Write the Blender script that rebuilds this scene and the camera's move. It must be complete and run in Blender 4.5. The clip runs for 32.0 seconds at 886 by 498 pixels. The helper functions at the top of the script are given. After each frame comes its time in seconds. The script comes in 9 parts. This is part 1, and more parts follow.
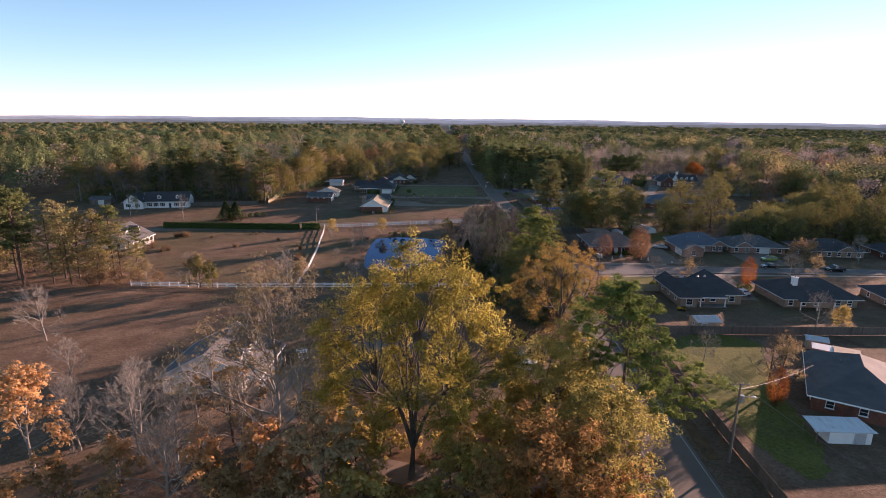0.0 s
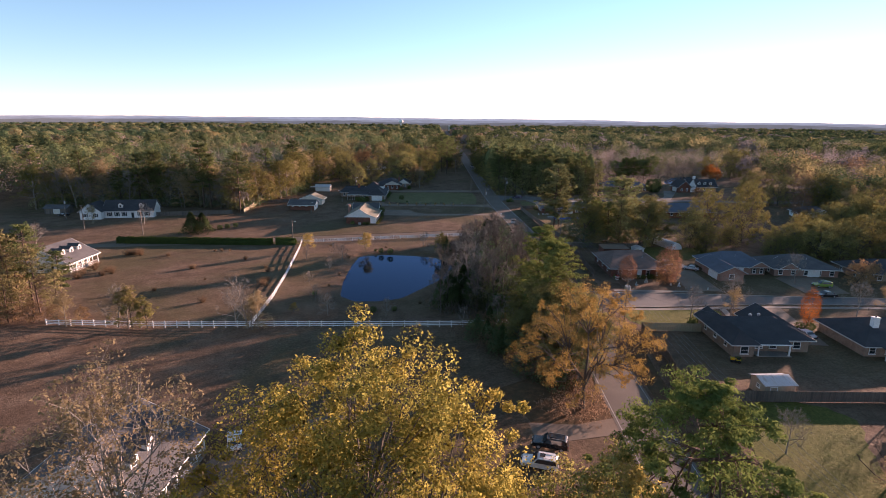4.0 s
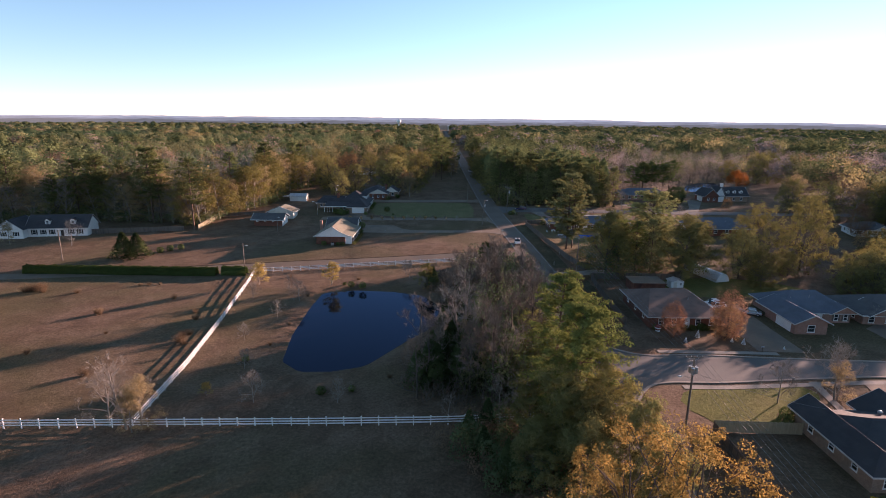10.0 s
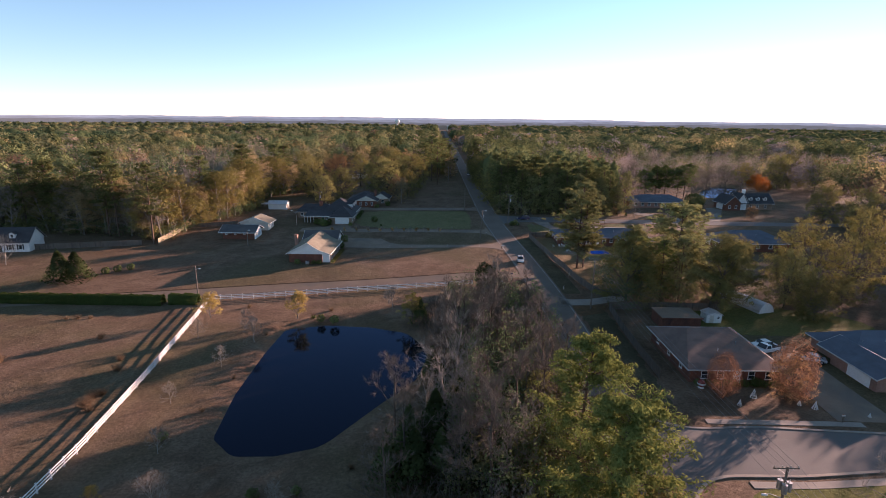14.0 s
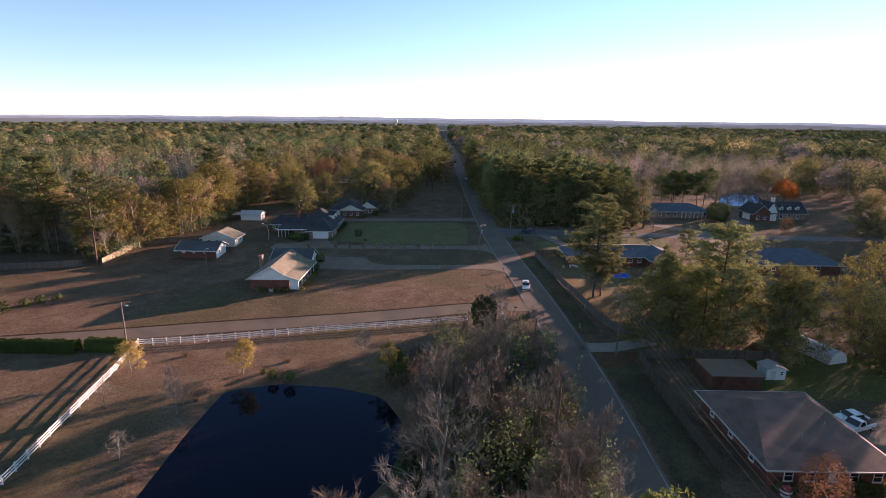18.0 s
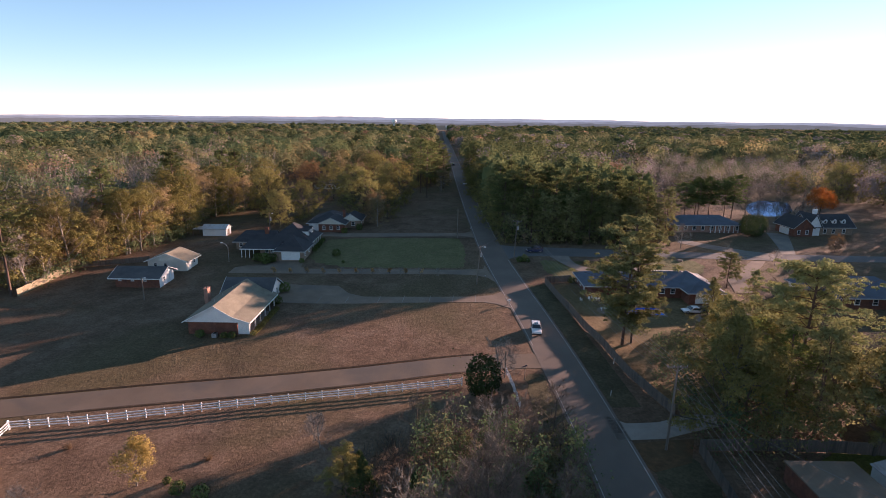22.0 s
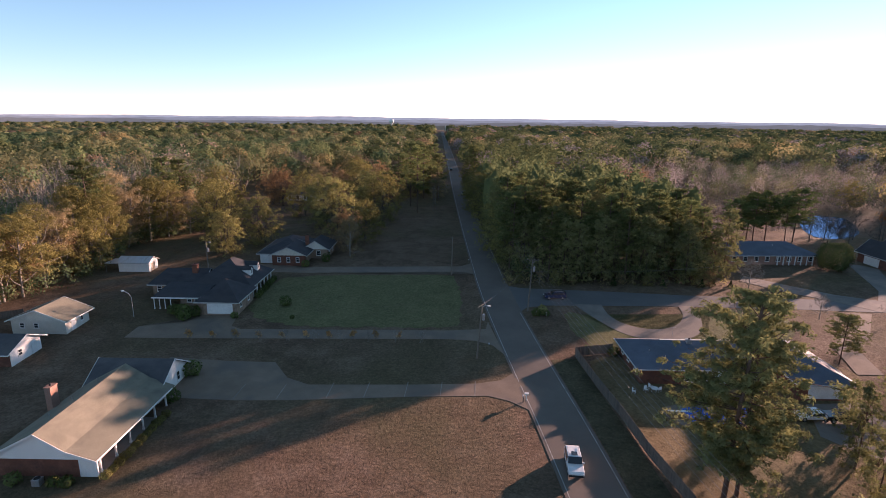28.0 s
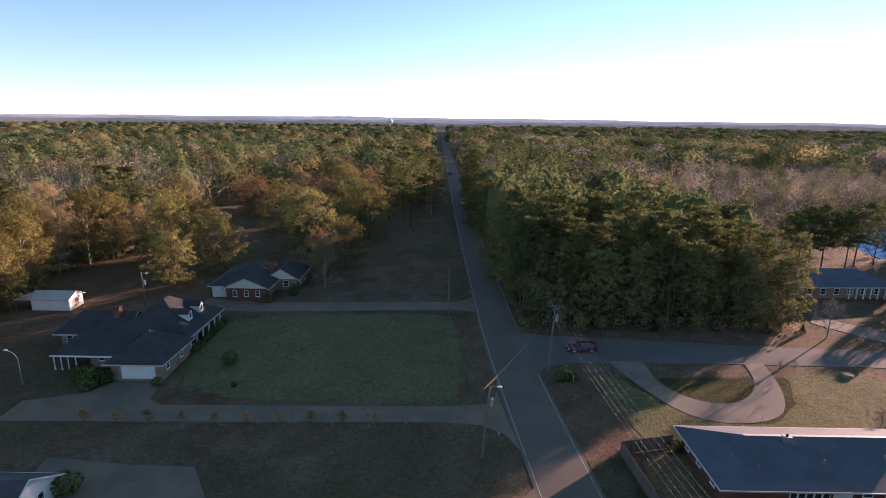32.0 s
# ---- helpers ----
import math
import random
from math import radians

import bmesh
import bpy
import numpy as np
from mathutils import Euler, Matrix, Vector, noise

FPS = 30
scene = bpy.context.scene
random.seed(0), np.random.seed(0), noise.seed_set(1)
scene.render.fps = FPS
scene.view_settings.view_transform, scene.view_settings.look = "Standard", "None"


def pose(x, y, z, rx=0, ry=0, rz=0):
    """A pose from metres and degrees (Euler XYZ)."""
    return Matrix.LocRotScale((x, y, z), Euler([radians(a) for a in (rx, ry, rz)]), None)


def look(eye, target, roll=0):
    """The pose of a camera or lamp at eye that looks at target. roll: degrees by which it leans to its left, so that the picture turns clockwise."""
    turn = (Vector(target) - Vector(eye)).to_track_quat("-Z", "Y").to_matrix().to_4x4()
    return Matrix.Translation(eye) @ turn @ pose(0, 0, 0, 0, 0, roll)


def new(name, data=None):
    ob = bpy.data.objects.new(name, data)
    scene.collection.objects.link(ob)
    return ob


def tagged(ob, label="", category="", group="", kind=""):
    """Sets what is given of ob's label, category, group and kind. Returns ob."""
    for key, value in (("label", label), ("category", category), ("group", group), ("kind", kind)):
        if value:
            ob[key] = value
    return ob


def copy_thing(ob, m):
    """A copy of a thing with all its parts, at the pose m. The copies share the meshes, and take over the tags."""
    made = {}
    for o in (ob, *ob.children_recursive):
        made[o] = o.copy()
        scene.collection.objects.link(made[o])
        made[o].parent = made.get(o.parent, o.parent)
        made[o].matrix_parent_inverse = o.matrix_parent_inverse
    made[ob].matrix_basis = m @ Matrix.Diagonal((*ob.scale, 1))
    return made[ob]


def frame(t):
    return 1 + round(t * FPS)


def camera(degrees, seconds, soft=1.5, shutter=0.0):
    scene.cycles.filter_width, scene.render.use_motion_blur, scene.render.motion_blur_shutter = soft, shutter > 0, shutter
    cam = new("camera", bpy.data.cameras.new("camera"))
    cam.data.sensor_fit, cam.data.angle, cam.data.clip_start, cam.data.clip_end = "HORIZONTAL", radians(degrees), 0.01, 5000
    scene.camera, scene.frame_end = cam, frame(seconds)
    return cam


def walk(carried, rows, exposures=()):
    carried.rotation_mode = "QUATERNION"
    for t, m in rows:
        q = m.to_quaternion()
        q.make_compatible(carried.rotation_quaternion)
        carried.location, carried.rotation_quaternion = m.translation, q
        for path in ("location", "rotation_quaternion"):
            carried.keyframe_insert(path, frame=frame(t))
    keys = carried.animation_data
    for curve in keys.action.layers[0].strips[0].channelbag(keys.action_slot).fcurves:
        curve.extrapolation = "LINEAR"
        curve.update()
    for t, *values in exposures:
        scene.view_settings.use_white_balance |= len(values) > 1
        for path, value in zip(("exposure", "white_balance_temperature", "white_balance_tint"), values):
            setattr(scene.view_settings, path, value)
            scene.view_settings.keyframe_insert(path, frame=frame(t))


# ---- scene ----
# camera: a drone gliding straight ahead at about 41 m, looking slightly down
cam = camera(79.6, 32.0, 0.8)
ROWS = [
    (0, 0.00, 0.00, 42.02),
    (0.5, 0.20, 3.35, 42.00),
    (1, 0.41, 6.70, 41.98),
    (1.5, 0.62, 10.09, 41.96),
    (2, 0.83, 13.43, 41.94),
    (2.5, 1.06, 16.81, 41.92),
    (3, 1.28, 20.15, 41.90),
    (3.5, 1.51, 23.50, 41.88),
    (5.5, 2.47, 36.26, 41.81),
    (6, 2.72, 39.39, 41.79),
    (7, 3.22, 45.55, 41.76),
    (8, 3.73, 51.64, 41.72),
    (9, 4.25, 57.63, 41.70),
    (10, 4.78, 63.52, 41.67),
    (11, 5.30, 69.37, 41.64),
    (12, 5.83, 75.27, 41.62),
    (13, 6.36, 81.23, 41.60),
    (13.5, 6.62, 84.22, 41.58),
    (15.5, 7.66, 96.52, 41.55),
    (16, 7.91, 99.69, 41.54),
    (17, 8.42, 106.05, 41.52),
    (18, 8.91, 112.62, 41.51),
    (19, 9.39, 119.34, 41.50),
    (20, 9.85, 126.20, 41.49),
    (21, 10.30, 133.16, 41.48),
    (22, 10.72, 140.17, 41.47),
    (23, 11.13, 147.15, 41.47),
    (24, 11.51, 154.12, 41.46),
    (25, 11.87, 161.17, 41.46),
    (25.5, 12.04, 164.73, 41.46),
    (27.5, 12.64, 178.55, 41.47),
    (28, 12.77, 181.98, 41.47),
    (29, 13.01, 188.59, 41.47),
    (30, 13.21, 195.43, 41.48),
    (31, 13.37, 202.40, 41.49),
    (31.5, 13.44, 205.91, 41.49),
    (32, 13.49, 209.38, 41.50),
]


def drone_pose(t, x, y, z):
    yaw, pitch, lean = radians(0.50 + 0.084 * t / 32), radians(13.79 + 0.041 * t / 32), 0.55 + 0.084 * t / 32
    way = Vector((-math.sin(yaw) * math.cos(pitch), math.cos(yaw) * math.cos(pitch), -math.sin(pitch)))
    eye = Vector((x, y, z))
    return look(eye, eye + way, lean)


walk(cam, [(t, drone_pose(t, x, y, z)) for t, x, y, z in ROWS], [(0.0, 1.45, 6700, 47.0), (32.0, 1.45, 6700, 47.0)])

# light: a low late-autumn sun ahead and to the right, under a clear sky
SUN_AZ, SUN_EL = radians(53), radians(9.5)
world = bpy.data.worlds.new("sky")
scene.world = world
world.use_nodes = True
wn = world.node_tree.nodes
sky = wn.new("ShaderNodeTexSky")
sky.sky_type = "NISHITA"
sky.sun_disc = False
sky.sun_elevation, sky.sun_rotation = SUN_EL, SUN_AZ
sky.air_density, sky.dust_density, sky.ozone_density = 0.62, 0.0, 2.0
wn["Background"].inputs["Strength"].default_value = 0.09
haze = wn.new("ShaderNodeHueSaturation")
haze.inputs["Hue"].default_value = 0.455
haze.inputs["Saturation"].default_value = 0.97
world.node_tree.links.new(sky.outputs["Color"], haze.inputs["Color"])
world.node_tree.links.new(haze.outputs["Color"], wn["Background"].inputs["Color"])
to_sun = Vector((math.sin(SUN_AZ) * math.cos(SUN_EL), math.cos(SUN_AZ) * math.cos(SUN_EL), math.sin(SUN_EL)))
sun = new("sun", bpy.data.lights.new("sun", "SUN"))
sun.data.energy, sun.data.angle, sun.data.color = 5.2, radians(0.6), (1.0, 0.77, 0.54)
sun.matrix_world = look(Vector((0, 0, 200)) + to_sun * 300, Vector((0, 0, 200)))

# ---- tools ----


def gz(y):
    """Height of the land: level round the pond, rising gently beyond the farm road."""
    return float(np.interp(y, [0, 200, 235, 257, 280, 300, 320, 400, 700], [0, 0, .8, 1.3, 2.5, 3.4, 4, 5, 6]))


class Geo:
    """Vertices and faces gathered piece by piece."""

    def __init__(self):
        self.v, self.f = [], []

    def add(self, verts, faces):
        n = len(self.v)
        self.v += [tuple(p) for p in verts]
        self.f += [tuple(i + n for i in q) for q in faces]
        return self

    def box(self, x0, x1, y0, y1, z0, z1, bevel=0.0):
        if bevel <= 0:
            v = [(x, y, z) for z in (z0, z1) for x, y in ((x0, y0), (x1, y0), (x1, y1), (x0, y1))]
            return self.add(v, [(3, 2, 1, 0), (4, 5, 6, 7), (0, 1, 5, 4), (1, 2, 6, 5), (2, 3, 7, 6), (3, 0, 4, 7)])
        b = bevel
        rings = [(z0, b), (z0 + b, 0), (z1 - b, 0), (z1, b)]
        v, f = [], []
        for z, i in rings:
            v += [(x0 + i, y0 + i, z), (x1 - i, y0 + i, z), (x1 - i, y1 - i, z), (x0 + i, y1 - i, z)]
        for k in range(3):
            for j in range(4):
                f.append((4 * k + j, 4 * k + (j + 1) % 4, 4 * k + 4 + (j + 1) % 4, 4 * k + 4 + j))
        return self.add(v, f + [(3, 2, 1, 0), (12, 13, 14, 15)])

    def slab(self, poly, depth):
        """A flat polygon given thickness downwards."""
        n = len(poly)
        top = [Vector(p) for p in poly]
        low = [p - Vector((0, 0, depth)) for p in top]
        f = [tuple(range(n)), tuple(range(2 * n - 1, n - 1, -1))]
        f += [(i, n + i, n + (i + 1) % n, (i + 1) % n) for i in range(n)]
        return self.add(top + low, f)

    def wedge(self, poly, push):
        """A flat polygon pushed along a vector."""
        n = len(poly)
        a = [Vector(p) for p in poly]
        b = [p + Vector(push) for p in a]
        f = [tuple(range(n)), tuple(range(2 * n - 1, n - 1, -1))]
        f += [(i, n + i, n + (i + 1) % n, (i + 1) % n) for i in range(n)]
        return self.add(a + b, f)

    def tube(self, p, q, r0, r1, sides=8, caps=True):
        p, q = Vector(p), Vector(q)
        d = (q - p).normalized()
        a = d.orthogonal().normalized()
        b = d.cross(a)
        ring = [(a * math.cos(2 * math.pi * k / sides) + b * math.sin(2 * math.pi * k / sides)) for k in range(sides)]
        v = [p + c * r0 for c in ring] + [q + c * r1 for c in ring]
        f = [(k, (k + 1) % sides, sides + (k + 1) % sides, sides + k) for k in range(sides)]
        if caps:
            f += [tuple(range(sides - 1, -1, -1)), tuple(range(sides, 2 * sides))]
        return self.add(v, f)

    def ball(self, c, rx, ry, rz, u=12, w=7):
        v, f = [(c[0], c[1], c[2] - rz)], []
        for j in range(1, w):
            a = math.pi * j / w - math.pi / 2
            for k in range(u):
                b = 2 * math.pi * k / u
                v.append((c[0] + rx * math.cos(a) * math.cos(b), c[1] + ry * math.cos(a) * math.sin(b), c[2] + rz * math.sin(a)))
        v.append((c[0], c[1], c[2] + rz))
        f += [(0, 1 + (k + 1) % u, 1 + k) for k in range(u)]
        for j in range(w - 2):
            f += [(1 + j * u + k, 1 + j * u + (k + 1) % u, 1 + (j + 1) * u + (k + 1) % u, 1 + (j + 1) * u + k) for k in range(u)]
        m = 1 + (w - 2) * u
        f += [(m + k, m + (k + 1) % u, len(v) - 1) for k in range(u)]
        return self.add(v, f)

    def mesh(self, name, material, smooth=False):
        me = bpy.data.meshes.new(name)
        me.from_pydata(self.v, [], self.f)
        me.update()
        if material:
            me.materials.append(material)
        if smooth:
            me.polygons.foreach_set("use_smooth", [True] * len(me.polygons))
        return me


def part(name, geo, material, parent, label="", smooth=False):
    ob = new(name, geo if isinstance(geo, bpy.types.Mesh) else geo.mesh(name, material, smooth))
    ob.parent = parent
    if label:
        ob["label"] = label
    return ob


def thing(name, label, category, m=None, group=""):
    ob = new(name)
    ob.empty_display_size = 0.2
    if m is not None:
        ob.matrix_world = m
    return tagged(ob, label, category, group)


def solo(name, geo, material, label, category, kind="", m=None, group="", smooth=False):
    ob = new(name, geo if isinstance(geo, bpy.types.Mesh) else geo.mesh(name, material, smooth))
    if m is not None:
        ob.matrix_world = m
    return tagged(ob, label, category, group, kind)


def rounded_shading(me, normals):
    """Gives every vertex the normal of the clump that it belongs to."""
    me.attributes.new("custom_normal", "FLOAT_VECTOR", "POINT").data.foreach_set("vector", np.ascontiguousarray(normals, dtype=np.float32).ravel())
    me.update()


def mesh_np(name, verts, faces, material, smooth=False, normals=None):
    """A mesh from arrays, all faces with the same number of corners."""
    me = bpy.data.meshes.new(name)
    n, k = faces.shape
    me.vertices.add(len(verts))
    me.vertices.foreach_set("co", np.ascontiguousarray(verts, dtype=np.float32).ravel())
    me.loops.add(n * k)
    me.loops.foreach_set("vertex_index", np.ascontiguousarray(faces, dtype=np.int32).ravel())
    me.polygons.add(n)
    me.polygons.foreach_set("loop_start", np.arange(0, n * k, k, dtype=np.int32))
    me.polygons.foreach_set("loop_total", np.full(n, k, dtype=np.int32))
    if smooth:
        me.polygons.foreach_set("use_smooth", np.ones(n, dtype=bool))
    me.update(calc_edges=True)
    if material:
        me.materials.append(material)
    if normals is not None:
        rounded_shading(me, normals)
    return me


# ---- materials ----
def shader(name):
    m = bpy.data.materials.new(name)
    m.use_nodes = True
    n = m.node_tree.nodes
    return m, n, m.node_tree.links, n["Principled BSDF"]


def ramp(n, l, fac, stops):
    r = n.new("ShaderNodeValToRGB")
    e = r.color_ramp.elements
    while len(e) < len(stops):
        e.new(0.5)
    for k, (pos, col) in enumerate(stops):
        e[k].position, e[k].color = pos, (*col, 1)
    l.new(fac, r.inputs["Fac"])
    return r.outputs["Color"]


def noise_node(n, l, coord, scale, detail=4.0, rough=0.6, distortion=0.0):
    t = n.new("ShaderNodeTexNoise")
    t.inputs["Scale"].default_value, t.inputs["Detail"].default_value = scale, detail
    t.inputs["Roughness"].default_value, t.inputs["Distortion"].default_value = rough, distortion
    l.new(coord, t.inputs["Vector"])
    return t.outputs["Fac"]


def blend(n, l, a, b, fac, mode="MIX"):
    x = n.new("ShaderNodeMix")
    x.data_type, x.blend_type = "RGBA", mode
    for sock, val in ((x.inputs[6], a), (x.inputs[7], b), (x.inputs[0], fac)):
        if isinstance(val, (int, float)):
            sock.default_value = val
        elif isinstance(val, tuple):
            sock.default_value = (*val, 1)
        else:
            l.new(val, sock)
    return x.outputs[2]


def surface(name, dark, light, scale=1.0, rough=0.8, bump=0.3, grain=14.0, metal=0.0, stain=None, stain_scale=0.25, spec=0.3, stretch=None):
    """A worn surface: blotches, fine grain and relief; stain adds a third colour in large patches."""
    m, n, l, b = shader(name)
    c = n.new("ShaderNodeTexCoord").outputs["Object"]
    if stretch:
        mp = n.new("ShaderNodeMapping")
        mp.inputs["Scale"].default_value = stretch
        l.new(c, mp.inputs["Vector"])
        c = mp.outputs["Vector"]
    big = noise_node(n, l, c, scale)
    fine = noise_node(n, l, c, grain, 6, 0.7)
    col = ramp(n, l, big, [(0.3, dark), (0.7, light)])
    g = ramp(n, l, fine, [(0.25, (0.72, 0.72, 0.72)), (0.75, (1.15, 1.15, 1.15))])
    col = blend(n, l, col, g, 1.0, "MULTIPLY")
    if stain:
        s = ramp(n, l, noise_node(n, l, c, stain_scale, 5, 0.6, 0.5), [(0.48, (0, 0, 0)), (0.66, (1, 1, 1))])
        col = blend(n, l, col, stain, s)
    l.new(col, b.inputs["Base Color"])
    b.inputs["Roughness"].default_value, b.inputs["Metallic"].default_value = rough, metal
    b.inputs["Specular IOR Level"].default_value = spec
    if bump:
        bp = n.new("ShaderNodeBump")
        bp.inputs["Strength"].default_value, bp.inputs["Distance"].default_value = bump, 0.05
        l.new(fine, bp.inputs["Height"])
        l.new(bp.outputs["Normal"], b.inputs["Normal"])
    return m


def foliage(name, a, b, c, shine=0.5, patch=0.35, even=0.45):
    """Leaves of mixed tints: leaf by leaf, clump by clump and tree by tree; light shines into them."""
    a, c = [tuple(0.7 * p + 0.3 * q for p, q in zip(col, b)) for col in (a, c)]
    a, b, c = [tuple(min(0.8, 2.0 * q) for q in col) for col in (a, b, c)]
    m, n, l, bs = shader(name)
    n.remove(bs)
    geo, info = n.new("ShaderNodeNewGeometry"), n.new("ShaderNodeObjectInfo")
    col = ramp(n, l, geo.outputs["Random Per Island"], [(0.0, a), (0.5, b), (1.0, c)])
    clump = noise_node(n, l, geo.outputs["Position"], patch, 3)
    col = blend(n, l, col, ramp(n, l, clump, [(0.35, a), (0.65, c)]), even)
    hsv = n.new("ShaderNodeHueSaturation")
    mr = n.new("ShaderNodeMapRange")
    mr.inputs["To Min"].default_value, mr.inputs["To Max"].default_value = 0.72, 1.25
    l.new(info.outputs["Random"], mr.inputs["Value"])
    l.new(mr.outputs["Result"], hsv.inputs["Value"])
    l.new(col, hsv.inputs["Color"])
    d, t, x = n.new("ShaderNodeBsdfDiffuse"), n.new("ShaderNodeBsdfTranslucent"), n.new("ShaderNodeMixShader")
    l.new(hsv.outputs["Color"], d.inputs["Color"])
    l.new(hsv.outputs["Color"], t.inputs["Color"])
    x.inputs["Fac"].default_value = shine
    l.new(d.outputs[0], x.inputs[1])
    l.new(t.outputs[0], x.inputs[2])
    l.new(x.outputs[0], n["Material Output"].inputs["Surface"])
    return m


def ground_material(name, straw, green_tint, earth_tint, share=(0.47, 0.62)):
    """Dormant grass: straw and russet, with greener drifts, bare earth and fallen leaves."""
    m, n, l, b = shader(name)
    c = n.new("ShaderNodeTexCoord").outputs["Object"]
    broad = noise_node(n, l, c, 0.018, 5, 0.6, 0.6)
    mid = noise_node(n, l, c, 0.16, 5, 0.65, 0.4)
    fine = noise_node(n, l, c, 2.2, 6, 0.75)
    blade = noise_node(n, l, c, 11.0, 4, 0.8)
    col = ramp(n, l, mid, [(0.3, straw[0]), (0.5, straw[1]), (0.72, straw[2])])
    green = ramp(n, l, broad, [(share[0], (0, 0, 0)), (share[1], (0.75, 0.75, 0.75))])
    col = blend(n, l, col, green_tint, green)
    earth = ramp(n, l, noise_node(n, l, c, 0.07, 6, 0.7, 0.8), [(0.56, (0, 0, 0)), (0.7, (0.7, 0.7, 0.7))])
    col = blend(n, l, col, earth_tint, earth)
    col = blend(n, l, col, ramp(n, l, fine, [(0.3, (0.58, 0.58, 0.58)), (0.7, (1.34, 1.34, 1.34))]), 1.0, "MULTIPLY")
    tuftn = noise_node(n, l, c, 0.55, 6, 0.75, 1.2)
    col = blend(n, l, col, ramp(n, l, tuftn, [(0.3, (0.82, 0.8, 0.77)), (0.7, (1.14, 1.13, 1.1))]), 1.0, "MULTIPLY")
    col = blend(n, l, col, ramp(n, l, blade, [(0.3, (0.72, 0.72, 0.72)), (0.7, (1.24, 1.24, 1.24))]), 0.9, "MULTIPLY")
    l.new(col, b.inputs["Base Color"])
    b.inputs["Roughness"].default_value, b.inputs["Specular IOR Level"].default_value = 0.95, 0.1
    bp = n.new("ShaderNodeBump")
    bp.inputs["Strength"].default_value, bp.inputs["Distance"].default_value = 1.0, 0.4
    l.new(blend(n, l, blend(n, l, fine, blade, 0.4), tuftn, 0.5), bp.inputs["Height"])
    l.new(bp.outputs["Normal"], b.inputs["Normal"])
    return m


def glass_material(name, tint=(0.03, 0.035, 0.04)):
    m, n, l, b = shader(name)
    b.inputs["Base Color"].default_value = (*tint, 1)
    b.inputs["Roughness"].default_value, b.inputs["Specular IOR Level"].default_value = 0.06, 0.8
    return m


def water_material(name, tint, ripple, scale):
    m, n, l, b = shader(name)
    n.remove(b)
    c = n.new("ShaderNodeTexCoord").outputs["Object"]
    bp = n.new("ShaderNodeBump")
    bp.inputs["Strength"].default_value, bp.inputs["Distance"].default_value = ripple, 0.03
    l.new(noise_node(n, l, c, scale, 3), bp.inputs["Height"])
    body, gloss, mix, edge = n.new("ShaderNodeBsdfDiffuse"), n.new("ShaderNodeBsdfGlossy"), n.new("ShaderNodeMixShader"), n.new("ShaderNodeFresnel")
    body.inputs["Color"].default_value = (*tint, 1)
    # Blue of the mirrored sky is put into the gloss colour.
    gloss.inputs["Color"].default_value, gloss.inputs["Roughness"].default_value = (0.4, 0.62, 1.0, 1), 0.03
    edge.inputs["IOR"].default_value = 1.24
    for q in (edge, gloss):
        l.new(bp.outputs["Normal"], q.inputs["Normal"])
    l.new(edge.outputs[0], mix.inputs["Fac"])
    l.new(body.outputs[0], mix.inputs[1])
    l.new(gloss.outputs[0], mix.inputs[2])
    l.new(mix.outputs[0], n["Material Output"].inputs["Surface"])
    return m


GRASS = ground_material("dormant_grass", ((0.114, 0.075, 0.052), (0.166, 0.111, 0.077), (0.217, 0.151, 0.109)), (0.110, 0.094, 0.050), (0.087, 0.056, 0.037))
FRONT_LAWN = ground_material("faded_lawn", ((0.122, 0.124, 0.06), (0.15, 0.148, 0.072), (0.185, 0.168, 0.086)), (0.155, 0.138, 0.076), (0.16, 0.124, 0.074), (0.46, 0.64))
LAWN = ground_material("green_lawn", ((0.092, 0.104, 0.028), (0.12, 0.128, 0.034), (0.154, 0.148, 0.043)), (0.128, 0.12, 0.046), (0.135, 0.108, 0.05), (0.5, 0.66))
YARD = ground_material("yard_grass", ((0.150, 0.110, 0.059), (0.200, 0.146, 0.081), (0.255, 0.188, 0.110)), (0.143, 0.125, 0.067), (0.150, 0.098, 0.064))
VERGE = ground_material("weedy_verge", ((0.068, 0.058, 0.036), (0.097, 0.083, 0.050), (0.136, 0.115, 0.070)), (0.082, 0.085, 0.043), (0.078, 0.060, 0.041))
MULCH = surface("leaf_litter", (0.09, 0.055, 0.032), (0.18, 0.105, 0.055), 0.8, 0.95, 0.8, 9, stain=(0.1, 0.07, 0.04), spec=0.1)
EARTH = surface("shaded_ditch_earth", (0.035, 0.025, 0.017), (0.06, 0.042, 0.027), 0.6, 0.95, 0.6, 8, spec=0.1)
ASPHALT = surface("asphalt", (0.138, 0.112, 0.094), (0.185, 0.151, 0.127), 0.12, 0.9, 0.25, 20, stain=(0.13, 0.107, 0.092), stain_scale=0.08)
OLD_ASPHALT = surface("worn_tan_asphalt", (0.145, 0.108, 0.078), (0.2, 0.15, 0.11), 0.1, 0.9, 0.3, 16, stain=(0.11, 0.095, 0.08), stain_scale=0.07)
STREET = surface("pale_street", (0.115, 0.112, 0.11), (0.16, 0.154, 0.147), 0.1, 0.88, 0.25, 16, stain=(0.12, 0.115, 0.11), stain_scale=0.07)
CONCRETE = surface("concrete", (0.252, 0.220, 0.189), (0.339, 0.299, 0.257), 0.3, 0.85, 0.2, 12, stain=(0.174, 0.167, 0.158), stain_scale=0.12)
DRIVE = surface("drive_concrete", (0.187, 0.155, 0.128), (0.255, 0.215, 0.180), 0.3, 0.88, 0.2, 12, stain=(0.145, 0.129, 0.114), stain_scale=0.12)
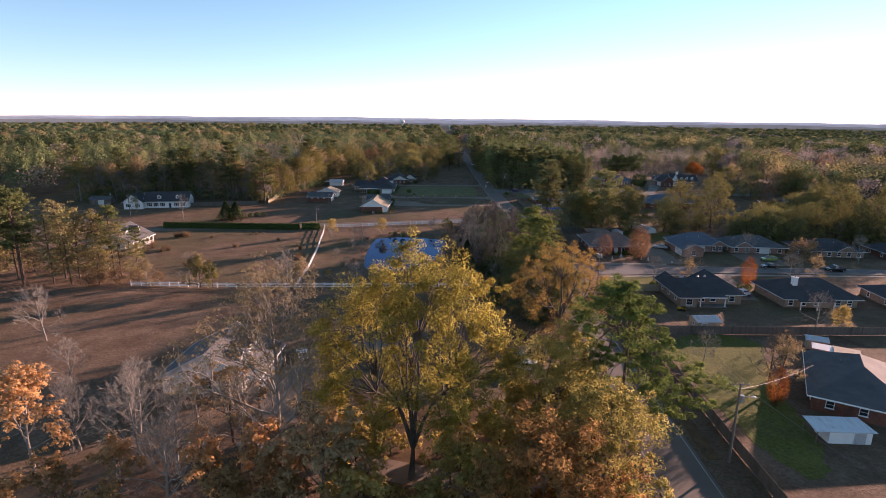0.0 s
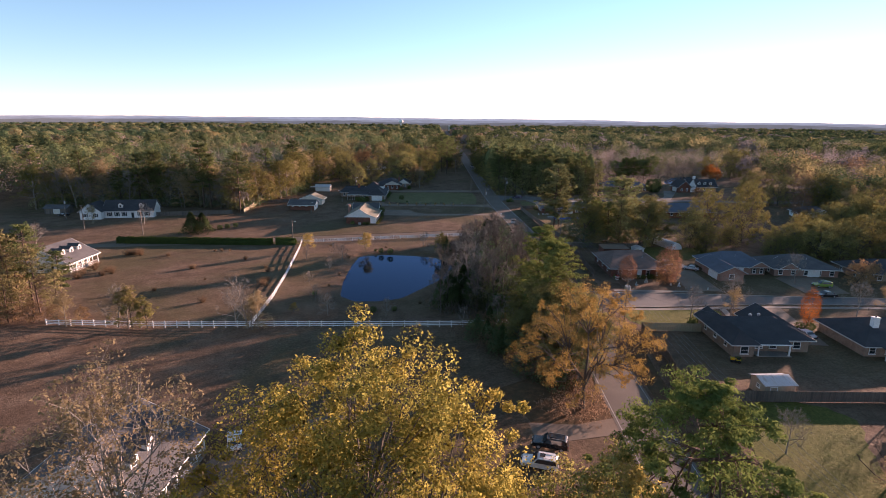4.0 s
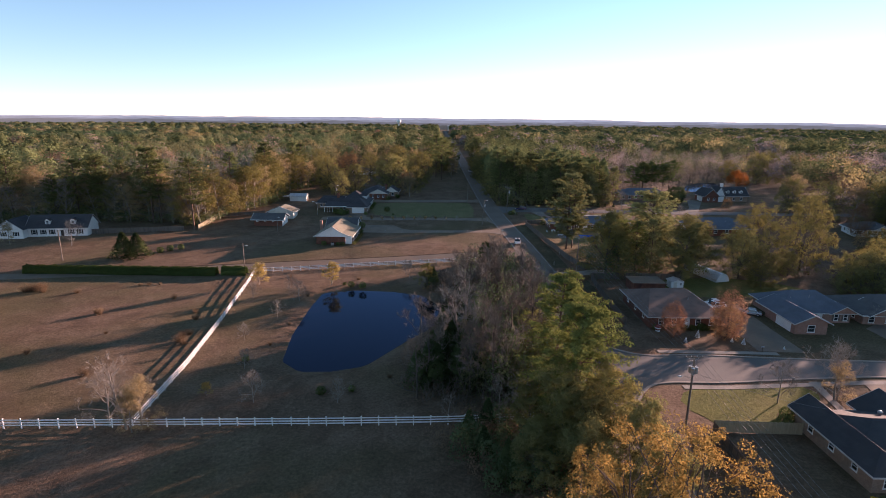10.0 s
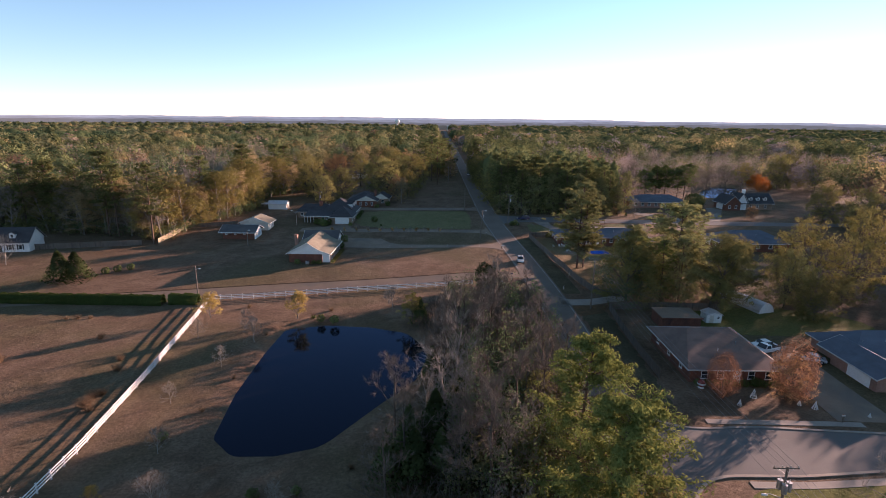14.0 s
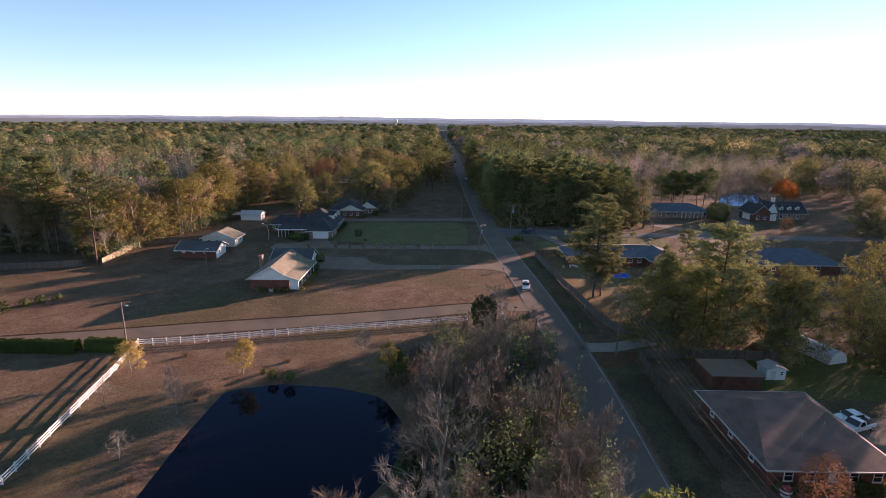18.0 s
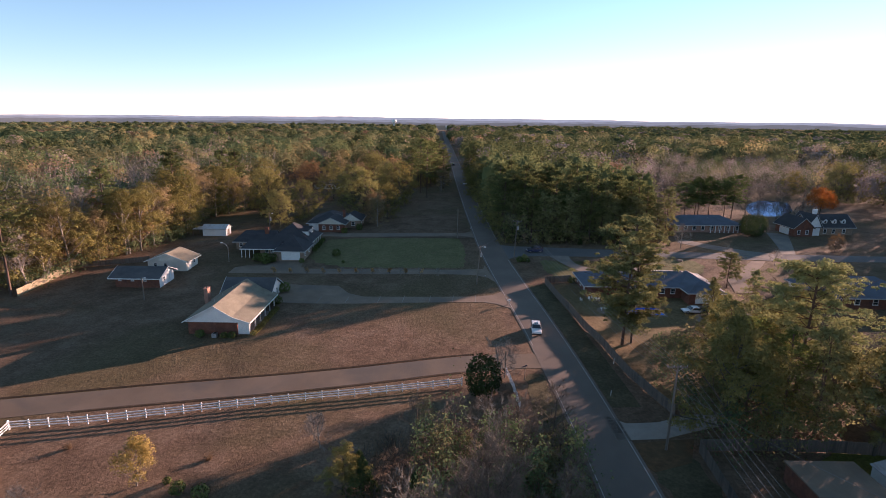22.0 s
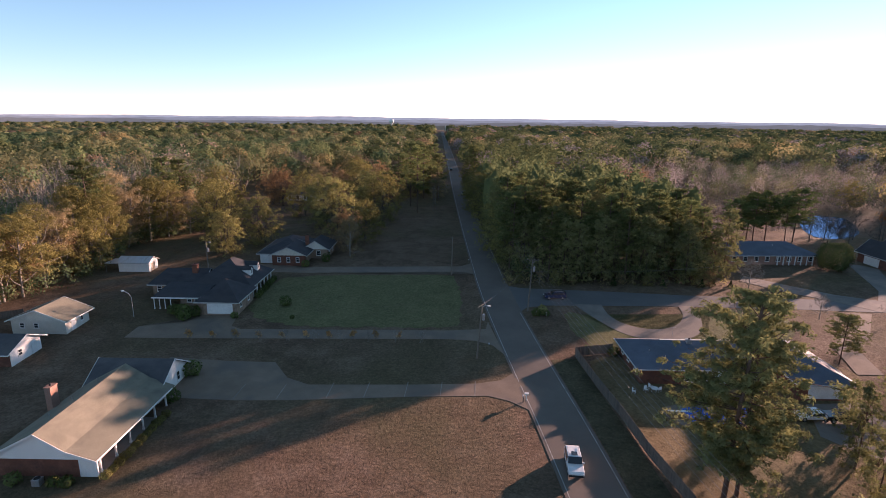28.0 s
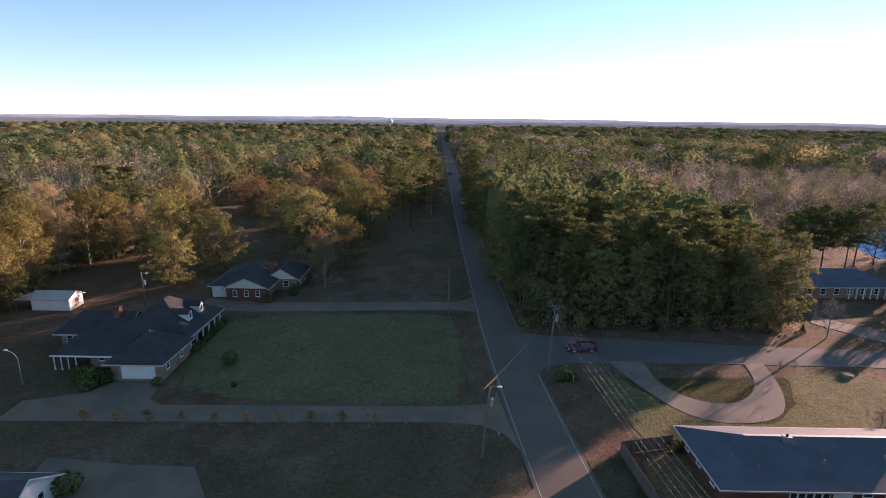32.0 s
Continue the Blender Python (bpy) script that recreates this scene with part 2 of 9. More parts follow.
PAVING = surface("aged_concrete_drive", (0.195, 0.14, 0.102), (0.255, 0.188, 0.14), 0.3, 0.9, 0.25, 12, stain=(0.15, 0.122, 0.1), stain_scale=0.1)
LINE_PAINT = surface("road_paint", (0.3, 0.29, 0.27), (0.48, 0.46, 0.43), 0.5, 0.7, 0.1, 9, stain=(0.19, 0.17, 0.15), stain_scale=0.5)
VINYL = surface("white_vinyl", (0.8, 0.81, 0.82), (0.88, 0.88, 0.89), 0.6, 0.45, 0.05, 8)
WHITE = surface("white_paint", (0.72, 0.72, 0.7), (0.82, 0.82, 0.8), 0.7, 0.55, 0.08, 10)
CREAM = surface("cream_siding", (0.62, 0.58, 0.5), (0.72, 0.68, 0.6), 0.7, 0.6, 0.1, 10)
BRICK_RED = surface("red_brick", (0.16, 0.06, 0.04), (0.26, 0.1, 0.065), 1.2, 0.9, 0.4, 7, stain=(0.12, 0.05, 0.04), stain_scale=0.6)
BRICK_TAN = surface("tan_brick", (0.28, 0.19, 0.14), (0.38, 0.26, 0.19), 1.2, 0.9, 0.4, 7, stain=(0.22, 0.15, 0.11), stain_scale=0.6)
BRICK_PINK = surface("pink_brick", (0.3, 0.16, 0.12), (0.4, 0.22, 0.17), 1.2, 0.9, 0.4, 7)
SHINGLE_TAN = surface("weathered_tan_shingles", (0.175, 0.16, 0.118), (0.235, 0.215, 0.16), 0.35, 0.9, 0.5, 7, stain=(0.14, 0.128, 0.1), stain_scale=0.2, stretch=(1, 1, 3))
SHINGLE_GREY = surface("grey_shingles", (0.085, 0.085, 0.09), (0.125, 0.122, 0.122), 0.35, 0.9, 0.5, 7, stain=(0.07, 0.07, 0.075), stain_scale=0.2, stretch=(1, 1, 3))
SHINGLE_DARK = surface("charcoal_shingles", (0.04, 0.04, 0.046), (0.065, 0.064, 0.068), 0.35, 0.85, 0.5, 7, stain=(0.05, 0.048, 0.05), stain_scale=0.2, stretch=(1, 1, 3))
SHINGLE_BROWN = surface("brown_shingles", (0.165, 0.105, 0.088), (0.225, 0.145, 0.122), 0.35, 0.9, 0.5, 7, stain=(0.1, 0.08, 0.07), stain_scale=0.2, stretch=(1, 1, 3))
# On the poolside roof this blue is sky reflection put into the colour.
ROOF_BLUE = surface("blue_grey_shingles", (0.085, 0.1, 0.13), (0.115, 0.135, 0.17), 0.35, 0.75, 0.4, 7, stain=(0.08, 0.09, 0.11), stain_scale=0.2, stretch=(1, 1, 3))
METAL = surface("galvanised_sheet", (0.5, 0.52, 0.55), (0.62, 0.64, 0.66), 0.5, 0.4, 0.1, 5, metal=0.35, stain=(0.4, 0.38, 0.36), stain_scale=0.5, stretch=(6, 1, 1))
PANEL_TAN = surface("tan_wood_siding", (0.36, 0.28, 0.2), (0.44, 0.35, 0.26), 0.8, 0.8, 0.3, 8, stretch=(1, 1, 0.2))
WOOD_GREY = surface("weathered_boards", (0.12, 0.1, 0.085), (0.2, 0.165, 0.135), 1.0, 0.9, 0.5, 9, stain=(0.09, 0.078, 0.07), stretch=(5, 5, 0.4))
WOOD_NEW = surface("pale_boards", (0.3, 0.24, 0.15), (0.4, 0.33, 0.22), 1.0, 0.85, 0.4, 9, stretch=(5, 5, 0.4))
POLE_WOOD = surface("weathered_pole", (0.13, 0.108, 0.09), (0.24, 0.2, 0.168), 1.5, 0.9, 0.4, 9, stretch=(4, 4, 0.3))
STEEL = surface("grey_steel", (0.38, 0.39, 0.4), (0.5, 0.51, 0.52), 2, 0.45, 0.05, 12, metal=0.7)
WIRE = surface("cable", (0.2, 0.2, 0.2), (0.28, 0.28, 0.28), 2, 0.6, 0.0, 12, metal=0.3)
RUBBER = surface("tyre_rubber", (0.018, 0.018, 0.018), (0.03, 0.03, 0.03), 3, 0.9, 0.1, 14)
DARK = surface("shadowed_opening", (0.02, 0.02, 0.022), (0.035, 0.034, 0.034), 2, 0.8, 0.0, 12)
GLASS = glass_material("window_glass")
WATER = water_material("pond_water", (0.005, 0.005, 0.008), 0.06, 0.9)
POOL_WATER = water_material("pool_water", (0.02, 0.13, 0.55), 0.15, 2.0)
BARK = surface("grey_bark", (0.07, 0.055, 0.045), (0.15, 0.125, 0.1), 1.5, 0.95, 0.6, 8, stretch=(2, 2, 0.5))
BARK_PALE = surface("pale_bark", (0.2, 0.175, 0.15), (0.32, 0.285, 0.245), 1.5, 0.95, 0.4, 8, stretch=(2, 2, 0.5))
BARK_PINE = surface("pine_bark", (0.085, 0.055, 0.042), (0.16, 0.105, 0.08), 1.5, 0.95, 0.6, 6, stretch=(2, 2, 0.4))
TWIG = surface("bare_twigs", (0.125, 0.098, 0.077), (0.205, 0.167, 0.134), 0.6, 0.95, 0.0, 6)
LEAF_GOLD = foliage("golden_leaves", (0.105, 0.106, 0.03), (0.148, 0.128, 0.031), (0.19, 0.138, 0.031), 0.66, 0.1, 0.68)
LEAF_MIXED = foliage("olive_gold_leaves", (0.125, 0.134, 0.05), (0.195, 0.175, 0.056), (0.28, 0.205, 0.062), 0.6, 0.14, 0.62)
LEAF_RUSSET = foliage("dull_russet_leaves", (0.172, 0.115, 0.048), (0.247, 0.149, 0.057), (0.322, 0.172, 0.071), 0.55, 0.16, 0.6)
LEAF_OLIVE = foliage("olive_leaves", (0.08, 0.08, 0.033), (0.128, 0.12, 0.045), (0.185, 0.165, 0.058), 0.3)
LEAF_GREEN = foliage("green_leaves", (0.062, 0.062, 0.027), (0.097, 0.092, 0.036), (0.15, 0.136, 0.05), 0.3)
LEAF_RUST = foliage("russet_leaves", (0.115, 0.072, 0.040), (0.166, 0.107, 0.056), (0.225, 0.148, 0.075), 0.3)
LEAF_AMBER = foliage("amber_leaves", (0.1, 0.076, 0.03), (0.168, 0.112, 0.035), (0.24, 0.148, 0.042), 0.5, 0.16, 0.6)
LEAF_BRONZE = foliage("bronze_leaves", (0.19, 0.108, 0.052), (0.27, 0.16, 0.074), (0.36, 0.225, 0.104))
LEAF_MELLOW = foliage("mellow_leaves", (0.15, 0.115, 0.042), (0.23, 0.176, 0.058), (0.31, 0.236, 0.08))
LEAF_HONEY = foliage("honey_leaves", (0.074, 0.072, 0.028), (0.112, 0.1, 0.035), (0.16, 0.134, 0.046), 0.3)
LEAF_ORANGE = foliage("orange_leaves", (0.136, 0.043, 0.014), (0.187, 0.064, 0.017), (0.238, 0.098, 0.022))
LEAF_RED = foliage("red_brown_leaves", (0.08, 0.045, 0.03), (0.12, 0.066, 0.042), (0.16, 0.09, 0.056))
DRY_WEED = foliage("dry_weed", (0.06, 0.042, 0.028), (0.09, 0.062, 0.039), (0.125, 0.084, 0.052))
LEAF_TAN = foliage("faded_leaves", (0.119, 0.092, 0.053), (0.170, 0.132, 0.073), (0.234, 0.181, 0.100))
NEEDLES = foliage("pine_needles", (0.039, 0.049, 0.021), (0.063, 0.074, 0.029), (0.106, 0.114, 0.042), 0.42)
# Brighter copy of the pine needles, with sunlight put into the colour.
NEEDLES_LIT = foliage("sunlit_needles", (0.047, 0.068, 0.021), (0.081, 0.108, 0.032), (0.138, 0.166, 0.047), 0.45)
NEEDLES_GOLD = foliage("yellow_green_needles", (0.044, 0.058, 0.019), (0.076, 0.092, 0.027), (0.133, 0.141, 0.042), 0.4)
TRIM = surface("weathered_trim", (0.42, 0.415, 0.4), (0.55, 0.54, 0.52), 0.7, 0.6, 0.08, 10)
NEEDLES_PLAIN = foliage("plantation_needles", (0.073, 0.080, 0.038), (0.111, 0.117, 0.050), (0.172, 0.165, 0.068), 0.4)
NEEDLES_DEEP = foliage("deep_needles", (0.028, 0.042, 0.017), (0.047, 0.064, 0.023), (0.086, 0.104, 0.036), 0.3)
HEDGE = foliage("hedge_green", (0.028, 0.046, 0.015), (0.042, 0.064, 0.02), (0.062, 0.084, 0.026), 0.3)
NEEDLES_TAN = foliage("dull_needles", (0.101, 0.091, 0.044), (0.149, 0.130, 0.057), (0.223, 0.179, 0.078), 0.42)
CEDAR = foliage("cedar_green", (0.02, 0.03, 0.014), (0.032, 0.045, 0.018), (0.05, 0.065, 0.025), 0.2)
SHRUB = foliage("shrub_green", (0.035, 0.05, 0.018), (0.055, 0.075, 0.025), (0.085, 0.1, 0.035), 0.25)

# Woods tints, lifted and cooled to put some distance haze into the colour.
WOODS_GREEN = foliage("woods_green", (0.040, 0.061, 0.032), (0.053, 0.076, 0.036), (0.075, 0.094, 0.044), 0.42, 0.09, 0.9)
WOODS_GOLD = foliage("woods_gold", (0.106, 0.091, 0.047), (0.136, 0.114, 0.055), (0.178, 0.145, 0.066), 0.5, 0.09, 0.9)
WOODS_OLIVE = foliage("woods_olive", (0.072, 0.079, 0.041), (0.097, 0.100, 0.050), (0.136, 0.127, 0.061), 0.5, 0.09, 0.9)
WOODS_RUST = foliage("woods_russet", (0.119, 0.079, 0.054), (0.149, 0.099, 0.064), (0.189, 0.123, 0.076), 0.42, 0.09, 0.9)
WOODS_TAN = foliage("woods_faded", (0.124, 0.099, 0.078), (0.153, 0.123, 0.094), (0.194, 0.156, 0.118), 0.42, 0.09, 0.9)
WOODS_PINE = foliage("woods_pine", (0.044, 0.059, 0.030), (0.061, 0.077, 0.034), (0.097, 0.106, 0.044), 0.4, 0.12, 0.88)
WOODS_GREY = foliage("woods_grey", (0.100, 0.086, 0.083), (0.128, 0.112, 0.109), (0.169, 0.146, 0.138), 0.4, 0.09, 0.9)

# ---- the land ----
POND = [(-25.9, 188.4), (-18, 190.7), (-9, 190), (-1, 187.2), (3.4, 179), (3.7, 171.5), (0.6, 165), (-2.6, 160.5), (-5.8, 155), (-9.4, 148.8),
        (-15, 146.6), (-20.4, 146.4), (-24.4, 150.2), (-26, 162), (-26.4, 177)]
FAR_POND = [(136, 358), (145, 357), (153, 362), (160, 370), (168, 384), (175, 398), (166, 404), (152, 391), (142, 375)]


def ragged(poly, seed=4):
    """A polygon with softened corners and a wandering grass edge."""
    r = random.Random(seed)
    return [(x + r.uniform(-0.45, 0.45), y + r.uniform(-0.45, 0.45)) for x, y in resample(rounded(poly) + [rounded(poly)[0]], 1.3)[:-1]]


def rounded(poly, rounds=2):
    """A closed outline with its corners cut off, round after round."""
    for _ in range(rounds):
        poly = [q for (x0, y0), (x1, y1) in zip(poly, poly[1:] + poly[:1]) for q in ((0.75 * x0 + 0.25 * x1, 0.75 * y0 + 0.25 * y1), (0.25 * x0 + 0.75 * x1, 0.25 * y0 + 0.75 * y1))]
    return poly


def off_poly(px, py, poly):
    """Signed distance from arrays of places to a closed outline, below nought inside."""
    d = np.full(px.shape, 1e9)
    inside = np.zeros(px.shape, dtype=bool)
    for (x0, y0), (x1, y1) in zip(poly, poly[1:] + poly[:1]):
        ex, ey = x1 - x0, y1 - y0
        t = np.clip(((px - x0) * ex + (py - y0) * ey) / (ex * ex + ey * ey), 0, 1)
        d = np.minimum(d, np.hypot(px - x0 - t * ex, py - y0 - t * ey))
        inside ^= ((y0 > py) != (y1 > py)) & (px < (x1 - x0) * (py - y0) / (y1 - y0 + 1e-12) + x0)
    return np.where(inside, -d, d)


def land_height(px, py):
    base = np.interp(py, [0, 200, 235, 257, 280, 300, 320, 400, 700], [0, 0, .8, 1.3, 2.5, 3.4, 4, 5, 6])
    swell = 0.14 * np.sin(px * 0.11 + 1) * np.sin(py * 0.09)
    clear = np.clip((np.abs(px - 28) - 9) / 12, 0, 1) * np.clip((205 - py) / 20, 0, 1) * np.clip((28 - px) / 8, 0, 1)
    z = base + swell * clear
    z = np.minimum(z, np.maximum(-1.8, -0.6 + 0.22 * off_poly(px, py, POND)))
    return np.minimum(z, np.maximum(2.0, 3.6 + 0.2 * off_poly(px, py, FAR_POND)))


def build_ground():
    xs = np.concatenate([[-4900, -3000, -1500, -800, -450, -300], np.arange(-220, -60, 5), np.arange(-60, 12, 1.5), np.arange(12, 120, 3), np.arange(120, 221, 6), [300, 450, 800, 1500, 3000, 4900]])
    ys = np.concatenate([[-4900, -2000, -500, -120], np.arange(-40, 136, 4), np.arange(138, 200, 1.5), np.arange(200, 330, 2.5), np.arange(332, 420, 4), [430, 460, 520, 600, 700, 900, 1300, 2000, 3200, 4900]])
    gx, gy = np.meshgrid(xs, ys)
    v = np.stack([gx.ravel(), gy.ravel(), land_height(gx, gy).ravel()], 1)
    w = len(xs)
    i, j = np.meshgrid(np.arange(w - 1), np.arange(len(ys) - 1))
    a = (j * w + i).ravel()
    f = np.stack([a, a + 1, a + w + 1, a + w], 1)
    tagged(new("ground", mesh_np("ground", v, f, GRASS, True)), "dormant straw-brown grassland with greener drifts and bare earth", "ground", kind="structure")


build_ground()


def sheet(name, outline, z, material, label, category, flat=False, rim=0.0):
    """A thin flat piece of paving laid on the land, cut into strips so that it follows the rise."""
    bm = bmesh.new()
    bm.faces.new([bm.verts.new((x, y, 0)) for x, y in outline])
    bmesh.ops.triangulate(bm, faces=bm.faces[:])
    y0, y1 = min(p[1] for p in outline), max(p[1] for p in outline)
    if not flat and y1 > 200:
        for y in np.arange(math.ceil(max(y0, 199) / 4) * 4, y1, 4):
            bmesh.ops.bisect_plane(bm, geom=bm.verts[:] + bm.edges[:] + bm.faces[:], plane_co=(0, float(y), 0), plane_no=(0, 1, 0))
    for v in bm.verts:
        v.co.z = z + (0 if flat else gz(v.co.y))
    ext = bmesh.ops.extrude_face_region(bm, geom=bm.faces[:])
    for v in ext["geom"]:
        if isinstance(v, bmesh.types.BMVert):
            v.co.z -= 0.3
    bmesh.ops.recalc_face_normals(bm, faces=bm.faces[:])
    me = bpy.data.meshes.new(name)
    bm.to_mesh(me)
    bm.free()
    me.materials.append(material)
    return tagged(new(name, me), label, category, kind="structure")


def resample(line, step):
    out = []
    for (x0, y0), (x1, y1) in zip(line, line[1:]):
        n = max(1, int(math.hypot(x1 - x0, y1 - y0) / step))
        out += [(x0 + (x1 - x0) * k / n, y0 + (y1 - y0) * k / n) for k in range(n)]
    return out + [line[-1]]


def smooth_line(line, step=2.5, rounds=3):
    pts = np.array(resample(line, step))
    for _ in range(rounds):
        pts[1:-1] = 0.25 * pts[:-2] + 0.5 * pts[1:-1] + 0.25 * pts[2:]
    return [tuple(p) for p in pts]


def ribbon(name, line, w0, w1, z, material, label, category, thick=0.3):
    """A strip along a line, from w0 to w1 metres to its right."""
    p = np.array(line)
    d = np.gradient(p, axis=0)
    d /= np.linalg.norm(d, axis=1)[:, None]
    side = np.stack([d[:, 1], -d[:, 0]], 1)
    a, b = p + side * w0, p + side * w1
    g = Geo()
    n = len(p)
    v = [(x, y, gz(y) + z) for x, y in a] + [(x, y, gz(y) + z) for x, y in b]
    v += [(x, y, q - thick) for x, y, q in v]
    f = [(i, n + i, n + i + 1, i + 1) for i in range(n - 1)]
    f += [(2 * n + i, i, i + 1, 2 * n + i + 1) for i in range(n - 1)]
    f += [(n + i, 3 * n + i, 3 * n + i + 1, n + i + 1) for i in range(n - 1)]
    f += [(0, 2 * n, 3 * n, n), (n - 1, 2 * n - 1, 4 * n - 1, 3 * n - 1)]
    g.add(v, f)
    return solo(name, g, material, label, category, "structure")


# the main road: its middle line from behind the camera to the far woods
ROAD = smooth_line([(27, -120), (28.5, 40), (29.6, 95), (30.9, 140), (31.9, 175), (32.1, 195), (31.4, 211), (30.4, 226), (29.2, 241), (28, 254), (26.6, 265), (25.4, 276),
                    (24.2, 288), (23.1, 303), (22.2, 325), (21.0, 356), (19.6, 400), (17.8, 470), (15.2, 600), (11, 800), (2, 1200), (-8, 1700)], 3, 6)
ribbon("road", ROAD, -3.7, 3.7, 0.05, ASPHALT, "two-lane blue-grey asphalt road with worn surface", "road")
SPLIT_N, SPLIT_S = 301.5, 287.0
FARM_GAP = (219.5, 229.5)
for seg in ([p for p in ROAD if -40 < p[1] <= FARM_GAP[0]], [p for p in ROAD if FARM_GAP[1] <= p[1] < 900]):
    ribbon("road_edge_line", seg, -3.32, -3.2, 0.058, LINE_PAINT, "thin worn white line along the road edge", "road marking", 0.004)
for seg in ([p for p in ROAD if 157 < p[1] <= SPLIT_S], [p for p in ROAD if SPLIT_N <= p[1] < 900], [p for p in ROAD if -40 < p[1] < 137]):
    ribbon("road_edge_line", seg, 3.2, 3.32, 0.058, LINE_PAINT, "thin worn white line along the road edge", "road marking", 0.004)

# the farm lane behind the pond fence
LANE = smooth_line([(-260, 186), (-130, 193), (-76, 203.2), (-57, 207.3), (-36.6, 212.2), (-14, 216.8), (2, 220.9), (12, 224), (20, 225.6), (28.4, 225.8)], 3, 4)
ribbon("farm_lane", LANE, -2.7, 2.7, 0.035, OLD_ASPHALT, "tan weathered asphalt lane beside a white rail fence", "lane")
# Flat strips of earth; the shade inside the ditches is put into their colour.
ribbon("lane_ditch", [p for p in LANE if -78 < p[0] < 18], -3.5, -2.95, 0.02, EARTH, "narrow dark strip along the lane, painted as ditch shade", "ditch", 0.2)
ribbon("lane_ditch", [p for p in LANE if -46 < p[0] < 16], 2.9, 3.3, 0.02, EARTH, "narrow dark strip along the lane, painted as ditch shade", "ditch", 0.2)

# the side street of the housing estate, with kerb and pavement strips
STREET_N = [(34.6, 160), (35.6, 157), (37.2, 155.2), (39.4, 153.9), (42.5, 153.6), (50, 154.3), (58, 153.7), (72, 152.8), (90, 152.2), (140, 151), (220, 149)]
STREET_S = [(220, 142), (140, 146), (90, 146.4), (74.5, 145.9), (63.5, 144.8), (50, 143.2), (44, 143.2), (40.5, 143.2), (37.6, 142), (35.8, 140), (34.4, 137), (33.9, 134)]
sheet("side_street", [(31.5, 160)] + STREET_N + STREET_S + [(30.5, 134)], 0.045, STREET, "pale asphalt estate street meeting the main road", "street")
ribbon("kerb", smooth_line(STREET_N[1:], 1.5, 2), -0.02, 0.42, 0.13, CONCRETE, "pale concrete kerb and gutter", "kerb")
ribbon("kerb", smooth_line(STREET_S[:-1], 1.5, 2), -0.02, 0.42, 0.13, CONCRETE, "pale concrete kerb and gutter", "kerb")
for k in (0, 1):
    line = smooth_line([(44, 155.4), (62, 155.2), (66, 155.0)], 2, 1) if k == 0 else smooth_line([(140, 144.6), (74, 144.2), (50, 141.8), (43, 141.8)], 2, 1)
    ribbon("pavement", line, -0.6, 0.6, 0.06, CONCRETE, "narrow concrete footway beside the street", "pavement")

# weedy verges beside the road, fence shade painted into their dark colour, and the yard behind the board fence
ribbon("verge", [p for p in ROAD if 209 < p[1] < 266], 3.9, 8.3, 0.028, VERGE, "weedy grass between road and board fence, painted dark for its shade", "verge", 0.2)
sheet("verge", ragged([(36.3, 203), (36.4, 190), (36.2, 175), (35.9, 163), (37.8, 158), (41, 156.8), (41.6, 168), (42, 180), (42.3, 190), (42.8, 201)]), 0.028, VERGE, "weedy grass between road and board fence, painted dark for its shade", "verge")
sheet("verge", ragged([(23.8, 221), (26.2, 221.6), (27.2, 216), (27.8, 205), (28, 180), (27.6, 150), (22, 150), (22.5, 180), (23, 205), (23.2, 215)]), 0.03, VERGE, "rank green grass between the thicket and the road", "verge")
sheet("yard", ragged([(44.4, 209.8), (43.2, 214), (41.4, 221.5), (40.3, 232.3), (38.8, 240.6), (38.1, 248.5), (36.8, 257.5), (35.9, 265.6), (41.6, 267.2), (76, 270), (80, 262), (80, 240), (62, 226), (52, 214)]), 0.025, YARD, "straw-green yard grass strewn with leaves", "yard")

# the cross street and the looped drive of the blue-roofed house
sheet("cross_street", [(22.5, 303.5), (26.4, 301.2), (30, 299.6), (40, 298.9), (53.4, 297.8), (66.4, 296.4), (89, 295.2), (105, 294.6), (160, 293), (260, 290),
                       (260, 284), (160, 287.5), (105, 288), (82, 289.4), (56.7, 289.9), (39.6, 289.6), (33.5, 289.4), (29.6, 288.2), (27.2, 285), (23.5, 284)], 0.042, STREET, "pale grey estate street at a junction", "street")


LOOP_OUT = smooth_line([(39.9, 290.2), (42.6, 282.4), (45.1, 276.8), (48.1, 273.6), (52.8, 273.1), (59.2, 274.4), (62.8, 279.4), (64.9, 286.4), (65.3, 290.2)], 2.0, 3)
LOOP_IN = smooth_line([(62.1, 290.2), (61.4, 285.3), (58.8, 280.9), (55.1, 278.2), (51.4, 277.6), (47.7, 279.7), (45.6, 283.9), (45.7, 290.2)], 1.5, 3)
sheet("loop_drive", LOOP_OUT + LOOP_IN, 0.06, DRIVE, "pale concrete looped driveway round a grass island", "driveway")
sheet("driveway", [(104, 288), (97, 294.6), (90, 300), (84, 307), (87, 311), (94, 304), (101, 298), (110, 294)], 0.06, DRIVE, "pale concrete driveway crossing a lawn", "driveway")
sheet("driveway", [(126.2, 318), (124, 322), (121, 322), (113, 301), (108, 294.6), (114, 294.4), (119, 304)], 0.06, DRIVE, "pale concrete driveway crossing a lawn", "driveway")
sheet("driveway", [(97, 287.4), (89.5, 279), (82.5, 272), (79.6, 262), (84, 262), (86, 270), (93, 277), (101, 287.2)], 0.06, PAVING, "tan concrete driveway crossing a lawn", "driveway")

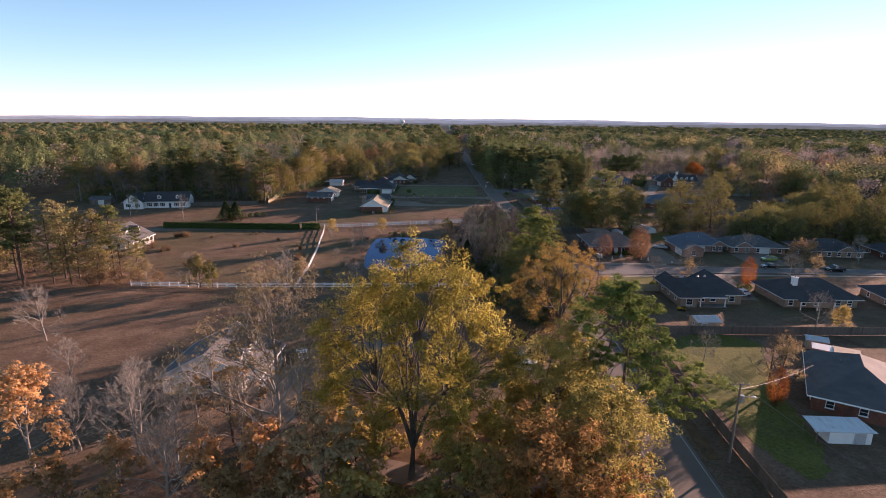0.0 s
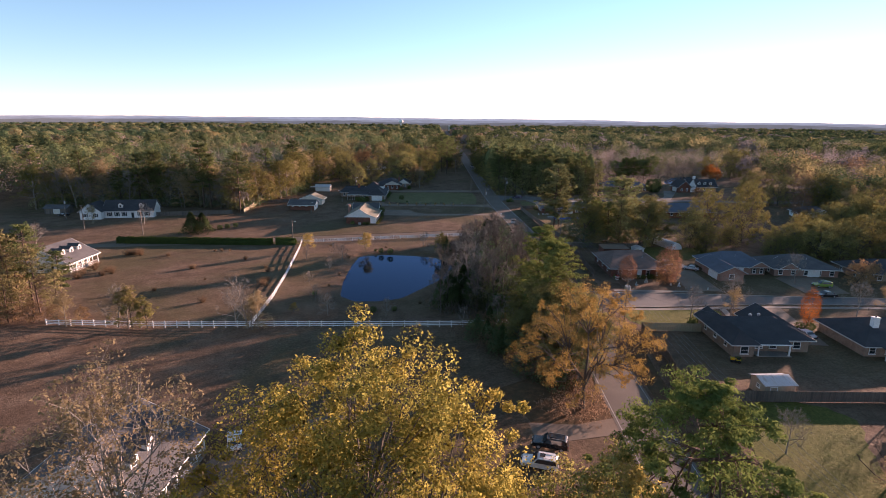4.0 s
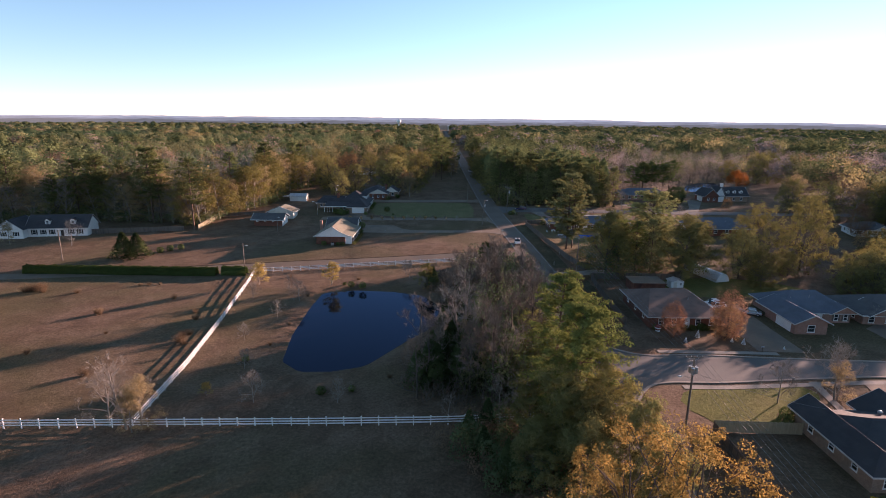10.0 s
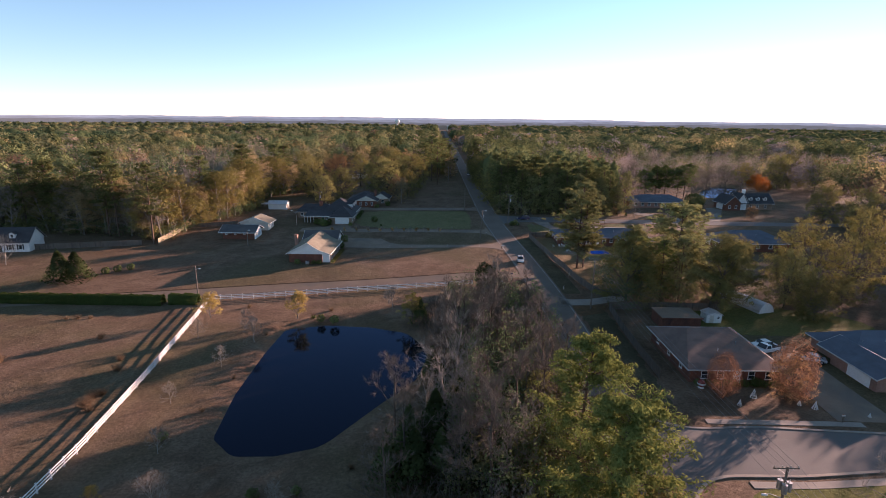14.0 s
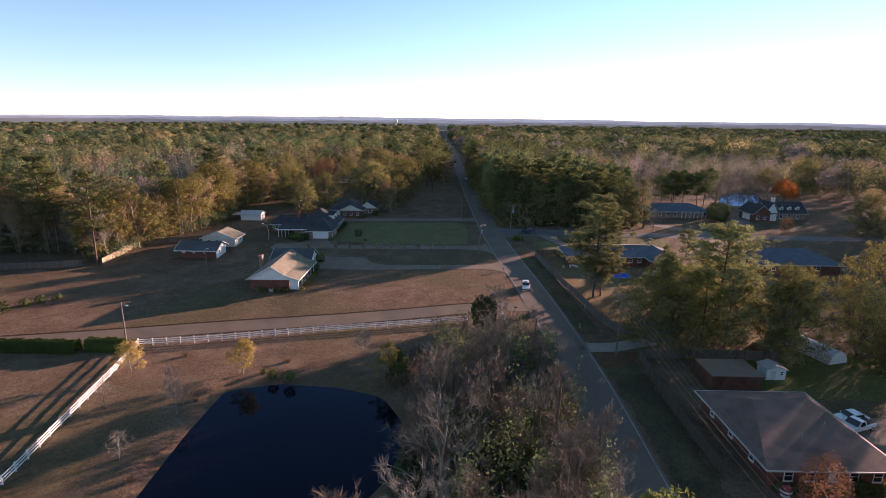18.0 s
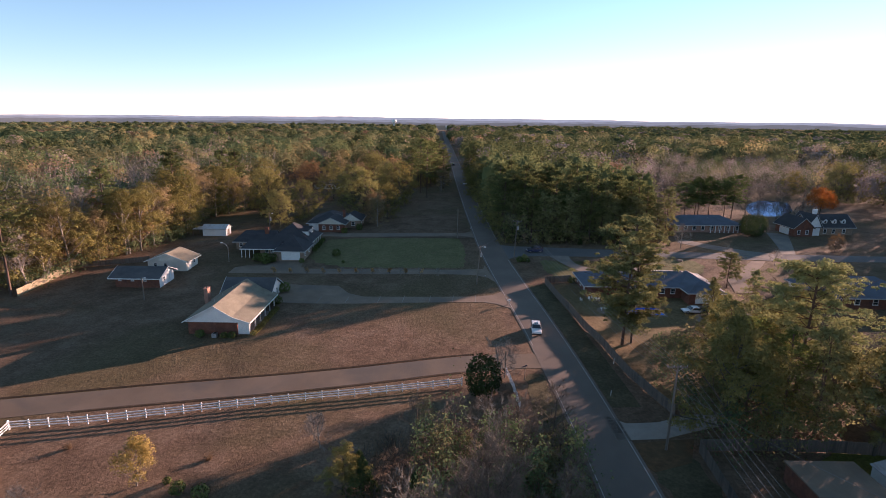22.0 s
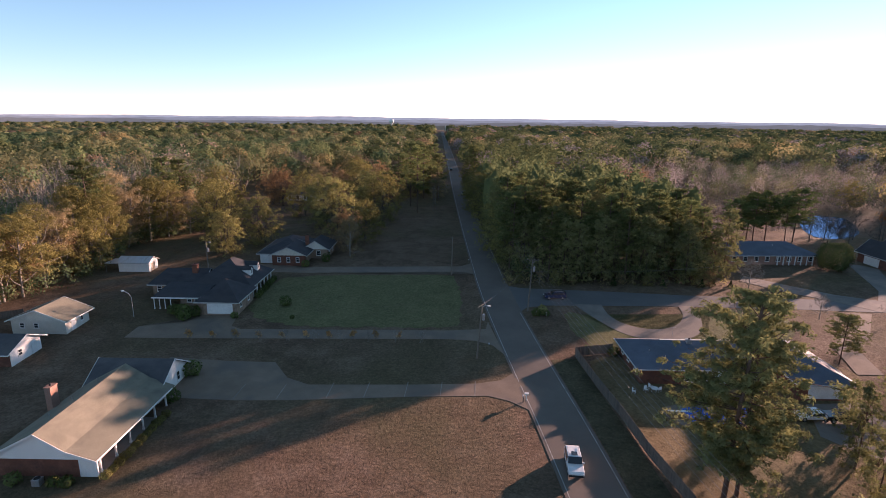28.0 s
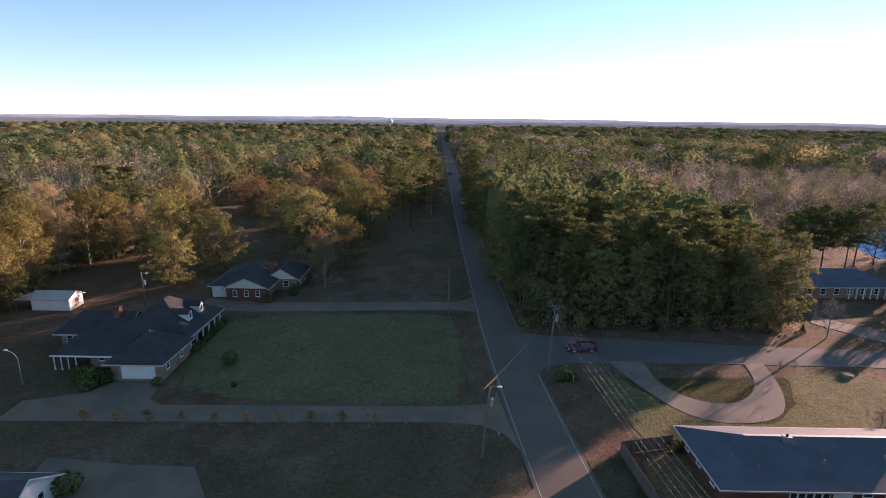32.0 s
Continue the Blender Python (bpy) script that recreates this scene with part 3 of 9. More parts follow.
# drives west of the road
sheet("driveway", [(-32, 252.2), (-17.8, 251.6), (-10, 251.9), (8.5, 253.4), (19, 253.9), (22, 252.6), (25.5, 249.5), (24.6, 262), (21.4, 258.6), (17.5, 257.5), (8, 256.9), (-8.5, 256.4), (-12.4, 258.4), (-15.8, 263.2), (-24, 263.4), (-34, 264.4)],
      0.045, PAVING, "grey concrete driveway with a turning apron", "driveway")
g = Geo()
for x in (-18.5, -12.2, -5, 0.5, 6.5, 11.8, 17):
    y0 = 251.9 + (x + 18) * 0.055
    g.add([(x, y0, gz(y0) + 0.05), (x + 0.1, y0, gz(y0) + 0.05), (x + 0.35, y0 + 4.3, gz(y0 + 4.3) + 0.05), (x + 0.25, y0 + 4.3, gz(y0 + 4.3) + 0.05)], [(0, 1, 2, 3)])
solo("driveway_joint", g, CONCRETE, "pale filled joints across the driveway", "driveway joint", "structure")
sheet("driveway", [(-46, 271.4), (-30, 271.6), (13, 272.7), (18, 272.2), (21, 270.4), (22.8, 267), (20.8, 280.5), (20.2, 277.2), (13, 276.3), (-26.3, 275.6), (-28.6, 277), (-29.2, 281.8), (-36.4, 281.6), (-38, 278.5), (-46, 276)],
      0.045, PAVING, "grey concrete driveway leading to a garage", "driveway")
sheet("driveway", [(-37, 309.2), (-22, 308.8), (12, 311.2), (16.5, 311.4), (19.4, 309.4), (19.2, 319), (16, 315.8), (-18, 314), (-25, 313.2), (-29.5, 315.4), (-37, 315.6)],
      0.045, PAVING, "grey concrete driveway leading to a garage", "driveway")
sheet("lawn", ragged([(-28.6, 277.2), (12.8, 277.4), (15.8, 279), (15.6, 306), (11.5, 308.8), (-26, 306.6), (-28.8, 300)]), 0.03, FRONT_LAWN, "mown faded-green front lawn", "lawn")
sheet("verge", [(34.3, 200.4), (36.2, 196.6), (41.5, 198.6), (44, 203.6), (40, 203.2), (35.6, 202.4)], 0.03, MULCH, "leaf-strewn verge round a pole", "verge")
sheet("driveway", [(33.5, 203), (40.2, 203.6), (45, 205.4), (48.6, 206.6), (49.6, 209.4), (46, 209.6), (40.6, 207.4), (36, 207), (33.6, 209)], 0.05, CONCRETE, "short pale concrete drive with gravel edges", "driveway")

# estate drives
sheet("driveway", [(63, 156), (71.5, 155.6), (71.8, 168), (72.6, 182), (64.2, 183), (63.8, 170)], 0.055, PAVING, "wide grey concrete driveway between two houses", "driveway")
sheet("driveway", [(73.6, 145), (68.6, 123.4), (75.4, 122.6), (79, 145.2)], 0.055, PAVING, "concrete driveway beside a dark-roofed house", "driveway")
sheet("footpath", [(64.6, 144.2), (63, 134.5), (64.2, 134.4), (66, 144.3)], 0.055, CONCRETE, "narrow pale concrete footpath", "footpath")
sheet("driveway", [(92, 155), (103, 155), (105, 168), (98, 172), (92, 168)], 0.055, PAVING, "wide grey concrete driveway", "driveway")
sheet("driveway", [(65.6, 253), (74, 253.6), (77, 246), (78, 238), (71, 236.6), (66.4, 240), (62.4, 245)], 0.05, DRIVE, "pale concrete parking apron behind a house", "driveway")
sheet("lawn", ragged([(41, 101), (41, 56), (49, 57), (55, 84), (64, 101)]), 0.03, LAWN, "sunlit green back lawn", "lawn")
sheet("lawn", ragged([(41.4, 131), (41, 141.6), (52, 141.6), (63.6, 143.6), (62.4, 136.4), (53, 134.6), (52.6, 130.6)]), 0.03, LAWN, "green corner lawn by the kerb", "lawn")
sheet("lawn", ragged([(56, 189), (56, 202), (86, 204), (98, 194), (92, 188), (72, 187)]), 0.03, LAWN, "green back lawn under trees", "lawn")
sheet("lawn", ragged([(35.6, 283), (38.4, 270), (41.4, 268), (76, 271), (84, 287), (67, 289.4), (65, 281), (61, 275), (54, 272.8), (48, 274.6), (42, 280.6), (38.6, 287)]), 0.03, FRONT_LAWN, "patchy green front lawn", "lawn")
sheet("leaf_bed", [(38.5, 131.5), (34.4, 112), (33.6, 60), (35.2, 60), (37.8, 110), (40.2, 130)], 0.03, MULCH, "strip of fallen leaves beside the road", "leaf litter")
sheet("leaf_bed", [(10, 104), (8, 96), (18, 90), (26, 92), (26, 108), (19, 110)], 0.03, MULCH, "fallen russet leaves under a tree", "leaf litter")
sheet("leaf_bed", [(-30, 70), (-24, 52), (10, 46), (24, 56), (24, 82), (2, 78), (-18, 74)], 0.03, MULCH, "fallen russet leaves under large trees", "leaf litter")
sheet("gravel_drive", [(-28, 84), (-24.5, 92), (-14, 96), (20, 94), (26.4, 96), (26.4, 92), (18, 90), (-12, 91.5), (-21, 88), (-23.6, 72), (-18, 62), (4, 56), (25.4, 57), (25.4, 53.5), (2, 52.5), (-22, 59), (-28, 72)], 0.034, PAVING, "grey gravel drive winding under trees", "driveway")

# water
sheet("pond_water", [(x * 1.02 - 0.1, 168 + (y - 168) * 1.03) for x, y in rounded(POND)], -0.6, WATER, "still dark farm pond reflecting the sky", "pond", flat=True)
sheet("far_pond_water", rounded(FAR_POND), 3.6, WATER, "distant pond glinting in the light", "pond", flat=True)

# ---- houses ----
def roof_polys(x0, x1, y0, y1, z, a, b, zr, axis):
    """The planes of a roof on a rectangle of eaves with a ridge from a to b; a ridge end on the edge makes a gable."""
    sw, se, ne, nw = (x0, y0, z), (x1, y0, z), (x1, y1, z), (x0, y1, z)
    ra, rb = (*a, zr), (*b, zr)
    if axis == "x":
        out = [[sw, se, rb, ra], [ne, nw, ra, rb]]
        if a[0] > x0 + 0.05:
            out.append([nw, sw, ra])
        if b[0] < x1 - 0.05:
            out.append([se, ne, rb])
    else:
        out = [[sw, ra, rb, nw], [se, ne, rb, ra]]
        if a[1] > y0 + 0.05:
            out.append([sw, se, ra])
        if b[1] < y1 - 0.05:
            out.append([ne, nw, rb])
    return out


def add_roof(home, x0, x1, y0, y1, z, a, b, zr, axis, material, gable_mat=None, label="", inset=0.45, trim=True):
    g = Geo()
    for p in roof_polys(x0, x1, y0, y1, z, a, b, zr, axis):
        g.slab(p, 0.12)
    roof = part("roof", g, material, home, label)
    if trim:
        for p, q in (((x0, y0), (x1, y0)), ((x1, y0), (x1, y1)), ((x1, y1), (x0, y1)), ((x0, y1), (x0, y0))):
            along = p[0] != q[0]
            gable = (axis == "y") == along and ((p[1] == y0 and a[1] <= y0 + 0.05) or (p[1] == y1 and b[1] >= y1 - 0.05)) if along else \
                axis == "x" and ((p[0] == x0 and a[0] <= x0 + 0.05) or (p[0] == x1 and b[0] >= x1 - 0.05))
            f = Geo()
            if gable:
                r = a if (p == (x0, y0) and along) or (not along and p[0] == x0) else b
                o = 0.05
                for s in (p, q):
                    d = Vector((0, -o if p[1] == y0 else o, 0)) if along else Vector((-o if p[0] == x0 else o, 0, 0))
                    base = [Vector((*s, z - 0.16)), Vector((*r, zr - 0.16)), Vector((*r, zr + 0.04)), Vector((*s, z + 0.04))]
                    f.wedge(base, d)
            else:
                xa, xb, ya, yb = min(p[0], q[0]), max(p[0], q[0]), min(p[1], q[1]), max(p[1], q[1])
                if along:
                    f.box(xa, xb, ya - 0.04, yb + 0.04, z - 0.2, z + 0.01)
                else:
                    f.box(xa - 0.04, xb + 0.04, ya, yb, z - 0.2, z + 0.01)
            part("fascia", f, TRIM if material in (SHINGLE_DARK, ROOF_BLUE) else WHITE, roof, "pale painted trim board")
    if gable_mat:
        for end, edge, sign in ((a, 0, 1), (b, 1, -1)):
            on = (abs(end[0] - (x0, x1)[edge]) < 0.06) if axis == "x" else (abs(end[1] - (y0, y1)[edge]) < 0.06)
            if not on:
                continue
            k = inset * sign
            top = zr - 0.14
            gg = Geo()
            if axis == "x":
                x = end[0] + k
                s = (zr - z) / max(0.1, end[1] - y0)
                gg.wedge([(x, y0 + inset, z - 0.1 + s * inset * 0.5), (x, y1 - inset, z - 0.1 + s * inset * 0.5), (x, end[1], top)], (0.14 * sign, 0, 0))
            else:
                y = end[1] + k
                s = (zr - z) / max(0.1, end[0] - x0)
                gg.wedge([(x0 + inset, y, z - 0.1 + s * inset * 0.5), (x1 - inset, y, z - 0.1 + s * inset * 0.5), (end[0], y, top)], (0, 0.14 * sign, 0))
            part("gable", gg, gable_mat, home, "")
    return roof


def add_wall(home, x0, x1, y0, y1, z1, material, label=""):
    return part("wall", Geo().box(x0, x1, y0, y1, -0.6, z1, 0.01), material, home, label)


def add_window(home, side, at, pos, w=1.1, h=1.3, sill=0.9, trim=WHITE, bars=True, shutters=None):
    """A framed window on a wall: side n/e/s/w, at the wall's plane, pos along it."""
    s = {"s": (0, -1), "n": (0, 1), "w": (-1, 0), "e": (1, 0)}[side]

    def place(g, a0, a1, d0, d1, z0, z1):
        if s[0] == 0:
            g.box(pos + a0, pos + a1, *sorted((at + s[1] * d0, at + s[1] * d1)), z0, z1)
        else:
            g.box(*sorted((at + s[0] * d0, at + s[0] * d1)), pos + a0, pos + a1, z0, z1)
        return g
    g = Geo()
    t = 0.09
    place(g, -w / 2, -w / 2 + t, 0, 0.07, sill, sill + h)
    place(g, w / 2 - t, w / 2, 0, 0.07, sill, sill + h)
    place(g, -w / 2 + t, w / 2 - t, 0, 0.07, sill + h - t, sill + h)
    place(g, -w / 2 + t, w / 2 - t, 0, 0.07, sill, sill + t)
    if bars:
        place(g, -w / 2 + t, w / 2 - t, 0.01, 0.06, sill + h / 2 - 0.03, sill + h / 2 + 0.03)
    win = part("window", g, trim, home)
    part("pane", place(Geo(), -w / 2 + t, w / 2 - t, 0.005, 0.03, sill + t, sill + h - t), GLASS, win)
    part("sill", place(Geo(), -w / 2 - 0.06, w / 2 + 0.06, 0, 0.13, sill - 0.08, sill), trim, win)
    if shutters:
        for q in (-1, 1):
            e = sorted((q * (w / 2 + 0.05), q * (w / 2 + 0.42)))
            part("shutter", place(Geo(), e[0], e[1], 0, 0.05, sill, sill + h), shutters, win, "dark shutter")
    return win


def add_door(home, side, at, pos, w=0.95, h=2.05, material=None, name="door", z0=0.0, panels=1, label=""):
    s = {"s": (0, -1), "n": (0, 1), "w": (-1, 0), "e": (1, 0)}[side]

    def place(g, a0, a1, d0, d1, z, z1):
        if s[0] == 0:
            g.box(pos + a0, pos + a1, *sorted((at + s[1] * d0, at + s[1] * d1)), z, z1)
        else:
            g.box(*sorted((at + s[0] * d0, at + s[0] * d1)), pos + a0, pos + a1, z, z1)
        return g
    g = Geo()
    place(g, -w / 2, w / 2, 0, 0.04, z0, z0 + h)
    rows = 4 if panels > 1 else 2
    raised = []
    for i in range(panels):
        for j in range(rows):
            a0, a1 = -w / 2 + w * i / panels + 0.07, -w / 2 + w * (i + 1) / panels - 0.07
            slab = place(Geo() if panels > 1 else g, a0, a1, 0.04, 0.06, z0 + h * j / rows + 0.06, z0 + h * (j + 1) / rows - 0.04)
            if panels > 1:
                raised.append(slab)
    d = part(name, g, material or WHITE, home, label)
    for slab in raised:
        part("panel", slab, material or WHITE, d)
    f = Geo()
    place(f, -w / 2 - 0.1, -w / 2, 0, 0.07, z0, z0 + h + 0.1)
    place(f, w / 2, w / 2 + 0.1, 0, 0.07, z0, z0 + h + 0.1)
    place(f, -w / 2, w / 2, 0, 0.07, z0 + h, z0 + h + 0.1)
    part("door_frame", f, WHITE, d)
    return d


def add_post(home, x, y, z0, z1, r=0.09, material=None):
    g = Geo().box(x - r, x + r, y - r, y + r, z0 + 0.2, z1 - 0.15)
    g.box(x - r - 0.05, x + r + 0.05, y - r - 0.05, y + r + 0.05, z0, z0 + 0.2).box(x - r - 0.04, x + r + 0.04, y - r - 0.04, y + r + 0.04, z1 - 0.15, z1)
    return part("porch_post", g, material or WHITE, home)


def add_chimney(home, x, y, z0, z1, material, w=0.9, d=0.7):
    g = Geo().box(x - w / 2, x + w / 2, y - d / 2, y + d / 2, z0, z1 - 0.15).box(x - w / 2 - 0.07, x + w / 2 + 0.07, y - d / 2 - 0.07, y + d / 2 + 0.07, z1 - 0.15, z1)
    c = part("chimney", g, material, home)
    part("flue", Geo().tube((x, y, z1), (x, y, z1 + 0.25), 0.14, 0.14, 8), DARK, c)
    return c


def add_dormer(home, x, y, z, face, roof_mat, w=1.7, depth=2.6, h=1.5):
    """A gabled dormer whose white front looks along face."""
    d = part("dormer", Geo().box(-w / 2, w / 2, 0, depth, -0.4, h, 0.0), WHITE, home)
    d.matrix_local = Matrix.Translation((x, y, z)) @ Matrix.Rotation({"s": 0, "e": math.pi / 2, "n": math.pi, "w": -math.pi / 2}[face], 4, "Z")
    g = Geo()
    o = 0.18
    for q in (-1, 1):
        g.slab([(q * (w / 2 + o), -o, h - 0.08), (0, -o, h + w * 0.42), (0, depth + 0.6, h + w * 0.42), (q * (w / 2 + o), depth, h - 0.08)][::q], 0.09)
    part("dormer_roof", g, roof_mat, d)
    part("dormer_gable", Geo().wedge([(-w / 2, 0, h - 0.02), (w / 2, 0, h - 0.02), (0, 0, h + w * 0.4)], (0, 0.1, 0)), WHITE, d)
    f = Geo()
    ww, wh = w * 0.5, h * 0.72
    for a0, a1, z0, z1 in ((-ww / 2, -ww / 2 + .07, .25, .25 + wh), (ww / 2 - .07, ww / 2, .25, .25 + wh), (-ww / 2, ww / 2, .25, .32), (-ww / 2, ww / 2, .18 + wh, .25 + wh), (-ww / 2, ww / 2, .22 + wh / 2, .28 + wh / 2)):
        f.box(a0, a1, -0.07, -0.001, z0, z1)
    part("window", f, WHITE, d)
    part("pane", Geo().box(-ww / 2 + .07, ww / 2 - .07, -0.03, -0.002, .32, .18 + wh), GLASS, d)
    return d


def vent_pipe(home, x, y, z):
    part("vent_pipe", Geo().tube((x, y, z - 0.4), (x, y, z + 0.35), 0.06, 0.06, 6), STEEL, home)


def house(name, label, x, y, z, turn=0.0, category="house", group=""):
    return thing(name, label, category, pose(x, y, z, 0, 0, turn), group)


def ranch_by_lane():
    """The long ranch with a white gable and a porch along its road side."""
    h = house("ranch_house", "long brick ranch house with tan shingle roof and white gables", -33, 242, gz(240))
    add_wall(h, -5.8, 3.7, -7.2, 8.4, 2.6, BRICK_RED, "dark red brick wall")
    y0 = -8.1
    lie = [(-6.5, 2.6), (-0.3, 5.9), (3.0, 3.75), (6.4, 2.62)]
    y1 = 9.6
    g = Geo().wedge([(x, y0, z) for x, z in lie] + [(x, y0, z - 0.13) for x, z in reversed(lie)], (0, y1 - y0, 0))
    roof = part("roof", g, SHINGLE_TAN, h, "tan shingle roof with a flatter porch slope")
    part("gable", Geo().wedge([(-6.1, y0 + 0.4, 2.5), (6.0, y0 + 0.4, 2.5), (3.0, y0 + 0.4, 3.6), (-0.3, y0 + 0.4, 5.74)], (0, 0.14, 0)), WHITE, h)
    for (xa, za), (xb, zb) in zip(lie, lie[1:]):
        part("fascia", Geo().wedge([(xa, y0, za - 0.18), (xb, y0, zb - 0.18), (xb, y0, zb + 0.03), (xa, y0, za + 0.03)], (0, -0.05, 0)), WHITE, roof)
    part("gutter", Geo().box(6.4, 6.5, y0, 8.8, 2.44, 2.62), WHITE, roof)
    add_wall(h, -5.6, 4.4, 8.45, 16.6, 2.6, WHITE, "white siding wall")
    # Grey beside the tan roof: shade on the wing's slope is put into colour.
    add_roof(h, -6.2, 5.2, 8.2, 17.2, 2.62, (-6.2, 12.6), (5.2, 12.6), 5.3, "x", SHINGLE_GREY, WHITE)
    part("porch_floor", Geo().box(3.7, 6.0, -7.2, 8.4, -0.5, 0.16, 0.02), CONCRETE, h)
    part("porch_beam", Geo().box(5.7, 5.95, -7.4, 8.4, 2.25, 2.5), WHITE, h)
    part("porch_end", Geo().box(3.9, 6.0, -7.45, -7.25, 0.1, 2.5), WHITE, h, "white end wall of the porch")
    for k in range(6):
        add_post(h, 5.8, -6.6 + 2.9 * k, 0.16, 2.3)
    for y in (-5, -2, 4.5):
        add_window(h, "e", 3.7, y, 1.5, 1.5, 0.8)
    add_door(h, "e", 3.7, 1.4, 1.0, 2.05, BRICK_RED, z0=0.16)
    for y in (10.4, 14.4):
        add_window(h, "e", 4.4, y, 0.9, 1.5, 0.9)
    # Pinker than the walls: sunlight on the chimney is put into its brick.
    add_chimney(h, -6.3, 2.9, -0.3, 5.9, BRICK_PINK, 0.8, 1.3)
    for y in (-3, 1, 6):
        vent_pipe(h, -2.2, y, 5.0)


def estate_with_dormers():
    """The rambling dark-roofed house with garage, porch of white posts and two dormers."""
    h = house("dormer_house", "rambling brick house with dark shingle roofs, white porch posts and garage", -36, 293, gz(290))
    add_wall(h, -0.8, 6.8, -11.2, -2.4, 2.6, BRICK_TAN)
    add_roof(h, -1.6, 7.5, -12, -1.6, 2.6, (3, -6.8), (3, -6.6), 6.0, "y", SHINGLE_DARK)
    add_door(h, "s", -11.2, 3.3, 4.9, 2.15, WHITE, "garage_door", panels=4, label="white panelled garage door")
    add_wall(h, -6.5, 4.6, -2.35, 11.2, 2.75, BRICK_TAN)
    add_roof(h, -7.2, 6.8, -2.5, 12, 2.75, (-0.2, 4.0), (-0.2, 5.5), 7.4, "y", SHINGLE_DARK)
    part("porch_floor", Geo().box(4.6, 6.5, -1.5, 11, -0.6, 0.2, 0.02), CONCRETE, h)
    for k in range(6):
        add_post(h, 6.4, -1.2 + 2.35 * k, 0.2, 2.7, 0.12)
    for y in (0.5, 3.2, 8.4):
        add_window(h, "e", 4.6, y, 1.2, 1.7, 0.6)
    add_door(h, "e", 4.6, 5.8, 1.1, 2.1, WHITE, z0=0.2)
    for y in (2.6, 6.8):
        add_dormer(h, 4.9, y, 4.2, "e", SHINGLE_DARK, 1.5, 2.6, 1.3)
    add_wall(h, -16, -6.55, -0.4, 7.6, 2.6, BRICK_TAN)
    add_roof(h, -16.8, -4.5, -1.2, 8.4, 2.6, (-14.2, 3.4), (-4.5, 3.4), 5.2, "x", SHINGLE_DARK)
    for x in (-14.5, -12, -9.5):
        add_window(h, "s", -0.4, x, 1.1, 1.2, 0.9)
    g = Geo().slab([(-11.6, -8.8, 2.4), (-1.4, -8.8, 2.4), (-1.4, -1.0, 3.3), (-11.6, -1.0, 3.3)], 0.14)
    part("porch_roof", g, SHINGLE_DARK, h)
    part("fascia", Geo().box(-11.7, -1.3, -8.9, -8.75, 2.2, 2.42), WHITE, h)
    add_wall(h, -6.5, -0.85, -7.4, -2.4, 2.3, BRICK_TAN)
    for x in (-4.6, -3):
        add_window(h, "s", -7.4, x, 1.0, 1.0, 1.0)
    for x in (-11.3, -10.2, -9.1, -7.9):
        add_post(h, x, -8.6, -0.1, 2.3, 0.06)
    add_chimney(h, -7.5, 2.4, 3.6, 6.4, BRICK_RED, 1.1, 0.9)
    add_window(h, "e", 6.8, -9.4, 0.9, 1.2, 0.9)
    add_window(h, "e", 6.8, -5.2, 0.9, 1.2, 0.9)


def twin_gable_house():
    h = house("gabled_house", "low brick house with dark roof, two pale gables and white garage", -28, 322, gz(320))
    add_wall(h, -8.6, 3.4, -5.6, 10, 2.6, BRICK_TAN)
    add_roof(h, -9.3, 4.2, -6.2, 10.8, 2.6, (-2.4, 0.2), (-2.4, 4.2), 5.6, "y", SHINGLE_DARK)
    add_wall(h, -4.8, 3.6, -7.4, -5.65, 2.6, BRICK_RED)
    add_roof(h, -5.6, 4.4, -8.0, 2, 2.6, (-0.6, -8.0), (-0.6, 2), 4.8, "y", SHINGLE_DARK, CREAM)
    add_door(h, "s", -5.6, -6.6, 3.6, 2.15, WHITE, "garage_door", panels=4, label="white garage door")
    add_wall(h, 3.45, 8.0, -0.4, 9.4, 2.6, BRICK_TAN)
    add_roof(h, 1.0, 8.7, -1.2, 10.2, 2.6, (4.8, -1.2), (4.8, 7), 5.0, "y", SHINGLE_DARK, CREAM)
    add_chimney(h, 2.4, 0.6, 2.6, 6.2, BRICK_RED)
    for x in (-3, -0.6, 1.8):
        add_window(h, "s", -7.4, x, 0.9, 1.3, 0.8)
    add_window(h, "s", -0.4, 5.6, 1.2, 1.4, 0.8)
    for y in (2, 6):
        add_window(h, "e", 8.0, y, 1.1, 1.3, 0.8)


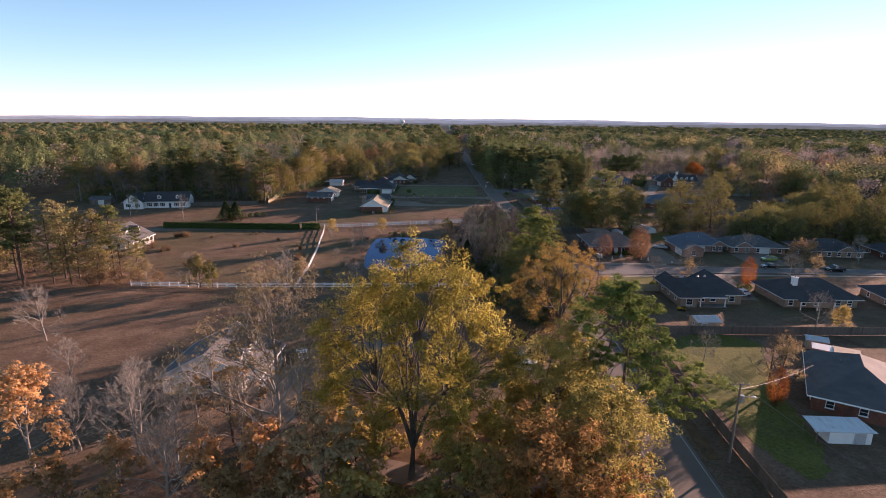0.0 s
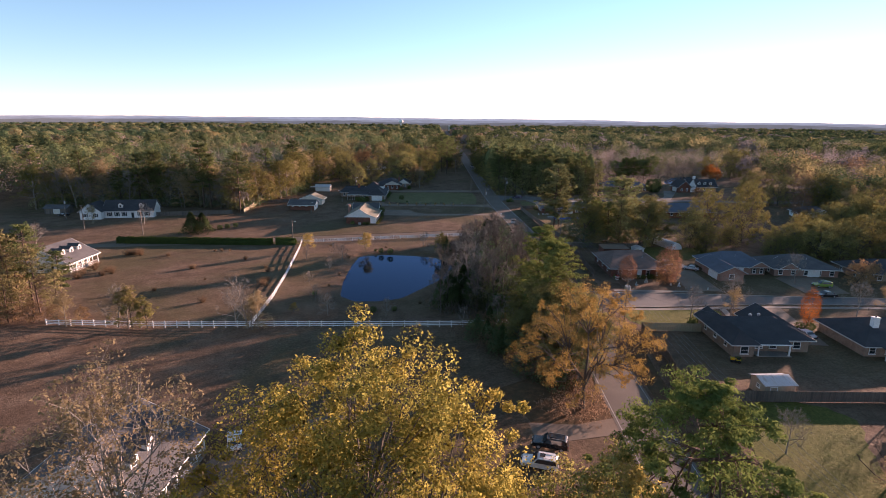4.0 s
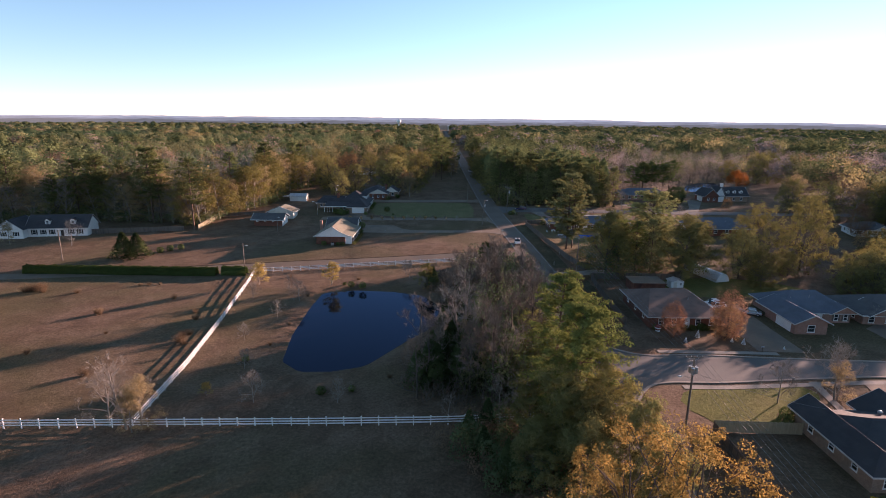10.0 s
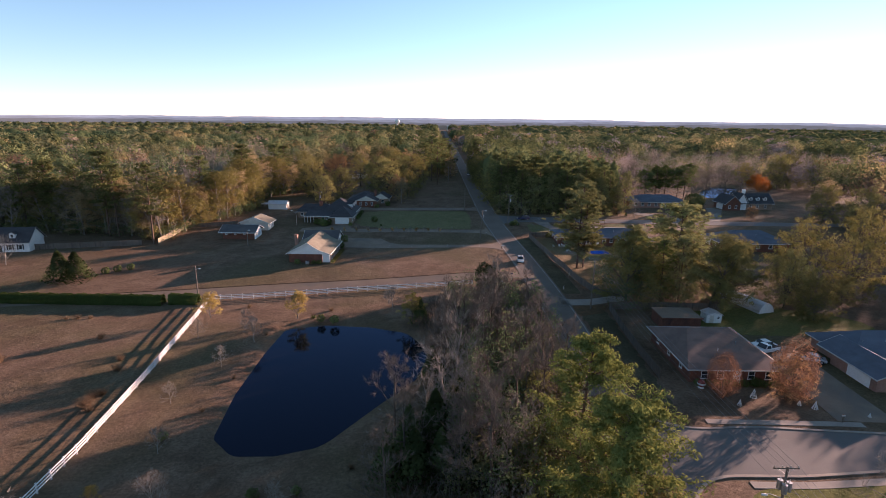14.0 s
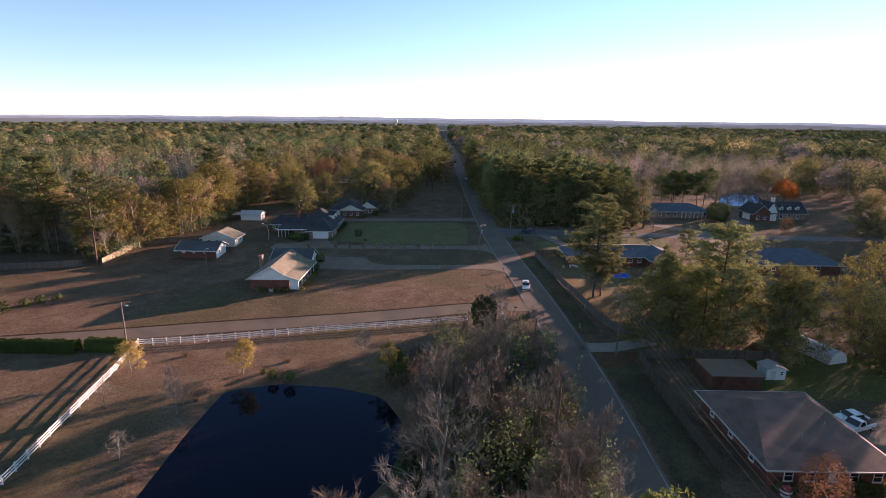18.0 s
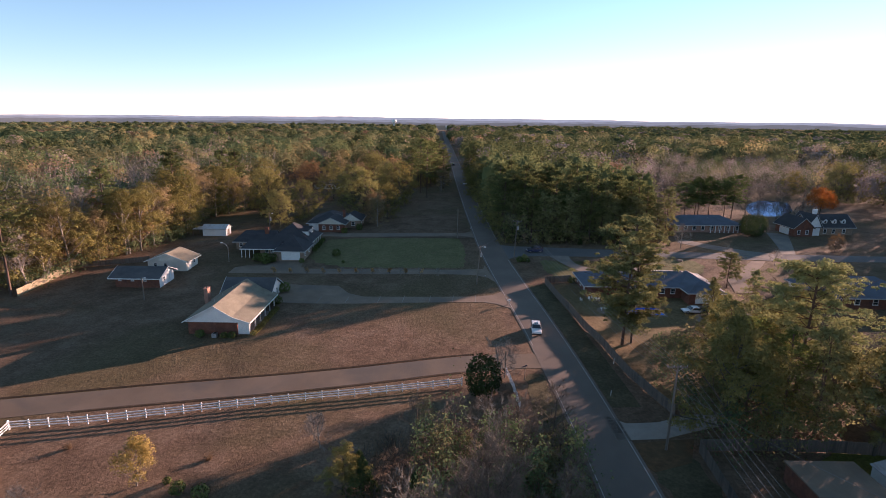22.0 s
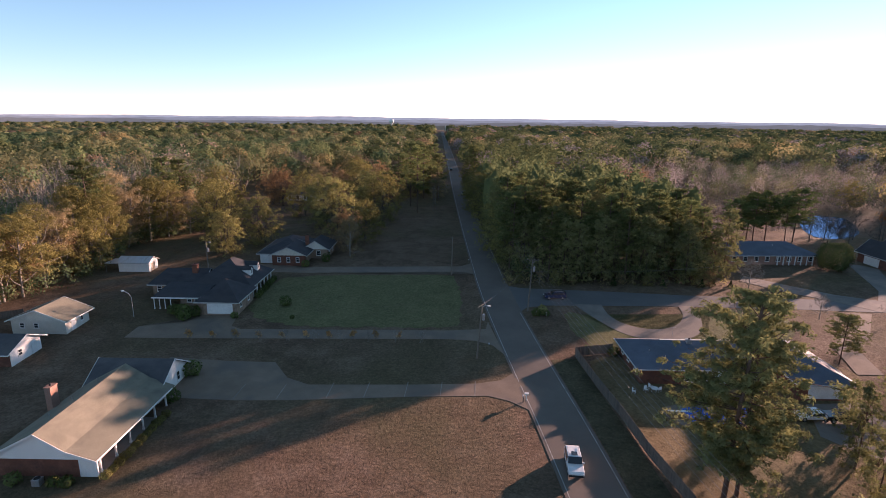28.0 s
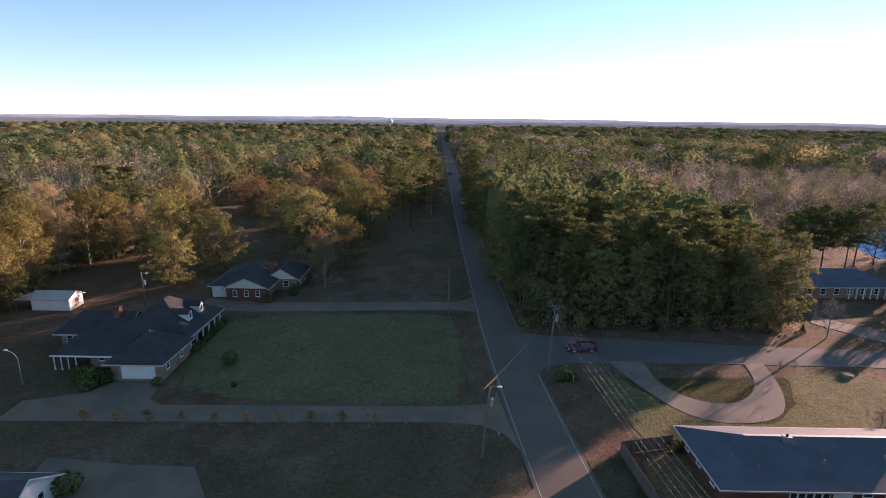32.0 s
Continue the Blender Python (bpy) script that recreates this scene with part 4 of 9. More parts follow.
def outbuildings():
    h = house("long_garage", "long grey-roofed outbuilding with white gable end", -63.3, 263.6, gz(263), category="outbuilding")
    add_wall(h, -5.2, 5.4, -3.2, 3.4, 2.4, BRICK_RED)
    part("wall", Geo().box(5.42, 5.5, -3.2, 3.4, -0.4, 2.4), WHITE, h, "white siding end wall")
    add_roof(h, -6.2, 6.2, -4.4, 4.2, 2.4, (-6.2, 0), (6.2, 0), 4.3, "x", SHINGLE_GREY, WHITE, inset=0.6)
    add_window(h, "e", 5.5, -1.2, 0.9, 1.1, 1.0)
    add_door(h, "e", 5.5, 1.8, 0.95, 2.0)
    for x in (-4, -1, 2):
        add_window(h, "s", -3.2, x, 0.7, 0.6, 1.5)
    h = house("gabled_workshop", "pale gabled workshop with brown shingle roof", -61.8, 275.6, gz(275), category="outbuilding")
    add_wall(h, -5.4, 4.6, -3.2, 3.2, 2.5, CREAM)
    add_roof(h, -6, 5.4, -3.9, 3.9, 2.5, (-0.2, -3.9), (-0.2, 3.9), 4.7, "y", SHINGLE_TAN, CREAM)
    for x in (-3.4, -0.8):
        add_window(h, "s", -3.2, x, 0.9, 1.0, 1.0)
    add_door(h, "e", 4.6, -1.2, 1.0, 2.05)
    add_window(h, "e", 4.6, 1.2, 0.7, 1.0, 1.0)
    h = house("garden_shed", "white garden shed with pale metal roof", -65, 309.6, gz(309), category="shed")
    add_wall(h, -3.8, 3.8, -1.8, 2.2, 2.3, WHITE)
    add_roof(h, -4.1, 4.1, -2.3, 2.7, 2.3, (-4.1, 0.2), (4.1, 0.2), 3.5, "x", METAL, WHITE, inset=0.3, trim=False)
    add_door(h, "e", 3.8, 0, 1.6, 2.0, PANEL_TAN, panels=2)
    g = Geo().slab([(-7, -2.2, 2.2), (-3.9, -2.2, 2.2), (-3.9, 2.4, 2.3), (-7, 2.4, 2.2)], 0.08)
    part("lean_to_roof", g, METAL, h)
    for x, y in ((-6.8, -2), (-6.8, 2.2)):
        add_post(h, x, y, -0.1, 2.15, 0.05, WOOD_GREY)


def blue_roof_house():
    """The single-storey house with pool, seen close at the end."""
    h = house("poolside_house", "single-storey brick house with blue-grey shingle roof and white trim", 57, 263.5, gz(262))
    add_wall(h, -14, 15.6, -5.2, 5.2, 2.6, BRICK_RED)
    g = Geo()
    for p in roof_polys(-14.8, 16.4, -6, 6, 2.6, (-8.8, 1.2), (10, 1.2), 4.55, "x"):
        g.slab(p, 0.12)
    roof = part("roof", g, ROOF_BLUE, h)
    for b in ((-14.9, 16.5, -6.08, -5.96), (-14.9, 16.5, 5.96, 6.08), (-14.9, -14.76, -5.96, 5.96), (16.36, 16.5, -5.96, 5.96)):
        part("fascia", Geo().box(*b, 2.46, 2.61), TRIM, roof, "pale painted trim board")
    # Cream strip paints the sunlight that catches the roof's far slope.
    part("sunlit_ridge_strip", Geo().box(-8.9, 10.1, 1.02, 1.38, 4.52, 4.59), CREAM, roof, "pale ridge strip, sun on the far slope put into colour")
    add_wall(h, 8, 15.4, -9.4, -5.25, 2.6, BRICK_RED)
    add_roof(h, 7.2, 16.2, -10.2, 1.6, 2.6, (11.7, -6), (11.7, 1.6), 4.6, "y", ROOF_BLUE)
    add_door(h, "s", -9.4, 12, 5.0, 2.1, WHITE, "garage_door", panels=4, label="white panelled garage door")
    for k in range(5):
        add_window(h, "s", -5.2, -6.6 + 0.86 * k, 0.84, 1.9, 0.3, bars=False)
    add_door(h, "s", -5.2, -1.4, 1.8, 2.05, WHITE, "patio_door", panels=2)
    for x in (1.2, 3.6, 6):
        add_window(h, "s", -5.2, x, 1.1, 1.2, 0.9)
    for y in (-3, 0.4, 3.4):
        add_window(h, "w", -14, y, 1.0, 1.1, 1.0)
    add_chimney(h, -4.4, 0.4, 3.6, 5.0, STEEL, 0.8, 0.6)
    for x, y, z in ((-11.5, -1.5, 3.6), (-9.6, -3.4, 3.5), (-2, -2.6, 3.8), (5, -2, 4)):
        vent_pipe(h, x, y, z)
    part("roof_antenna", Geo().tube((-6.4, 2.2, 4.8), (-6.4, 2.2, 6.4), 0.025, 0.02, 5).tube((-6.9, 2.2, 6.3), (-5.9, 2.2, 6.3), 0.015, 0.015, 4), STEEL, h)


def brown_roof_house():
    h = house("brown_roofed_house", "low brick estate house with a broad brown shingle roof", 54, 175.5, 0)
    add_wall(h, -7.4, 7.2, -8.4, 8.4, 2.6, BRICK_RED)
    g = Geo()
    for p in roof_polys(-8.1, 8.0, -9.2, 9.3, 2.6, (-3.6, 2.6), (4.2, 3.4), 5.0, "x"):
        g.slab(p, 0.12)
    roof = part("roof", g, SHINGLE_BROWN, h)
    for b in ((-8.2, 8.1, -9.3, -9.18), (-8.2, 8.1, 9.28, 9.4), (-8.2, -8.08, -9.18, 9.28), (7.98, 8.1, -9.18, 9.28)):
        part("fascia", Geo().box(*b, 2.46, 2.61), TRIM, roof, "pale painted trim board")
    for x in (-5, -2.4, 2.6, 5.4):
        add_window(h, "s", -8.4, x, 1.1, 1.4, 0.7)
    add_door(h, "s", -8.4, 0.3, 1.0, 2.05, WHITE)
    for y in (-5, 0, 5):
        add_window(h, "w", -7.4, y, 1.0, 1.1, 1.0)
    for x, y, z in ((-1, -4, 3.8), (3, -2, 4.2), (5, 4, 4)):
        vent_pipe(h, x, y, z)
    c = house("carport", "flat-roofed brick carport with pale dirty roof", 54.9, 192.5, 0, category="carport")
    part("roof", Geo().box(-4.2, 4.0, -3.2, 3.2, 2.45, 2.65, 0.03), PAVING, c)
    part("fascia", Geo().box(-4.26, 4.06, -3.26, -3.2, 2.4, 2.68), BRICK_RED, c)
    part("wall", Geo().box(-4, 3.8, -2.9, -2.7, -0.3, 2.44), BRICK_RED, c)
    part("wall", Geo().box(-4, -3.8, -2.65, 3, -0.3, 2.44), BRICK_RED, c)
    part("wall", Geo().box(-3.75, 3.8, 2.8, 3, -0.3, 2.44), BRICK_RED, c)
    s = house("storage_shed", "small pale blue-white shed with a window and door", 63.3, 194.6, 0, category="shed")
    add_wall(s, -1.6, 1.6, -1.1, 1.6, 1.9, WHITE)
    add_roof(s, -1.8, 1.8, -1.3, 1.8, 1.9, (0, -1.3), (0, 1.8), 2.5, "y", METAL, WHITE, inset=0.2, trim=False)
    add_door(s, "s", -1.1, -0.5, 0.9, 1.75, CREAM)
    add_window(s, "s", -1.1, 0.9, 0.6, 0.7, 0.9)


def blue_gable_house():
    h = house("twin_gable_house", "brick estate house with grey-blue roof and two front gables", 83, 177, -0.2)
    add_wall(h, -6.6, 7.8, -5.8, 5.4, 2.6, BRICK_PINK)
    add_roof(h, -7.4, 8.6, -6.6, 6.2, 2.6, (-1.4, 0.6), (3.9, 0.6), 5.5, "x", ROOF_BLUE)
    add_wall(h, -8.0, -1.6, -12.4, -2.0, 2.6, BRICK_PINK)
    add_roof(h, -8.7, -0.9, -13.1, 1.0, 2.61, (-4.8, -13.1), (-4.8, 1.0), 4.4, "y", ROOF_BLUE, BRICK_PINK)
    add_roof(h, 2.6, 8.7, -7.2, 0.5, 2.61, (5.7, -7.2), (5.7, 0.5), 4.3, "y", ROOF_BLUE, BRICK_PINK)
    add_window(h, "s", -12.4, -4.8, 1.5, 1.5, 0.7)
    add_window(h, "s", -5.8, 4.8, 0.9, 1.5, 0.7, shutters=WOOD_GREY)
    add_window(h, "s", -5.8, 6.8, 0.9, 1.5, 0.7, shutters=WOOD_GREY)
    add_door(h, "s", -5.8, 1.2, 1.0, 2.05)
    add_door(h, "w", -8.0, -8.6, 4.8, 2.1, WHITE, "garage_door", panels=4, label="white garage door")
    for x, y, z in ((-3, -2, 4.3), (1, -2, 4.8)):
        vent_pipe(h, x, y, z)


def dark_l_house():
    """The dark-roofed house on the corner, with skylight domes and a back porch."""
    h = house("corner_house", "tan brick house with charcoal hip roof, white gutter and back porch", 61.5, 125, 0)
    add_wall(h, -3.58, 7.8, -5.4, 5.2, 2.6, BRICK_TAN)
    add_roof(h, -8.1, 8.6, -6.2, 6.0, 2.6, (-2.2, -0.2), (3.6, -0.2), 5.1, "x", SHINGLE_DARK)
    add_wall(h, -7.4, -3.6, -7.8, 6.4, 2.6, BRICK_TAN)
    add_roof(h, -8.2, -2.8, -8.6, 7.1, 2.61, (-5.5, -5.9), (-5.5, 7.1), 4.5, "y", SHINGLE_DARK, BRICK_TAN)
    add_wall(h, 1.6, 8.0, 5.25, 7.2, 2.6, BRICK_TAN)
    add_roof(h, 0.7, 9.0, -4.6, 8.0, 2.61, (4.9, -0.4), (4.9, 8.0), 5.0, "y", SHINGLE_DARK, BRICK_TAN)
    part("porch_roof", Geo().slab([(-2.8, -7.6, 2.35), (3.3, -7.6, 2.35), (3.3, -5.6, 2.8), (-2.8, -5.6, 2.8)], 0.12), SHINGLE_DARK, h)
    part("fascia", Geo().box(-2.9, 3.4, -7.7, -7.58, 2.2, 2.4), WHITE, h)
    for x in (-2.6, 3.1):
        add_post(h, x, -7.4, 0, 2.24, 0.11)
    part("porch_floor", Geo().box(-2.8, 3.5, -7.7, -5.42, -0.3, 0.12, 0.02), CONCRETE, h)
    add_window(h, "s", -7.8, -5.4, 1.5, 1.5, 0.6)
    for x in (-1.4, 1.2, 5.6):
        add_window(h, "s", -5.4, x, 1.4, 1.4, 0.7)
    for y in (-5, -1, 3):
        add_window(h, "w", -7.4, y, 1.0, 1.1, 1.0)
    for x, y in ((0.7, 2.3), (2.5, 2.5)):
        part("roof_turbine", Geo().ball((x, y, 4.45), 0.32, 0.32, 0.34, 10, 6), STEEL, h, "shiny round roof vent", True)


def white_chimney_house():
    h = house("white_chimney_house", "tan brick house with charcoal hip roof and white chimney", 86, 124.5, -0.3)
    add_wall(h, -7.4, 9.4, -6.4, 6, 2.6, BRICK_TAN)
    add_roof(h, -8.3, 10.2, -7.4, 6.8, 2.6, (-2, -0.3), (4, -0.3), 5.8, "x", SHINGLE_DARK)
    add_chimney(h, -3.4, -2.6, 2.8, 6.6, WHITE, 1.1, 0.9)
    part("porch_beam", Geo().box(-5, 3, -8.4, -8.2, 2.2, 2.45), WHITE, h)
    part("porch_roof", Geo().slab([(-5.2, -8.6, 2.45), (3.2, -8.6, 2.45), (3.2, -6.4, 2.85), (-5.2, -6.4, 2.85)], 0.1), SHINGLE_DARK, h)
    for x in (-4.8, -1, 2.8):
        add_post(h, x, -8.3, -0.1, 2.2, 0.1)
    for x in (-6, -3, 0, 5, 7.6):
        add_window(h, "s", -6.4, x, 1.2, 1.3, 0.8)


def near_brick_house():
    h = house("red_brick_house", "red brick house with grey hip roof and pale sunlit slope", 53.8, 72.3, 0, -31)
    add_wall(h, 0.8, 13.2, 0.8, 18, 2.6, BRICK_RED)
    add_roof(h, 0, 14, 0, 19, 2.6, (7, 7.4), (7, 12.5), 6.0, "y", SHINGLE_GREY)
    vent_pipe(h, 4.6, 11, 4.8)
    for x in (3, 7, 11):
        add_window(h, "s", 0.8, x, 1.1, 1.2, 0.9)
    for y in (3, 7):
        add_window(h, "w", 0.8, y, 1.1, 1.2, 0.9)
    s = house("metal_lean_to", "low shed with pale blue-grey metal roof", 54.2, 65.3, 0, -2, "shed")
    part("roof", Geo().slab([(-4.6, -1.8, 1.9), (3.4, -1.8, 1.9), (3.0, 1.7, 2.2), (-4.4, 1.7, 2.2)], 0.07), METAL, s)
    part("wall", Geo().box(-2.6, 3, -1.5, 1.4, -0.2, 1.82), WHITE, s)
    add_door(s, "s", -1.5, 1.4, 1.6, 1.6, METAL, panels=2)
    for x, y in ((-4.3, -1.6), (-4.2, 1.5)):
        add_post(s, x, y, -0.1, 1.85, 0.05, WOOD_GREY)
    c = house("garden_canopy", "white fabric canopy on slim poles behind a house", 68.6, 90.4, 0, -31, "canopy")
    part("cover", Geo().slab([(-1.8, -1.3, 2.2), (1.8, -1.3, 2.2), (1.8, 1.3, 2.4), (-1.8, 1.3, 2.4)], 0.05), WHITE, c)
    for x, y in ((-1.7, -1.2), (1.7, -1.2), (1.7, 1.2), (-1.7, 1.2)):
        add_post(c, x, y, -0.1, 2.2, 0.04, STEEL)
    c = house("patio_cover", "flat tan patio cover on timber posts", 71.4, 88.4, 0, -31, "patio cover")
    part("cover", Geo().slab([(-2, -1.5, 2.4), (2, -1.5, 2.4), (2, 1.5, 2.5), (-2, 1.5, 2.5)], 0.08), PANEL_TAN, c)
    for x, y in ((-1.9, -1.4), (1.9, -1.4), (1.9, 1.4), (-1.9, 1.4)):
        add_post(c, x, y, -0.1, 2.35, 0.06, WOOD_GREY)
    c = house("tool_shed", "small tool shed with blue-grey metal roof", 70.6, 95.2, 0, -25, "shed")
    add_wall(c, -1.6, 1.6, -1.1, 1.1, 1.9, PANEL_TAN)
    add_roof(c, -1.9, 1.9, -1.4, 1.4, 1.9, (-1.9, 0.2), (1.9, 0.2), 2.4, "x", METAL, PANEL_TAN, inset=0.2, trim=False)
    m = house("metal_roofed_shed", "tan wooden shed with corrugated metal roof", 53.4, 104, 0, 4, "shed")
    add_wall(m, -2.4, 2.4, -1.8, 1.8, 2.3, PANEL_TAN)
    g = Geo()
    for p in roof_polys(-2.7, 2.7, -2.1, 2.1, 2.3, (-2.7, 0.4), (2.7, 0.4), 2.95, "x"):
        g.slab(p, 0.06)
    roof = part("roof", g, METAL, m)
    for k in range(14):
        x = -2.6 + 0.4 * k
        part("roof_rib", Geo().wedge([(x, -2.1, 2.3), (x + 0.06, -2.1, 2.3), (x + 0.06, 0.4, 2.96), (x, 0.4, 2.96)], (0, 0, 0.05)), METAL, roof)
    part("gable", Geo().wedge([(-2.38, -1.8, 2.28), (-2.38, 1.8, 2.28), (-2.38, 0.4, 2.86)], (0.1, 0, 0)), PANEL_TAN, m)
    add_window(m, "w", -2.4, -0.2, 0.8, 0.6, 1.2)
    add_door(m, "s", -1.8, -1.0, 1.0, 1.9, PANEL_TAN)


def farmhouse(x, y, z, turn, label, wing):
    """A one-and-a-half storey house with a full porch and three dormers on its east side."""
    h = house("farmhouse", label, x, y, z, turn, group="farmhouses with three dormers")
    add_wall(h, -7.2, 5.2, -6, 6, 2.8, CREAM)
    add_roof(h, -8, 8.2, -6.7, 6.7, 2.8, (0, -6.7), (0, 6.7), 7.0, "y", SHINGLE_GREY, WHITE)
    part("porch_floor", Geo().box(5.25, 8.0, -6, 6, -0.3, 0.3, 0.02), CONCRETE, h)
    part("porch_beam", Geo().box(7.6, 7.85, -6.1, 6.1, 2.35, 2.65), WHITE, h)
    for k in range(6):
        add_post(h, 7.7, -5.8 + 2.32 * k, 0.3, 2.4, 0.11)
    g = Geo().box(7.66, 7.74, -5.7, 5.7, 0.95, 1.02).box(7.66, 7.74, -5.7, 5.7, 0.42, 0.47)
    for k in range(56):
        g.box(7.68, 7.72, -5.6 + 0.2 * k, -5.57 + 0.2 * k, 0.47, 0.95)
    part("porch_rail", g, WHITE, h)
    for yy in (-4.4, -2, 2, 4.4):
        add_window(h, "e", 5.2, yy, 1.1, 1.6, 0.6, shutters=WOOD_GREY)
    add_door(h, "e", 5.2, 0, 1.0, 2.1, WOOD_GREY, z0=0.3)
    for yy in (-3.3, 0, 3.3):
        add_dormer(h, 4.6, yy, 4.35, "e", SHINGLE_GREY, 1.5, 2.8, 1.35)
    for xx in (-4, 0, 3):
        add_window(h, "s", -6, xx, 1.1, 1.4, 0.8)
    add_window(h, "s", -6, -0.2, 1.1, 1.2, 3.9)
    if wing:
        add_wall(h, -13.6, -7.25, -7.6, 3.2, 2.6, CREAM)
        add_roof(h, -14.4, -6.2, -8.4, 4, 2.6, (-10.3, -8.4), (-10.3, 4), 4.8, "y", SHINGLE_GREY, WHITE)


def white_farmhouse():
    h = house("white_house", "white house with dark roof, two dormers and a gabled wing", -130, 245.0, gz(243), 9)
    add_wall(h, -9.4, 9.4, -4, 4, 2.9, WHITE)
    add_roof(h, -10, 10, -4.7, 4.7, 2.9, (-10, 0), (10, 0), 6.9, "x", SHINGLE_DARK, WHITE)
    for x in (-3.2, 4.8):
        add_dormer(h, x, -3.3, 4.0, "s", SHINGLE_DARK, 1.6, 2.4, 1.4)
    for x in (-7.4, -4.6, -1.8, 4.2, 7):
        add_window(h, "s", -4, x, 1.1, 1.6, 0.7, shutters=DARK)
    add_door(h, "s", -4, 1.4, 1.0, 2.1, DARK)
    add_wall(h, -17.4, -9.45, -6.6, 2.6, 2.9, WHITE)
    add_roof(h, -18, -8.8, -7.3, 3.2, 2.9, (-13.4, -7.3), (-13.4, 3.2), 6.4, "y", SHINGLE_DARK, WHITE)
    for x in (-15.4, -11.6):
        add_window(h, "s", -6.6, x, 1.0, 1.4, 0.8, shutters=DARK)
    s = house("small_barn", "small weathered outbuilding with pale opening", -164, 249, gz(249), 5, "shed")
    add_wall(s, -4.4, 4.4, -2.6, 2.6, 2.4, WOOD_GREY)
    add_roof(s, -5, 5, -3.1, 3.1, 2.4, (-5, 0), (5, 0), 3.7, "x", SHINGLE_GREY, WOOD_GREY, inset=0.3, trim=False)
    add_door(s, "s", -2.6, 0.5, 2.4, 2.0, CREAM, panels=2)


def plain_house(label, x, y, z, turn, w, d, brick, roof, rise=2.6, gable=None, garage=None):
    """An estate house further off: walls, hip roof, a front gable, windows and a door."""
    h = house("estate_house", label, x, y, z, turn)
    add_wall(h, -w / 2, w / 2, -d / 2, d / 2, 2.6, brick)
    add_roof(h, -w / 2 - .7, w / 2 + .7, -d / 2 - .7, d / 2 + .7, 2.6, (-w / 2 + d / 2, 0), (w / 2 - d / 2, 0), 2.6 + rise, "x", roof)
    if gable is not None:
        add_roof(h, gable - 3.2, gable + 3.2, -d / 2 - 1.4, 0, 2.61, (gable, -d / 2 - 1.4), (gable, 0), 4.5, "y", roof, brick)
    n = int(w / 3)
    for k in range(n):
        add_window(h, "s", -d / 2, -w / 2 + w * (k + 0.5) / n, 1.2, 1.4, 0.8)
    if garage is not None:
        add_door(h, "s", -d / 2 - 0.08, garage, 3.0, 2.1, WHITE, "garage_door", panels=4)
    for k in (-1, 1):
        add_window(h, "w", -w / 2, k * d / 4, 1.0, 1.2, 0.9)
    vent_pipe(h, 1.5, -d / 5, 2.6 + rise * 0.7)
    return h


def gabled_brick_house():
    """A brick house with a steep front gable, a tall white gable behind it and three dormers."""
    h = house("dormered_brick_house", "brick house with dark roof, steep front gable and three dormers", 137, 323.5, gz(322), 2)
    add_wall(h, -3.6, 11.6, -4.2, 4.4, 2.7, BRICK_TAN)
    add_roof(h, -4.2, 12.2, -5.0, 5.2, 2.7, (-4.2, 0.1), (12.2, 0.1), 6.6, "x", SHINGLE_DARK, BRICK_TAN)
    for x in (2.2, 5.4, 8.6):
        add_dormer(h, x, -3.4, 3.8, "s", SHINGLE_DARK, 1.5, 2.4, 1.2)
    add_wall(h, -10.2, -3.65, -6.2, 3.4, 2.7, BRICK_RED)
    add_roof(h, -10.8, -3.2, -7.0, 4.2, 2.71, (-7.0, -7.0), (-7.0, 4.2), 6.2, "y", SHINGLE_DARK, BRICK_RED)
    add_roof(h, -5.4, 0.4, -5.6, 3.6, 2.72, (-2.4, -5.6), (-2.4, 3.6), 7.2, "y", SHINGLE_DARK, WHITE)
    add_wall(h, -4.6, -0.4, -5.0, -4.25, 2.7, WHITE)
    for x in (-8.4, -5.6):
        add_window(h, "s", -6.2, x, 1.0, 1.4, 0.7)
    for x in (2, 5, 8.6):
        add_window(h, "s", -4.2, x, 1.1, 1.4, 0.7)
    add_door(h, "w", -10.2, -1.4, 4.8, 2.1, WHITE, "garage_door", panels=4, label="white panelled garage door")
    add_chimney(h, 0.8, 0.4, 5.4, 8.2, WHITE, 1.2, 0.9)


def west_facing_house():
    """A broad house whose garage looks across the lawn to the west."""
    h = house("slate_roofed_house", "low brick house with broad slate-blue hip roof and white garage door", 104.5, 258.6, gz(258))
    add_wall(h, -10.2, 11, -5.8, 7.2, 2.6, BRICK_RED)
    add_roof(h, -11, 11.8, -6.6, 8.0, 2.6, (-4, 0.8), (5, 0.8), 5.6, "x", ROOF_BLUE)
    add_door(h, "w", -10.2, 4.6, 4.8, 2.15, WHITE, "garage_door", panels=4, label="white panelled garage door")
    for y in (-3.6, -0.8):
        add_window(h, "w", -10.2, y, 1.2, 1.3, 0.9)
    for x in (-7, -3, 1, 5):
        add_window(h, "s", -5.8, x, 1.2, 1.3, 0.9)
    for x, y, z in ((-5, 3.4, 4.6), (2, -2, 4.4)):
        vent_pipe(h, x, y, z)


ranch_by_lane()
estate_with_dormers()
twin_gable_house()
outbuildings()
blue_roof_house()
brown_roof_house()
blue_gable_house()
dark_l_house()
white_chimney_house()
near_brick_house()
farmhouse(-36.8, 80.6, 0, 0, "grey-roofed farmhouse with white porch and dormers under bare trees", False)
farmhouse(-108.2, 170.2, 0, 0, "cream farmhouse with grey roof, white porch posts and three dormers", False)
white_farmhouse()
h = plain_house("long low brick house with slate-blue roof and white porch posts", 100, 327, gz(325), 2, 24, 11, BRICK_PINK, ROOF_BLUE)
for k in range(7):
    add_post(h, 1.0 + 1.6 * k, -6.1, -0.1, 2.5, 0.1)
gabled_brick_house()
